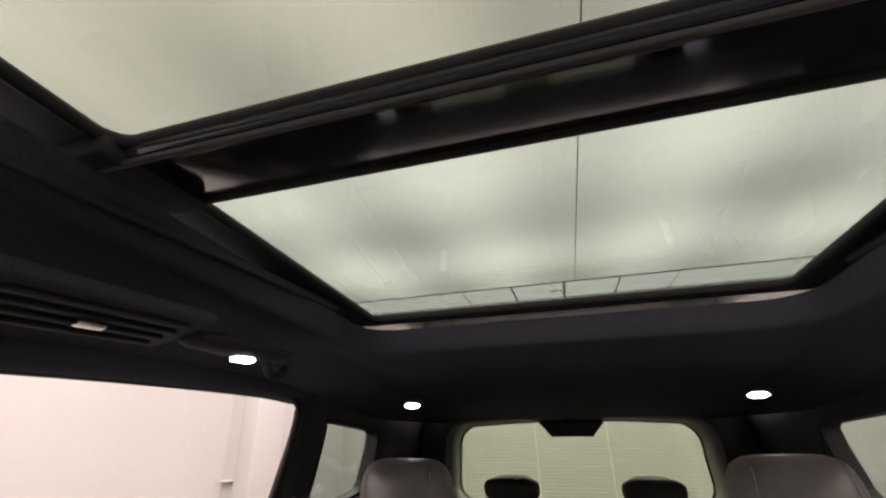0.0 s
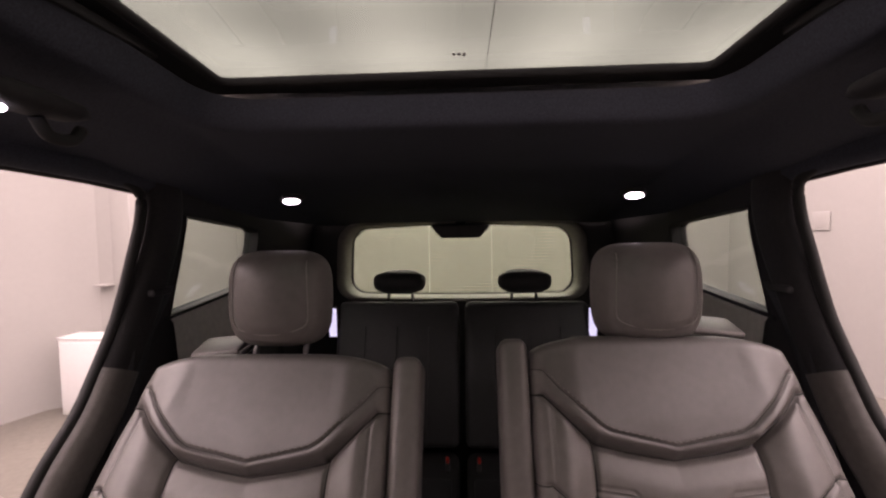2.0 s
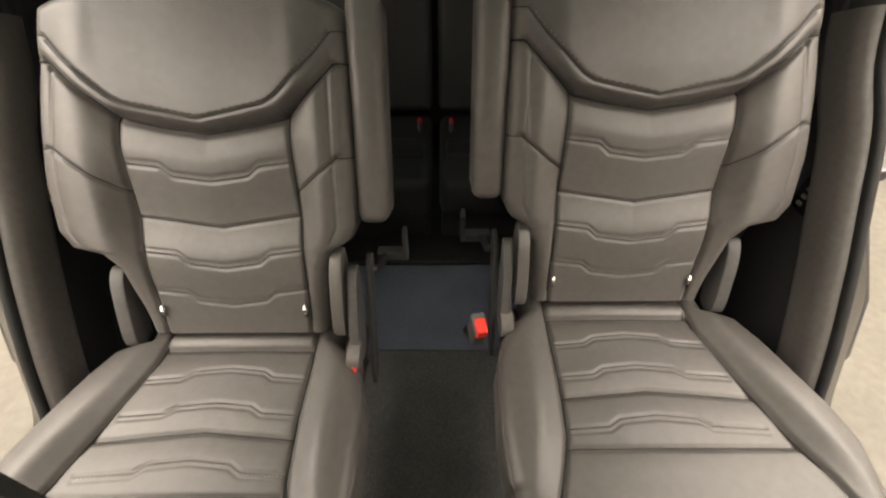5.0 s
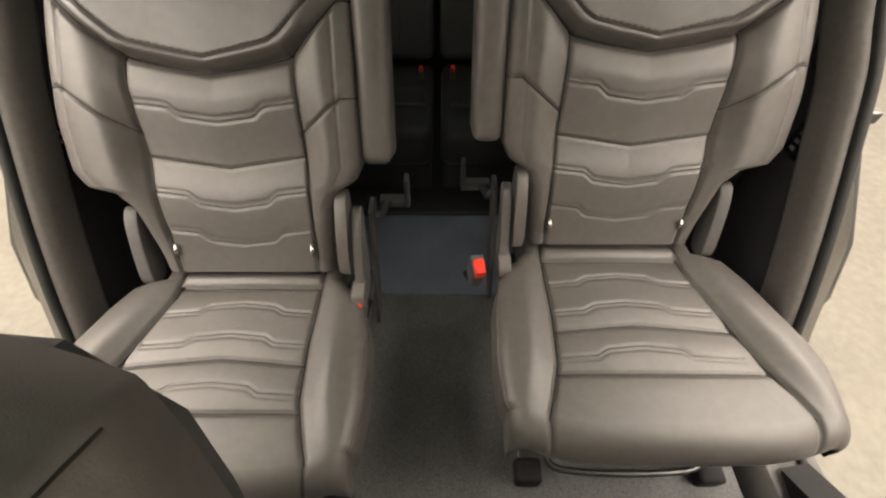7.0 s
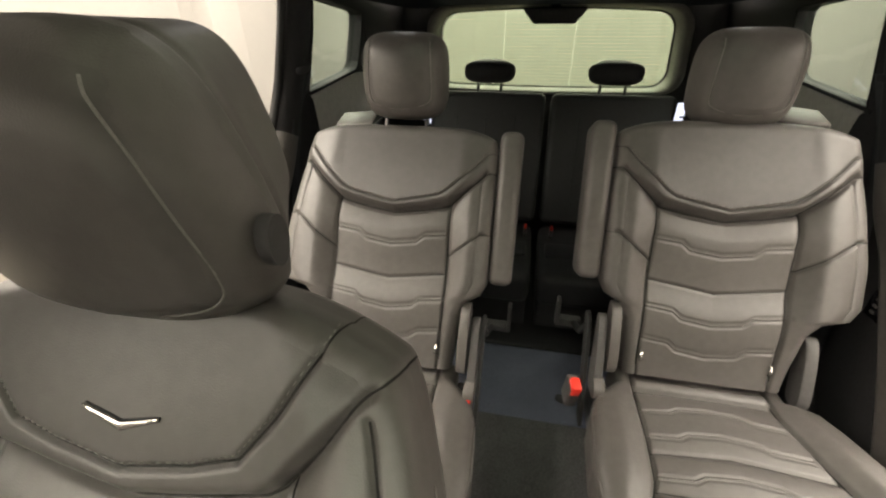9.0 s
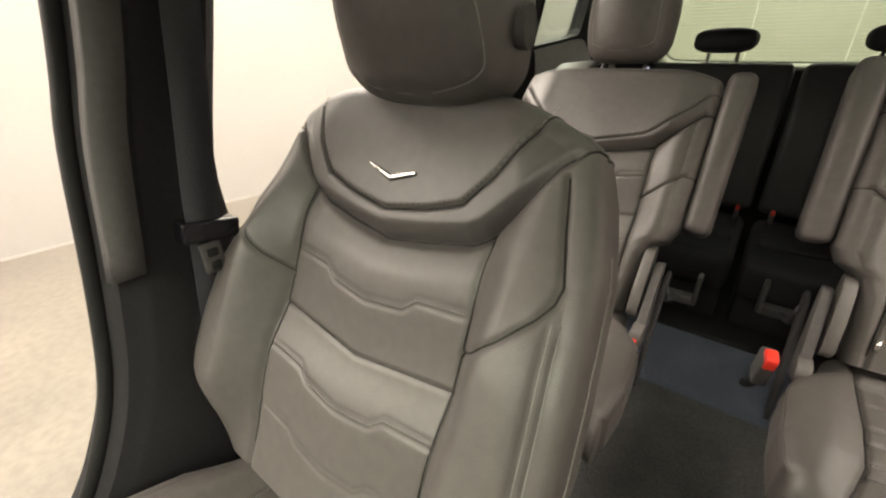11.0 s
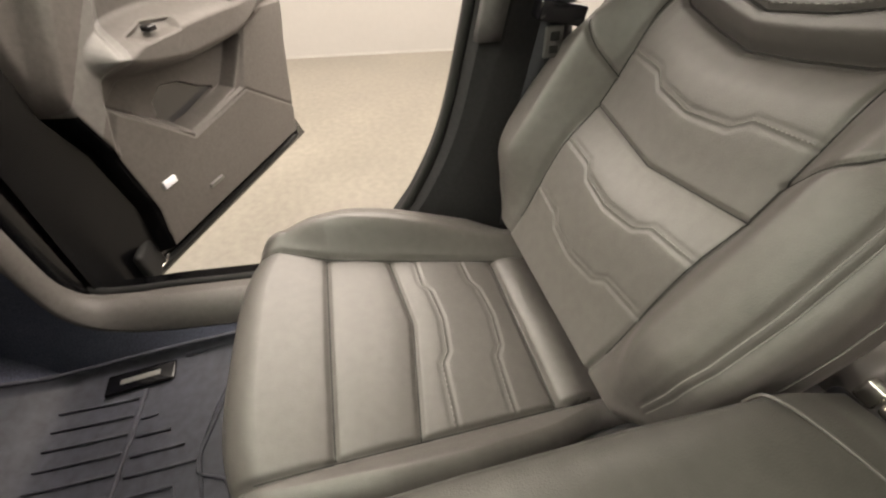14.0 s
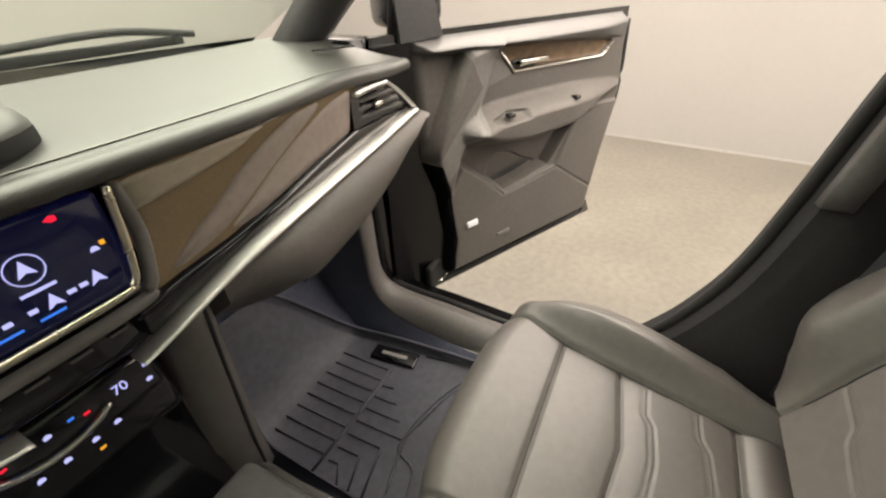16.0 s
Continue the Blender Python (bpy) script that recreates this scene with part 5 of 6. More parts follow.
def pane(name, y0, y1, x):
    pts = rounded_rect(x, y0, y1, 0.06, 6)
    bm = bmesh.new()
    top = [bm.verts.new((a, b, glass_z(b) + 0.030)) for a, b in pts]
    bot = [bm.verts.new((a, b, glass_z(b) + 0.026)) for a, b in pts]
    bm.faces.new(top)
    bm.faces.new(bot[::-1])
    n = len(pts)
    for i in range(n):
        bm.faces.new((bot[i], bot[(i + 1) % n], top[(i + 1) % n], top[i]))
    ob = part(name, bm, FRONT_GLASS if y1 < 0 else ROOF_GLASS, roof, "lightly tinted roof glass", smooth=False)
    ob.visible_shadow = False
    return ob


pane("rear_pane", -0.50, 0.12, SX + 0.03)
pane("front_pane", -1.15, -0.505, SX + 0.03)
for y0, y1 in ((-0.408, SY1 - 0.012), (SY0 + 0.02, -0.508)):
    a, b = rounded_rect(SX - 0.018, y0, y1, 0.018 if y0 > -0.5 else 0.03, 6), rounded_rect(SX + 0.065, y0 - 0.045, y1 + 0.045, 0.05, 6)
    tube("pane_seal", [(x, y, glass_z(y) + 0.018) for x, y in a], 0.008, SEAL, roof, "black rubber seal", closed=True)
    V, F = loft([[(x, y, glass_z(y) + dz) for x, y in q] for q, dz in ((a, 0.016), (a, 0.024), (b, 0.024), (b, 0.016), (a, 0.016))], caps=False)
    make("frit_band", V, F, PLASTIC_DARK, roof, "black printed edge of the glass", sharp=40)
V, F = loft([[(x, y, glass_z(-0.48) + z) for y, z in ((-0.512, 0.022), (-0.512, 0.012), (-0.508, 0.004), (-0.498, 0.001), (-0.490, 0.006), (-0.418, 0.006), (-0.408, 0.012), (-0.408, 0.022))] for x in np.linspace(-SX - 0.10, SX + 0.10, 6)])
make("cross_bar", V, F, BAR, roof, "glossy black cross bar between the panes", sharp=35)
tube("bar_ridge", [(x, -0.504, glass_z(-0.48) + 0.001) for x in np.linspace(-SX, SX, 8)], 0.004, PLASTIC, roof)
for s in (-1, 1):
    part("guide_rail", rbox(s * 0.432 - 0.006, s * 0.432 + 0.006, -1.0, -0.02, 1.738, 1.752, 0.003), SEAL, roof, "black guide rail")
for s in (-1, 1):
    part("corner_cap", rbox(min(s * 0.398, s * 0.52), max(s * 0.398, s * 0.52), -0.53, -0.40, 1.777, 1.800, 0.006), PLASTIC_DARK, roof, "black corner cover beside the bar")
mk = thing("glass_mark", "small printed approval marks on the roof glass", "marking", (0, 0, 0))
for i in range(3):
    part("mark", rbox(0.0 + i * 0.008, 0.005 + i * 0.008, 0.045, 0.050 + 0.004 * (i == 2), glass_z(0.05) + 0.0225, glass_z(0.05) + 0.0245, 0), PLASTIC_LIGHT, mk, smooth=False)
for i in range(9):
    part("mark", rbox(-0.02 + i * 0.013, -0.011 + i * 0.013, -0.60 - 0.01 * (i % 2), -0.588, glass_z(-0.6) + 0.0225, glass_z(-0.6) + 0.0245, 0), SEAL, mk, smooth=False)

# tailgate: trim ring, glass and camera box
hole = rounded_rect(0.495, 1.195, 1.485, 0.07, 6)
hole = [(x * (1.02 - 0.03 * (z - 1.2) / 0.28), z + 0.02 * (1 - (x / 0.5) ** 2) * (1 if z > 1.34 else -0.4)) for x, z in hole]
tg = thing("tailgate", "closed tailgate with grey trim and tinted glass", "tailgate", (0, 0, 0))
bm = prism([(-0.76, 0.38), (0.76, 0.38), (0.76, 1.3), (0.74, 1.60), (-0.74, 1.60), (-0.76, 1.3)], (1, 0, 0), (0, 0, 1), (0, 1.262, 0), (0, 1, 0), 0.03, holes=[hole])
part("inner_trim", bm, PLASTIC, tg, "dark tailgate trim", smooth=False)
rg = []
c = np.array([0, 1.34])
for k, dy in ((1.00, 0.004), (1.015, -0.016), (1.04, -0.044), (1.085, -0.060), (1.11, -0.052), (1.125, -0.020), (1.13, 0.0)):
    rg.append([(c[0] + (x - c[0]) * (1 + (k - 1) * 1.0), 1.262 + dy, c[1] + (z - c[1]) * (1 + (k - 1) * 1.3)) for x, z in hole])
V, F = loft(rg, caps=False)
make("window_surround", V, F, SURROUND, tg, "rounded grey window surround")
tube("window_seal", [(x, 1.272, z) for x, z in hole], 0.005, SEAL, tg, closed=True)
part("rear_window", prism([(x * 1.01, z) for x, z in hole], (1, 0, 0), (0, 0, 1), (0, 1.280, 0), (0, 1, 0), 0.004), PRIVACY, tg, "tinted rear glass", smooth=False).visible_shadow = False
bm = prism([(-0.135, 1.50), (0.135, 1.50), (0.085, 1.443), (-0.085, 1.443)], (1, 0, 0), (0, 0, 1), (0, 1.225, 0), (0, 1, 0), 0.05, 0.006)
part("camera_box", bm, PLASTIC, tg, "black camera housing above the glass")
for i in range(20):
    z = 1.205 + i * 0.0135
    part("defrost_line", rbox(-0.47, 0.47, 1.2785, 1.2795, z - 0.0004, z + 0.0004, 0), BRONZE, tg, smooth=False)

# roof lamps
for s in (-1, 1):
    d = thing("reading_lamp", "small lit reading lamp in the headliner", "lamp", (s * 0.456 + 0.004, 0.508, 1.578), "reading lamps")
    d.rotation_euler = (radians(-28), 0, 0)
    b = prism([(0.034, 0.0), (0.018, 0.016), (-0.02, 0.016), (-0.034, 0.0), (-0.018, -0.016), (0.02, -0.016)], (1, 0, 0), (0, 1, 0), (0, 0, -0.010), (0, 0, 1), 0.012, 0.003)
    part("bezel", b, PLASTIC, d)
    b = prism([(0.024, 0.0), (0.012, 0.011), (-0.014, 0.011), (-0.024, 0.0), (-0.012, -0.011), (0.014, -0.011)], (1, 0, 0), (0, 1, 0), (0, 0, -0.014), (0, 0, 1), 0.006)
    part("lens", b, LED, d, "glowing white lens", smooth=False)
    g = thing("grab_lamp", "lit side lamp with a black coat hook on the headliner", "lamp", (s * 0.497, -0.182, 1.668), "side lamps")
    V, F = loft([[(0.034 * k * math.cos(t) * (1 + 0.2 * math.sin(t)), y, -0.020 + 0.016 * k * math.sin(t)) for t in np.linspace(0, 2 * math.pi, 14, endpoint=False)] for y, k in ((-0.12, 0.3), (-0.10, 0.8), (-0.04, 1.0), (0.05, 1.0), (0.10, 0.8), (0.125, 0.3))])
    make("housing", V, F, PLASTIC_DARK, g)
    part("lens", rbox(-0.011, 0.011, -0.016, 0.022, -0.042, -0.032, 0.005), LED, g, "glowing white lens")
    tube("coat_hook", smooth_path([(0, 0.06, -0.035), (0.0, 0.075, -0.055), (0.0, 0.105, -0.055), (0.0, 0.12, -0.038)], 16), 0.008, SEAL, g)
    v = thing("air_vent", "slim black air vent in the headliner", "vent", (s * 0.50, -0.425, 1.670), "roof vents")
    part("frame", turned(rbox(-0.055, 0.055, -0.13, 0.13, -0.022, -0.004, 0.008), Matrix.Rotation(radians(s * 14), 4, "Y")), HEADLINER, v)
    for i in range(4):
        part("slat", turned(rbox(-0.038 + i * 0.022, -0.030 + i * 0.022, -0.10, 0.10, -0.028, -0.018, 0.002), Matrix.Rotation(radians(s * 14), 4, "Y")), SEAL, v)
    part("tab", turned(rbox(-0.006, 0.006, -0.016, 0.016, -0.034, -0.026, 0.002), Matrix.Rotation(radians(s * 14), 4, "Y")), CHROME, v, "bright thumb tab")
    w = thing("cargo_lamp", "lit white lamp on the trim beside the third row", "lamp", (s * 0.490, 0.93, 1.135), "cargo lamps")
    part("lens", prism([(-0.016, -0.055), (0.011, -0.055), (0.017, 0.028), (0.004, 0.055), (-0.016, 0.052)], (s, 0, 0), (0, 0, 1), (0, 0, 0), (0, 1, 0), 0.008, 0.002), CARGO, w, "glowing bluish-white lens", smooth=False)
    part("bezel", prism([(-0.021, -0.061), (0.016, -0.061), (0.023, 0.030), (0.006, 0.062), (-0.021, 0.059)], (s, 0, 0), (0, 0, 1), (0, 0.004, 0), (0, 1, 0), 0.012, 0.002), PLASTIC_DARK, w)
    part("latch_bar", rbox(s * 0.010 - 0.010, s * 0.010 + 0.010, -0.004, -0.001, 0.0, 0.007, 0), SEAL, w, smooth=False)

# ---------- seats in place ----------
second_row_seat(-0.384, -1, -0.050, 0.749, 28.6, (0.240, 1.352), "black quilted leather captain seat with folded-up armrest")
second_row_seat(0.394, 1, 0.016, 0.757, 22.6, (0.248, 1.360), "black quilted leather captain seat, less reclined, armrest folded up")
front_seat(-0.403, -1, 0.0, "black quilted leather front passenger seat with small bright badge")
front_seat(0.390, 1, -0.122, "black leather driver seat set further forward")
third_row_seat(-0.241, "black folding third-row seat with small headrest")
third_row_seat(0.249, "black folding third-row seat with small headrest")
seat_buckle((0.100, -0.045, 0.668), pose(0, 0, 0, 15, 0, 10), "belt buckle with bright red button beside the seat", 1.05)
seat_buckle((-0.150, -0.135, 0.655), pose(0, 0, 0, 15, 0, 0), "belt buckle with red button sunk beside the cushion", 0.75)
seat_buckle((-0.042, 0.625, 0.770), pose(0, 0, 0, 10, 0, 0), "dark belt buckle with red button on the third row", 0.5)
seat_buckle((0.054, 0.625, 0.770), pose(0, 0, 0, 10, 0, 0), "dark belt buckle with red button on the third row", 0.5)


# ---------- centre console ----------
con = thing("centre_console", "dark leather centre console with padded armrest", "console", (0, -1.1, 0.40))
rows = []
for y, w, z in ((0.35, 0.060, 0.500), (0.345, 0.098, 0.512), (0.30, 0.108, 0.522), (0.15, 0.112, 0.525), (0.0, 0.112, 0.522), (-0.10, 0.110, 0.516), (-0.125, 0.10, 0.50)):
    rows.append([(w * sx * (0.76 if sx < 0 else 1.0), y, z - dz) for sx, dz in ((-0.92, 0.10), (-1.0, 0.06), (-0.98, 0.025), (-0.86, 0.006), (-0.5, 0.0), (0, -0.002), (0.5, 0.0), (0.86, 0.006), (0.98, 0.025), (1.0, 0.06), (0.92, 0.10))])
V, F = loft(rows)
make("armrest_lid", V, F, CONSOLE_LEATHER, con, "padded leather armrest lid", sharp=60)
tube("lid_seam", smooth_path([(-0.082, 0.262, 0.496), (-0.074, 0.268, 0.5185), (-0.04, 0.282, 0.5238), (0.02, 0.296, 0.5242), (0.08, 0.296, 0.5215), (0.106, 0.29, 0.498)], 40), 0.0018, LEATHER_YOKE, con, n=6)
part("console_body", rbox(-0.080, 0.105, -0.45, 0.345, 0.0, 0.43, 0.015), PLASTIC, con)
part("rear_panel", rbox(-0.076, 0.10, 0.345, 0.362, 0.06, 0.50, 0.008), GLOSS, con, "glossy black rear panel")
part("chrome_strip", rbox(-0.045, 0.085, 0.350, 0.362, 0.508, 0.520, 0.004), CHROME, con, "bright strip across the rear of the console")
part("latch", turned(rbox(-0.009, 0.009, -0.006, 0.006, -0.012, 0.012, 0.003), Matrix.Translation((-0.056, 0.358, 0.515))), CHROME, con, "bright lid latch")
rows = []
for y, w, z in ((-0.12, 0.115, 0.33), (-0.25, 0.130, 0.29), (-0.42, 0.145, 0.255), (-0.55, 0.155, 0.23), (-0.62, 0.160, 0.215)):
    rows.append([(w * sx, y, z + dz) for sx, dz in ((-1.05, -0.28), (-1.0, -0.06), (-0.97, -0.018), (-0.88, 0.0), (-0.62, -0.004), (0.62, -0.004), (0.88, 0.0), (0.97, -0.018), (1.0, -0.06), (1.05, -0.28))])
V, F = loft(rows)
make("front_console", V, F, CONSOLE_LEATHER, con, "padded console sides", sharp=50)
part("console_tray", turned(rbox(-0.085, 0.085, -0.26, 0.26, -0.01, 0.01, 0.006), Matrix.Translation((0, -0.37, 0.268)) @ Matrix.Rotation(radians(13), 4, "X")), GLOSS, con, "glossy black console tray")
for sx in (-1, 1):
    part("side_flange", turned(rbox(-0.006, 0.006, -0.29, 0.29, -0.010, 0.010, 0.004), Matrix.Translation((sx * 0.162, -0.38, 0.160)) @ Matrix.Rotation(radians(8), 4, "X")), PLASTIC_LIGHT, con)


# ---------- dashboard ----------
dash = thing("dashboard", "dark leather dashboard with bronze trim and bright blade", "dashboard", (0, 0, 0))


def face_y(x):
    d = abs(x) - 0.30
    return -1.597 - 0.0725 * (d + math.sqrt(d * d + 0.006))


BLADE = smooth_path([(0.0, 1.012), (0.067, 1.025), (0.105, 1.035), (0.150, 1.047), (0.205, 1.060), (0.29, 1.074), (0.40, 1.083), (0.56, 1.091), (0.68, 1.098), (0.80, 1.106)], 120)


def chrome_z(x):
    return float(np.interp(abs(x), BLADE[:, 0], BLADE[:, 1]))


PAD_Z = 1.206


def low_z(x):
    return float(np.interp(abs(x), [0.0, 0.12, 0.18, 0.32, 0.46, 0.60, 0.705, 0.76], [0.97, 0.965, 0.962, 0.955, 0.965, 1.00, 1.04, 1.075]))


xs = np.r_[np.linspace(-0.755, -0.17, 30), np.linspace(-0.14, 0.14, 8), np.linspace(0.17, 0.755, 30)]
rows = []
for x in xs:
    f = face_y(x)
    dz = 0.018 * float(step(np.array(abs(x)), 0.45, 0.72))
    rows.append([(x, y, z) for y, z in ((f - 0.03, PAD_Z - 0.002 - dz), (f - 0.004, PAD_Z - dz), (f + 0.005, PAD_Z + 0.004 - dz), (f + 0.007, PAD_Z + 0.012 - dz), (f + 0.002, PAD_Z + 0.020 - dz), (f - 0.010, PAD_Z + 0.024 - dz), (f - 0.016, PAD_Z + 0.022 - dz), (f - 0.022, PAD_Z + 0.024 - dz), (f - 0.06, 1.234 - dz), (f - 0.20, 1.242), (f - 0.36, 1.25), (-2.12, 1.235), (-2.14, 1.18), (-2.05, 1.17))])
V, F = loft(rows)
make("top_pad", V, F, DASH_PAD, dash, "dark leather dash top", sharp=50)
for x0, x1 in ((-0.74, 0.74),):
    tube("pad_stitch", [(x, face_y(x) - 0.028, PAD_Z + 0.0255 - 0.018 * float(step(np.array(abs(x)), 0.45, 0.72))) for x in np.linspace(x0, x1, 60)], 0.0010, STITCH, dash, n=5)
# fascia between pad and blade
for side in (-1, 1):
    X = np.linspace(0.105, 0.53, 50)
    rows = []
    for x in X:
        f, zc = face_y(x) - 0.012, chrome_z(x)
        rows.append([(side * x, f + 0.010 * t - 0.012 * math.sin(t * math.pi), zc + (PAD_Z - zc) * t) for t in np.linspace(0, 1, 9)])
    V, F = loft(rows, closed=False)
    make("fascia", V, F, BRONZE, dash, "bronze suede fascia")

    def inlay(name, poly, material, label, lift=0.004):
        """A flush patch of painted reflection, in distance from the middle and height."""
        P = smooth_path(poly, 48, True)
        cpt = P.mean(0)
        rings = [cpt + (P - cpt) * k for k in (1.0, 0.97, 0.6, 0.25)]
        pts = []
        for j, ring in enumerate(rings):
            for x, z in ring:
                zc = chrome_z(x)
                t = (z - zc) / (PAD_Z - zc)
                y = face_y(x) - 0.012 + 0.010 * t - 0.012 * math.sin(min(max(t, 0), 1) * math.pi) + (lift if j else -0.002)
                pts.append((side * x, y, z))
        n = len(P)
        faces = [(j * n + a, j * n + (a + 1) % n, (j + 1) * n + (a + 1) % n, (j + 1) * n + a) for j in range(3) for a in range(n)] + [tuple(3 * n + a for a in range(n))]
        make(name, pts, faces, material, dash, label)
    # beige and taupe shapes imitate reflections in the fascia by colour
    inlay("upper_reflection", [(0.113, 1.202), (0.18, 1.204), (0.292, 1.205), (0.275, 1.197), (0.255, 1.189), (0.215, 1.181), (0.118, 1.168), (0.113, 1.182)], CREAM_REFLECTION, "light beige patch, a painted reflection", 0.0025)
    inlay("leaf_reflection", [(0.128, 1.084), (0.161, 1.108), (0.209, 1.133), (0.274, 1.171), (0.35, 1.200), (0.382, 1.203), (0.415, 1.203), (0.396, 1.187), (0.331, 1.156), (0.277, 1.130), (0.232, 1.108), (0.176, 1.090)], TAUPE_REFLECTION, "taupe leaf-shaped patch, a painted reflection")
    inlay("leaf_reflection", [(0.215, 1.092), (0.258, 1.115), (0.335, 1.151), (0.430, 1.187), (0.478, 1.197), (0.514, 1.194), (0.512, 1.132), (0.451, 1.120), (0.367, 1.110), (0.273, 1.094)], TAUPE_REFLECTION, "taupe leaf-shaped patch, a painted reflection", 0.003)
    # black strip and bright blade
    rows = []
    for x in np.linspace(0.075, 0.76, 70):
        f, zc = face_y(x), chrome_z(x)
        zu = float(np.interp(x, [0.07, 0.134, 0.206, 0.286, 0.40, 0.51, 0.60, 0.76], [1.066, 1.076, 1.084, 1.097, 1.116, 1.128, 1.125, 1.112]))
        rows.append([(side * x, f + y, z) for y, z in ((-0.022, zu + 0.002), (-0.008, zu), (-0.004, zu - 0.004), (-0.004, 0.5 * (zu + zc + 0.010)), (-0.006, zc + 0.007), (-0.024, zc + 0.005))])
    V, F = loft(rows, closed=False)
    make("gloss_strip", V, F, GLOSS, dash, "glossy black strip above the blade")
    rows = []
    for x in np.linspace(0.050, 0.772, 90):
        f, zc = face_y(x), chrome_z(x)
        hh = 0.0022 + 0.0058 * min(1.0, (x - 0.050) / 0.20)
        rows.append([(side * x, f + y, zc + z * hh) for y, z in ((-0.016, 1.0), (-0.010, 0.85), (0.000, 0.45), (0.008, 0.0), (0.013, -0.4), (0.013, -0.8), (0.006, -1.05), (-0.006, -1.05))])
    V, F = loft(rows)
    make("blade_trim", V, F, SATIN, dash, "bright satin blade along the dash")
    # lower dash
    rows = []
    for x in np.linspace(0.165, 0.790, 44):
        f, zc, zl = face_y(x), chrome_z(x) - 0.010, low_z(x)
        grow = float(step(np.array(x), 0.150, 0.30))
        k = (zc - zl) * (0.45 + 0.55 * grow)
        zl = zc - k
        rows.append([(side * x, f + (y * grow if y > 0 else y), z) for y, z in ((-0.01, zc), (0.012, zc - 0.002), (0.030, zc - 0.30 * k), (0.034, zc - 0.55 * k), (0.022, zc - 0.85 * k), (-0.006, zl), (-0.05, zl - 0.035), (-0.13, zl - 0.085), (-0.24, zl - 0.11), (-0.30, zl - 0.06), (-0.3, zc))])
    V, F = loft(rows)
    make("lower_pad", V, F, DOOR_GREY, dash, "dark leather lower dash", sharp=60)
    tube("glovebox_joint", [(side * x, face_y(x) + 0.012, low_z(x) + 0.012) for x in np.linspace(0.28, 0.70, 30)], 0.002, SEAL, dash, n=5)
    # vent at the end
    opening = [(0.516, 1.190), (0.600, 1.186), (0.636, 1.180), (0.700, 1.146), (0.750, 1.112), (0.62, 1.112), (0.516, 1.126)]
    bm = prism([(side * x, z) for x, z in opening], (1, 0, 0), (0, 0, 1), (0, 0, 0), (0, -1, 0), 0.05)
    for q in bm.verts:
        q.co.y += face_y(q.co.x) - 0.010
    vt = part("vent", bm, GLOSS, dash, "black end vent", smooth=False)
    for i in range(3):
        z = 1.142 + 0.015 * i
        part("vent_slat", turned(rbox(-0.055 - 0.012 * (2 - i), 0.055 + 0.008 * (2 - i), -0.012, 0.004, -0.003, 0.003, 0.0012), Matrix.Translation((side * 0.585, face_y(0.585) - 0.002, z)) @ Matrix.Rotation(radians(side * 8), 4, "Z")), PLASTIC_GREY, vt)
    part("vent_tab", rbox(side * 0.590 - 0.013, side * 0.590 + 0.013, face_y(0.59) + 0.000, face_y(0.59) + 0.010, 1.154, 1.162, 0.002), CHROME, vt)
    fp = smooth_path([(0.514, 1.190), (0.56, 1.190), (0.628, 1.187), (0.645, 1.182), (0.70, 1.152), (0.752, 1.116), (0.768, 1.106)], 50)
    V, F = loft([[(side * x, face_y(x) + a, z + b) for a, b in ((-0.012, -0.003), (0.006, -0.004), (0.009, 0.0), (0.006, 0.0045), (-0.012, 0.006))] for x, z in fp])
    make("vent_frame", V, F, SATIN, dash, "bright vent frame")
    # slim defroster grille on the pad
    for i in range(6):
        part("defroster_slot", turned(rbox(-0.008, 0.008, -0.005, 0.005, 0, 0.003, 0.001), Matrix.Translation((side * (0.62 + 0.012 * i), -1.79 + 0.008 * i, 1.2405))), SEAL, dash)

# middle stack: touch screen, bezel and climate panel
tilt = pose(0.004, -1.598, 1.158, 4, 0, 0)
part("stack_body", rbox(-0.165, 0.165, -1.85, -1.675, 0.55, 1.15, 0.02), GLOSS, dash)
sc = part("touch_screen", turned(rbox(-0.096, 0.096, -0.012, 0.0, -0.054, 0.046, 0.006), tilt), SCREEN, dash, "lit dark blue touch screen")
bez = [(-0.104, 0.046), (-0.097, -0.004), (-0.090, -0.038), (-0.084, -0.050), (-0.068, -0.056), (0.068, -0.056), (0.084, -0.050), (0.090, -0.038), (0.097, -0.004), (0.104, 0.046)]
tube("screen_bezel", [tuple(tilt @ Vector((x, 0.004, z))) for x, z in smooth_path(bez, 60)], 0.0042, CREAM_METAL, dash, "bright champagne bezel", n=10)
bez2 = [(-0.112, 0.046), (-0.114, -0.006), (-0.104, -0.052), (-0.096, -0.066), (-0.078, -0.077), (0.078, -0.077), (0.096, -0.066), (0.104, -0.052), (0.114, -0.006), (0.112, 0.046)]
tube("outer_bezel", [tuple(tilt @ Vector((x, -0.004, z))) for x, z in smooth_path(bez2, 60)], 0.0075, PLASTIC_LIGHT, dash, "satin outer bezel", n=10)


def icon(poly, x, z, material, parent, m=tilt, lift=0.0012, k=1.0):
    bm = prism([(x + a * k, z + b * k) for a, b in poly], (1, 0, 0), (0, 0, 1), (0, lift, 0), (0, -1, 0), 0.0008)
    part("icon", turned(bm, m), material, parent, smooth=False)


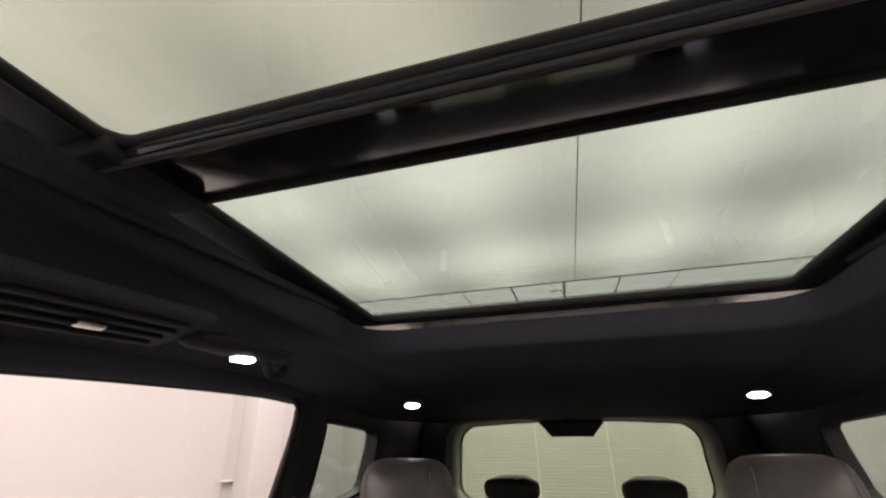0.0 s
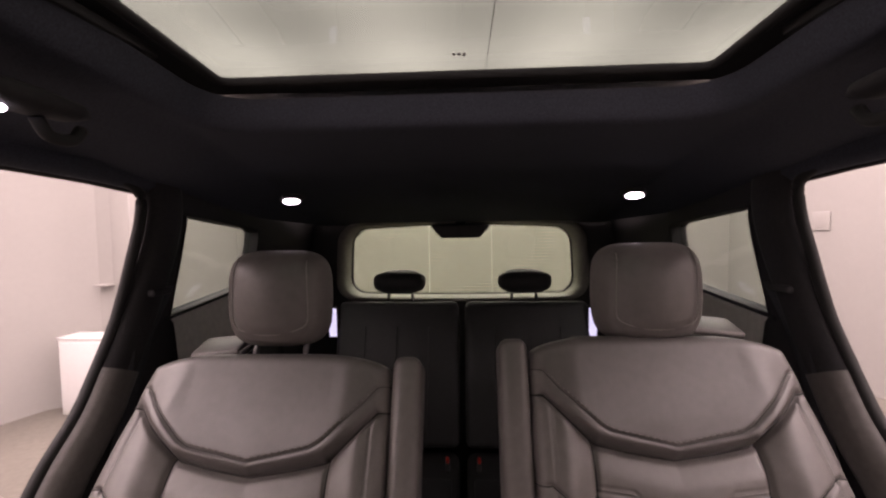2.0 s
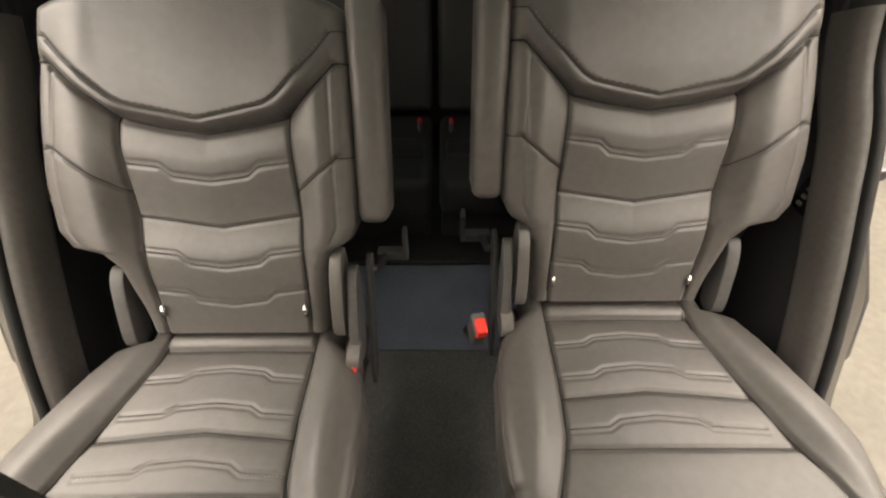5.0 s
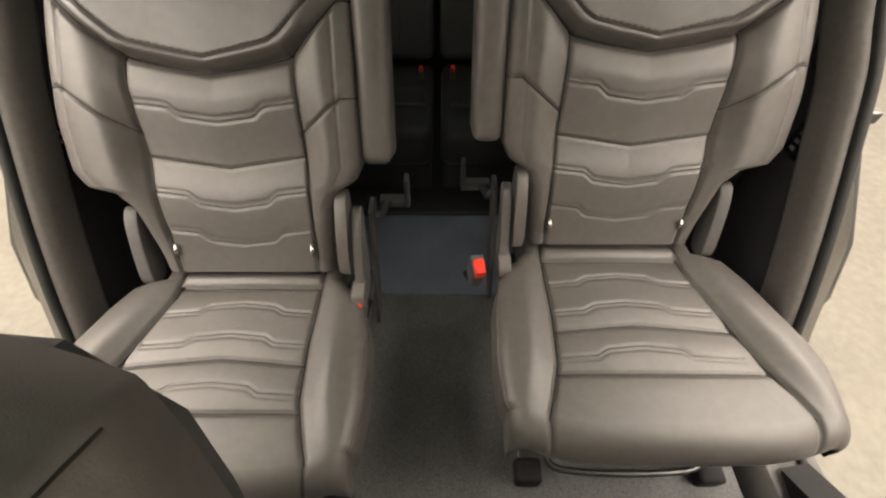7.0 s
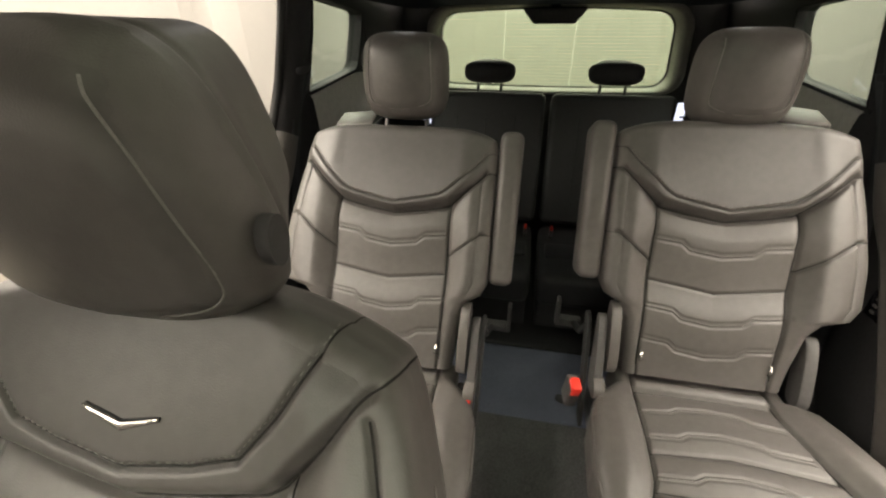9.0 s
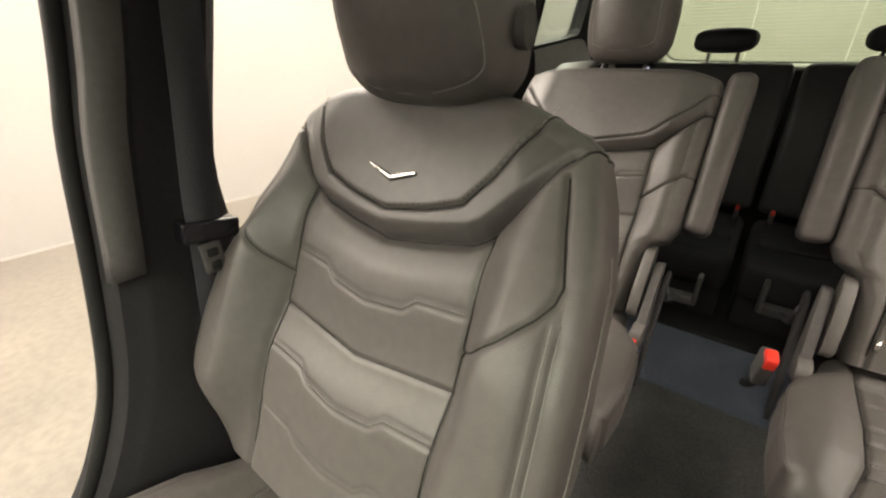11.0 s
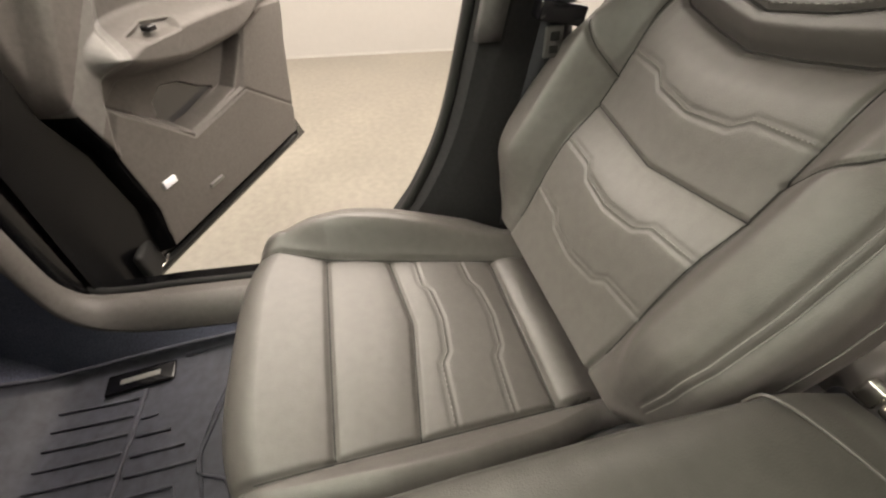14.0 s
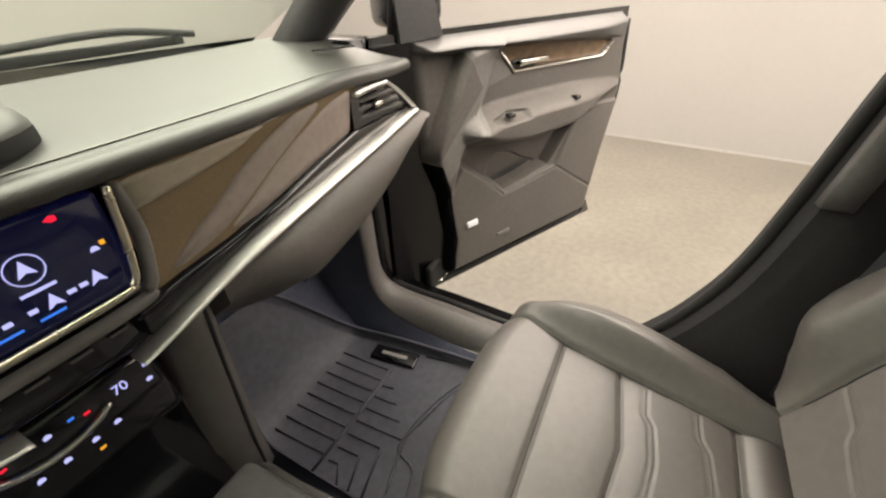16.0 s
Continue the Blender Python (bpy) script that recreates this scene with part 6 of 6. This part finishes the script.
bar = lambda w, h: [(-w, -h), (w, -h), (w, h), (-w, h)]
arrow = [(0, 0.011), (0.009, -0.008), (0, -0.004), (-0.009, -0.008)]
ringp = [(0.0135 * math.cos(a), 0.0135 * math.sin(a)) for a in np.linspace(0, 2 * math.pi, 24, endpoint=False)]
for cx in (-0.022, 0.03, 0.078):
    tube("icon_ring", [tuple(tilt @ Vector((cx + a, 0.002, 0.006 + b))) for a, b in ringp], 0.0006, ICON, sc, closed=True, n=5)
    icon(arrow, cx, 0.006, ICON, sc, k=0.78)
    icon(bar(0.013, 0.0014), cx, -0.0145, ICON, sc)
for cx in (0.0, 0.05):
    icon(bar(0.012, 0.0014), cx, 0.026, ICON, sc)
icon([(-0.006, 0.003), (0, 0.004), (0.007, 0), (0, -0.004), (-0.006, -0.003)], -0.056, 0.036, ICON_RED, sc, k=0.75)
icon(bar(0.0022, 0.0022), -0.080, 0.0, ICON_AMBER, sc)
icon([(-0.006, -0.003), (0.006, -0.003), (0.004, 0.002), (0, 0.004), (-0.004, 0.002)], -0.072, -0.003, ICON, sc, k=0.7)
for i, cx in enumerate((-0.062, -0.050, -0.040, -0.026, -0.010, 0.008, 0.026)):
    icon(bar(0.0045, 0.0026) if i % 3 else arrow, cx, -0.028 - 0.0004 * i, ICON, sc, k=0.75)
for i, cx in enumerate((-0.02, 0.012, 0.044)):
    icon(bar(0.010, 0.0010), cx, -0.040, ICON_BLUE, sc)
low = pose(0.030, -1.632, 0.931, 12, 0, 0)
part("stack_face", turned(rbox(-0.125, 0.125, -0.04, 0.0, -0.022, 0.06, 0.010), pose(0, -1.618, 1.045, 14, 0, 0)), GLOSS, dash, "glossy black stack face")
part("stack_infill", rbox(-0.122, 0.122, -1.70, -1.652, 0.97, 1.045, 0.008), GLOSS, dash, "glossy black panel")
for i, x in enumerate((-0.085, -0.055, -0.018, 0.020, 0.058, 0.085)):
    part("stack_button", turned(rbox(-0.010, 0.010, -0.002, 0.002, -0.0012, 0.0012, 0.0008), pose(x, -1.6165, 1.052, 14, 0, 0)), PLASTIC_LIGHT, dash)
cp = part("control_panel", turned(rbox(-0.112, 0.112, -0.03, 0.0, -0.030, 0.072, 0.014), low), GLOSS, dash, "glossy black climate panel with lit icons")
tube("climate_bar", smooth_path([tuple(low @ Vector((x, 0.004, z))) for x, z in ((-0.046, 0.038), (-0.030, 0.030), (-0.008, 0.025), (0.018, 0.025), (0.040, 0.030), (0.056, 0.038))], 30), 0.0042, CHROME, dash, "bright rocker bar", n=10)
for x, z in ((-0.095, 0.050), (-0.090, 0.031), (-0.042, 0.012), (-0.018, 0.011), (0.009, 0.012), (0.033, 0.012), (0.058, 0.014), (0.085, 0.031), (0.09, 0.050), (0.008, 0.047)):
    icon([(-0.0034, -0.0022), (0.0034, -0.0022), (0.0034, 0.0012), (0, 0.003), (-0.0034, 0.0012)], x, z, ICON, cp, low)
for x, z, mt in ((-0.027, 0.043, ICON_RED), (0.045, 0.046, ICON_RED), (-0.014, 0.048, ICON_BLUE), (0.031, 0.050, ICON_BLUE), (-0.018, -0.003, ICON_AMBER)):
    icon(bar(0.003, 0.0013), x, z, mt, cp, low)
for sx in (-1, 1):
    fc = bpy.data.curves.new("temperature_digits", "FONT")
    fc.body, fc.size, fc.align_x, fc.extrude = "70", 0.016, "CENTER", 0.0004
    dg = new("temperature_digits", fc)
    fc.materials.append(ICON)
    dg.matrix_basis = low @ Matrix.Translation((sx * 0.062, 0.003, 0.040)) @ Matrix.Rotation(radians(90), 4, "X") @ Matrix.Rotation(radians(180), 4, "Y")
    dg.parent = cp
part("panel_edge", turned(rbox(-0.105, 0.105, -0.004, 0.003, 0.073, 0.079, 0.002), low), PLASTIC_GREY, dash)
for s in (-1, 1):
    V, F = loft([[(s * (x + a), y + b, z) for a, b in ((-w, -0.05), (-w, 0.0), (-0.7 * w, 0.016), (0.2 * w, 0.02), (0.8 * w, 0.006), (w, -0.05))] for x, y, z, w in ((0.128, -1.622, 1.040, 0.026), (0.126, -1.632, 0.98, 0.034), (0.126, -1.645, 0.90, 0.038), (0.128, -1.662, 0.80, 0.040), (0.132, -1.68, 0.70, 0.042), (0.136, -1.69, 0.58, 0.044))])
    make("stack_cheek", V, F, LEATHER, dash, "dark grey side of the middle stack")
    tube("cheek_groove", smooth_path([(s * 0.136, -1.606, 1.035), (s * 0.137, -1.614, 0.98), (s * 0.138, -1.628, 0.90), (s * 0.141, -1.644, 0.80), (s * 0.144, -1.661, 0.70), (s * 0.147, -1.671, 0.60)], 30), 0.004, SEAL, dash, n=6)
sp = thing("dash_speaker", "round dark speaker pod on the dash top", "speaker", (0.01, -1.735, 1.236))
V, F = loft([[(r * math.cos(t), 0.85 * r * math.sin(t), z) for t in np.linspace(0, 2 * math.pi, 36, endpoint=False)] for r, z in ((0.128, -0.004), (0.126, 0.016), (0.118, 0.028), (0.10, 0.034), (0.04, 0.037), (0.003, 0.0375))])
make("pod", V, F, DASH_PAD, sp)
V, F = loft([[(0.129 * k * math.cos(t), 0.11 * k * math.sin(t), z) for t in np.linspace(0.15 * math.pi, 0.85 * math.pi, 24)] for k, z in ((1.0, 0.0), (1.004, 0.008), (1.0, 0.016))], closed=False)
make("grille", V, F, SEAL, sp, "dark front grille")

# windscreen, wiper and bonnet
ws = thing("windscreen", "clear windscreen with black lower band", "windscreen", (0, 0, 0))
V, F = loft([[(x, y, z) for x, y, z in zip(np.linspace(-0.73, 0.73, 12), -(2.13 + 0.10 * (1 - (np.linspace(-1, 1, 12)) ** 2)) * (1 - t) - 1.28 * t * np.ones(12), np.full(12, 1.22 + 0.42 * t))] for t in np.linspace(0, 1, 8)], closed=False)
gw = make("pane", V, F, CLEAR, ws, "greenish clear glass")
gw.visible_shadow = False
V, F = loft([[(x, -2.125 - 0.10 * (1 - (x / 0.73) ** 2) + 0.05 * t, 1.223 + 0.026 * t) for x in np.linspace(-0.73, 0.73, 12)] for t in (0, 1)], closed=False)
make("black_band", V, F, GLOSS, ws, "black lower band")
wp = thing("wiper", "black windscreen wiper at rest", "wiper", (-0.45, -2.24, 1.262))
tube("arm", smooth_path([(-0.22, 0.02, 0.0), (-0.05, 0.0, 0.02), (0.15, -0.01, 0.012), (0.34, -0.03, -0.005)], 20), 0.008, SEAL, wp)
part("blade", rbox(-0.2, 0.3, -0.006, 0.006, -0.02, 0.0, 0.003), SEAL, wp)
V, F = loft([[(x, y, z - 0.05 * (x / 0.8) ** 2) for x in np.linspace(-0.82, 0.82, 16)] for y, z in ((-2.28, 1.20), (-2.6, 1.19), (-3.0, 1.13), (-3.25, 1.05), (-3.35, 0.90))], closed=False)
make("bonnet", V, F, PAINT, car, "black bonnet")


# ---------- open front passenger door ----------
door = thing("passenger_door", "open front passenger door with grey panel and wood inlay", "car door", (-0.912, -1.812, 0.0))
D, N = np.array([-0.898, 0.439, 0.0]), np.array([0.439, 0.898, 0.0])
D /= np.linalg.norm(D)
N /= np.linalg.norm(N)
Z = np.array([0, 0, 1.0])
skin = [(-0.02, 0.415), (0.955, 0.417), (0.875, 0.57), (0.925, 0.74), (0.985, 0.90), (1.0, 0.97), (0.995, 1.24), (-0.08, 1.24), (-0.10, 0.55)]
part("outer_skin", prism(skin, tuple(D), (0, 0, 1), (0, 0, 0), tuple(N), 0.045, 0.008), PAINT, door, "black painted door shell")
ns, nz = 340, 270
sv, zv = np.meshgrid(np.linspace(0.03, 0.995, ns), np.linspace(0.482, 1.225, nz))
edge_r = np.interp(zv, [0.48, 0.57, 0.74, 0.90, 0.97, 1.13, 1.25], [0.835, 0.862, 0.900, 0.945, 0.968, 0.950, 0.962])
edge_l = np.interp(zv, [0.48, 0.62, 0.80, 0.905, 1.0, 1.22], [0.078, 0.10, 0.072, 0.036, 0.030, 0.030])
S = edge_l + (sv - 0.03) / 0.965 * (edge_r - edge_l)
h = np.full(S.shape, 0.100)


def inside(poly, soft):
    """Signed closeness to the inside of a polygon: 1 well inside, 0 outside."""
    P = list(poly) + [poly[0]]
    dist = polydist(S, zv, P)
    ins = np.zeros(S.shape, bool)
    for (ax, ay), (bx, by) in zip(P[:-1], P[1:]):
        c = ((ay > zv) != (by > zv)) & (S < (bx - ax) * (zv - ay) / (by - ay + 1e-12) + ax)
        ins ^= c
    return step(np.where(ins, dist, -dist), -soft, soft)


h += -0.030 * inside([(0.0, 1.20), (0.165, 1.182), (0.035, 0.91), (0.0, 0.90)], 0.006)
h += 0.024 * inside([(0.18, 1.185), (0.275, 1.20), (0.232, 1.075), (0.14, 0.905), (0.10, 0.79), (0.07, 0.80), (0.03, 0.90)], 0.012)
tail = 1 - step(S, 0.70, 0.93)
h += 0.022 * step(zv, 1.150, 1.200) * step(S, 0.15, 0.35) * tail
h += 0.022 * inside([(0.0, 1.195), (0.35, 1.190), (0.99, 1.150), (0.99, 1.26), (0.0, 1.26)], 0.006) * tail
arm = inside([tuple(q) for q in smooth_path([(0.165, 0.968), (0.185, 0.992), (0.257, 1.012), (0.364, 1.017), (0.517, 1.018), (0.70, 1.012), (0.85, 1.002), (0.90, 0.990), (0.84, 0.972), (0.70, 0.936), (0.597, 0.915), (0.444, 0.908), (0.341, 0.911), (0.215, 0.934)], 56, True)], 0.030)
h += 0.080 * arm * (1 - 0.72 * step(S, 0.55, 0.90))
pk = [(0.150, 0.884), (0.336, 0.742), (0.40, 0.748), (0.555, 0.772), (0.614, 0.838), (0.655, 0.892), (0.55, 0.905), (0.40, 0.905), (0.225, 0.930)]
well = [(0.30, 0.785), (0.305, 0.825), (0.345, 0.848), (0.41, 0.835), (0.47, 0.80), (0.52, 0.782), (0.40, 0.758), (0.34, 0.754)]
h -= 0.046 * inside(pk, 0.007) + 0.040 * inside(well, 0.006)
h += 0.010 * inside([(0.150, 0.868), (0.34, 0.727), (0.588, 0.758), (0.70, 0.95), (1.0, 0.93), (1.0, 0.45), (0.05, 0.45), (0.09, 0.78)], 0.006)
h -= 0.016 * inside([(0.285, 1.190), (0.36, 1.118), (0.78, 1.110), (0.832, 1.142), (0.83, 1.150)], 0.005)
h -= 0.022 * inside([(0.235, 1.000), (0.26, 0.99), (0.36, 0.992), (0.37, 1.008), (0.30, 1.014)], 0.006)
h -= 0.004 * np.exp(-((polydist(S, zv, [(0.14, 0.885), (0.33, 0.722), (0.60, 0.75), (0.86, 0.58)]) / 0.004) ** 2))
rim = np.minimum(np.minimum(S - edge_l, 0.65 * (edge_r - S)), np.minimum(zv - 0.482, 1.225 - zv))
h = 0.045 + (h - 0.045) * (1 - (1 - step(rim, 0.0, 0.035)) ** 2)
P = S[..., None] * D + h[..., None] * N + zv[..., None] * Z
cen4 = lambda q: 0.25 * (q[1:, 1:] + q[:-1, 1:] + q[1:, :-1] + q[:-1, :-1])
cs, cz = cen4(S), cen4(zv)
lab = np.where(cz > np.interp(cs, [0.0, 0.35, 0.99], [1.195, 1.190, 1.150]), 1, 0)
lab = np.where(cen4(arm) > 0.35, 2, lab)
lab = np.where(cen4(inside(pk, 0.007)) > 0.985, 7, lab)
# the well takes a near-black colour for the shade inside it
lab = np.where(cen4(inside(well, 0.006)) > 0.6, 3, lab)
lab = np.where(cen4(inside([(0.285, 1.190), (0.36, 1.118), (0.78, 1.110), (0.832, 1.142), (0.83, 1.150)], 0.004)) > 0.5, 4, lab)
lab = np.where(cen4(inside([(0.166, 1.188), (0.270, 1.194), (0.350, 1.106), (0.257, 1.085), (0.193, 0.96), (0.07, 0.826), (0.040, 0.895), (0.215, 1.09)], 0.004)) > 0.5, 5, lab)
lab = np.where((cs - cen4(edge_l) < 0.026) & (cz < 0.90), 6, lab)
split_sheet(P, lab, {6: ("front_return", JAMB, "glossy black front edge"), 5: ("grip_band", PLASTIC_LIGHT, "lighter grey grip band"), 0: ("door_panel", DOOR_GREY, "grey grained door panel"), 1: ("upper_rail", PLASTIC_GREY, "padded top rail"), 2: ("armrest", DOOR_GREY, "padded armrest"), 7: ("map_pocket", DOOR_GREY, "recessed map pocket"), 3: ("pocket_well_shade", SEAL, "pocket well, coloured near-black for its shade"), 4: ("wood_inlay", WOOD, "brown wood inlay")}, door, flip=False)


def on_door(s, z, n):
    return tuple(s * D + z * Z + n * N)


fr = [(0.275, 1.195), (0.355, 1.112), (0.78, 1.104), (0.84, 1.142)]
tube("inlay_frame", [on_door(s, z, 0.104) for s, z in fr], 0.004, CHROME, door, "bright frame of the inlay")
hd = part("door_pull", rbox(-0.06, 0.06, -0.006, 0.006, -0.008, 0.008, 0.005), CHROME, door, "bright door handle")
hd.matrix_basis = Matrix.Translation(on_door(0.435, 1.133, 0.108)) @ Matrix.Rotation(math.atan2(D[1], D[0]), 4, "Z")
hr = part("handle_cup", rbox(-0.05, 0.05, -0.004, 0.004, -0.012, 0.012, 0.004), GLOSS, door)
hr.matrix_basis = Matrix.Translation(on_door(0.40, 1.130, 0.094)) @ Matrix.Rotation(math.atan2(D[1], D[0]), 4, "Z")
for s, z, w, hh, mt, nm in ((0.185, 0.665, 0.022, 0.010, TAG, "courtesy_lamp"), (0.33, 0.575, 0.03, 0.006, PLASTIC_LIGHT, "reflector")):
    o = part(nm, rbox(-w, w, -0.005, 0.005, -hh, hh, 0.003), mt, door, "small white courtesy lamp" if mt is TAG else "")
    o.matrix_basis = Matrix.Translation(on_door(s, z, 0.112)) @ Matrix.Rotation(math.atan2(D[1], D[0]), 4, "Z")
for i in range(2):
    o = part("window_switch", rbox(-0.012, 0.012, -0.012, 0.012, -0.006, 0.006, 0.003), GLOSS, door)
    o.matrix_basis = Matrix.Translation(on_door(0.29 + 0.3 * i, 1.008, 0.160)) @ Matrix.Rotation(math.atan2(D[1], D[0]), 4, "Z")
tube("door_seal", [on_door(s, z, 0.055) for s, z in smooth_path([(0.0, 1.2), (-0.015, 0.9), (0.0, 0.6), (0.03, 0.47), (0.10, 0.445), (0.5, 0.445), (0.84, 0.447), (0.87, 0.47), (0.875, 0.56), (0.93, 0.75), (0.99, 0.95), (0.985, 1.2)], 80)], 0.010, SEAL, door, "black rubber door seal")
for k, z in enumerate((0.60, 0.67, 0.76)):
    b = rbox(-0.03, 0.03, -0.012, 0.012, -0.012, 0.012, 0.004)
    o = part("hinge_arm", b, GLOSS if k else DARK_METAL, door)
    o.matrix_basis = Matrix.Translation(on_door(-0.05, z - 0.09 * (k == 0), 0.03))
part("front_edge", prism([(-0.10, 0.46), (0.02, 0.44), (0.09, 0.50), (0.10, 0.62), (0.07, 0.80), (0.03, 0.905), (0.02, 1.22), (-0.08, 1.22)], tuple(D), (0, 0, 1), tuple(0.045 * N), tuple(N), 0.022, 0.006), JAMB, door, "black front edge of the door")
part("lower_cap", turned(rbox(-0.05, 0.05, -0.012, 0.012, -0.05, 0.05, 0.012), Matrix.Translation(on_door(0.05, 0.50, 0.07))), SEAL, door)
for s in (0.02, 0.07):
    tube("bright_edge", smooth_path([on_door(s - 0.05, 0.475, 0.07), on_door(s, 0.462, 0.075), on_door(s + 0.03, 0.48, 0.075)], 12), 0.003, CHROME, door, n=6)
sail = part("mirror_sail", prism([(0.0, 1.22), (0.13, 1.225), (0.10, 1.34), (0.02, 1.46), (-0.02, 1.46)], tuple(D), (0, 0, 1), tuple(0.03 * N), tuple(N), 0.03, 0.006), PLASTIC, door, "black mirror sail")
mr_ = part("door_mirror", rbox(-0.10, 0.10, -0.05, 0.05, -0.07, 0.07, 0.03, 4), PAINT, door, "black door mirror")
mr_.matrix_basis = Matrix.Translation(on_door(0.14, 1.31, -0.12)) @ Matrix.Rotation(math.atan2(D[1], D[0]), 4, "Z")
tube("window_frame", [on_door(-0.01, 1.24, 0.04), on_door(0.02, 1.45, 0.04)], 0.014, SEAL, door)


# ---------- closed driver's door, out of view, added to cut light from that side ---
dd_ = thing("driver_door", "closed front driver door with plain dark grey panel, unseen, added to block light", "car door", (0.77, -1.32, 0.0))
part("door_panel", prism([(-0.50, 0.48), (0.30, 0.48), (0.36, 0.60), (0.44, 0.85), (0.47, 1.06), (0.48, 1.22), (-0.50, 1.22)], (0, 1, 0), (0, 0, 1), (0.0, 0, 0), (1, 0, 0), 0.05, 0.012), DOOR_GREY, dd_)
part("outer_skin", prism([(-0.52, 0.42), (0.30, 0.42), (0.38, 0.60), (0.47, 0.85), (0.50, 1.06), (0.52, 1.24), (-0.52, 1.24)], (0, 1, 0), (0, 0, 1), (0.055, 0, 0), (1, 0, 0), 0.05, 0.012), PAINT, dd_)
part("armrest", rbox(-0.055, 0.0, -0.30, 0.36, 0.90, 0.985, 0.025, 4), DOOR_GREY, dd_)
part("window_glass", prism([(-0.46, 1.235), (0.50, 1.235), (0.54, 1.58), (0.05, 1.56)], (0, 1, 0), (0, 0, 1), (0.02, 0, 0), (1, 0, 0), 0.004), CLEAR, dd_, "greenish door glass", smooth=False)


# ---------- rubber mat in the passenger footwell ----------
mat_t = thing("floor_mat", "black ribbed rubber floor mat lying in the footwell", "floor mat", (-0.45, -1.66, 0.405))
rows = []
for y, z, xa, xb in ((0.42, 0.016, -0.225, 0.235), (0.30, 0.014, -0.225, 0.235), (0.17, 0.014, -0.215, 0.235), (0.0, 0.014, -0.205, 0.230), (-0.12, 0.014, -0.195, 0.225), (-0.18, 0.016, -0.185, 0.215), (-0.215, 0.040, -0.165, 0.205), (-0.25, 0.10, -0.12, 0.20), (-0.285, 0.19, -0.06, 0.195), (-0.315, 0.262, 0.005, 0.19), (-0.325, 0.275, 0.015, 0.185)):
    c, h_ = 0.5 * (xa + xb), 0.5 * (xb - xa)
    rows.append([(c + h_ * k, y, z + dz) for k, dz in ((-1.0, 0.026), (-0.985, 0.020), (-0.955, 0.004), (-0.92, 0), (-0.5, 0), (0, 0), (0.5, 0), (0.92, 0), (0.955, 0.004), (0.985, 0.026), (1.0, 0.034))])
V, F = loft(rows, closed=False)
sheet = make("mat_sheet", V, F, RUBBER, mat_t, "black rubber sheet")


def rib(pts, r=0.0030):
    tube("rib", [(x + 0.45, y + 1.66, 0.0165) for x, y in pts], r, RUBBER, mat_t, n=6)


for i in range(8):
    rib([(-0.552 + 0.0395 * i, -1.846), (-0.554 + 0.0395 * i, -1.690)])
for i, y in enumerate((-1.640, -1.606, -1.572, -1.542)):
    x = -0.502 + 0.0395 * i
    rib([(x, -1.670), (x - 0.003, y)])
    rib([(x, -1.300), (x - 0.003, -1.430 - (y + 1.542))])
for x, y, x2 in ((-0.344, -1.576, -0.232), (-0.306, -1.611, -0.232), (-0.270, -1.641, -0.232)):
    rib([(x, -1.668), (x - 0.003, y), (x + 0.004, y + 0.004), (x2, y + 0.026)])
# raised spine beside the plate, and the rim round the heel area
rib([(-0.572, -1.678), (-0.432, -1.681), (-0.330, -1.684), (-0.232, -1.687)], 0.0045)
rib([(-0.645, -1.612), (-0.655, -1.55), (-0.664, -1.45), (-0.664, -1.26)], 0.0060)
for off in (0.0, 0.045):
    rib(smooth_path([(-0.640 + off, -1.455 - 0.3 * off), (-0.585 + off, -1.487 - 0.2 * off), (-0.50 + off, -1.520), (-0.41 + off, -1.536), (-0.33, -1.522 + off), (-0.232, -1.500 + off)], 24), 0.0034)
tube("mat_rim", smooth_path([(-0.222, 0.42, 0.044), (-0.206, 0.02, 0.042), (-0.190, -0.15, 0.042), (-0.160, -0.22, 0.075), (-0.055, -0.287, 0.222), (0.015, -0.327, 0.302)], 30), 0.005, RUBBER, mat_t)
pl_ = part("mat_plate", rbox(-0.070, 0.070, -0.026, 0.026, 0.014, 0.024, 0.004), GLOSS, mat_t, "glossy maker's plate")
pl_.matrix_basis = Matrix.Translation((-0.153, -0.036, 0)) @ Matrix.Rotation(radians(-84), 4, "Z")
part("plate_bar", rbox(-0.040, 0.040, -0.006, 0.006, 0.0245, 0.0255, 0.0), SATIN, pl_, "plain bright bar")
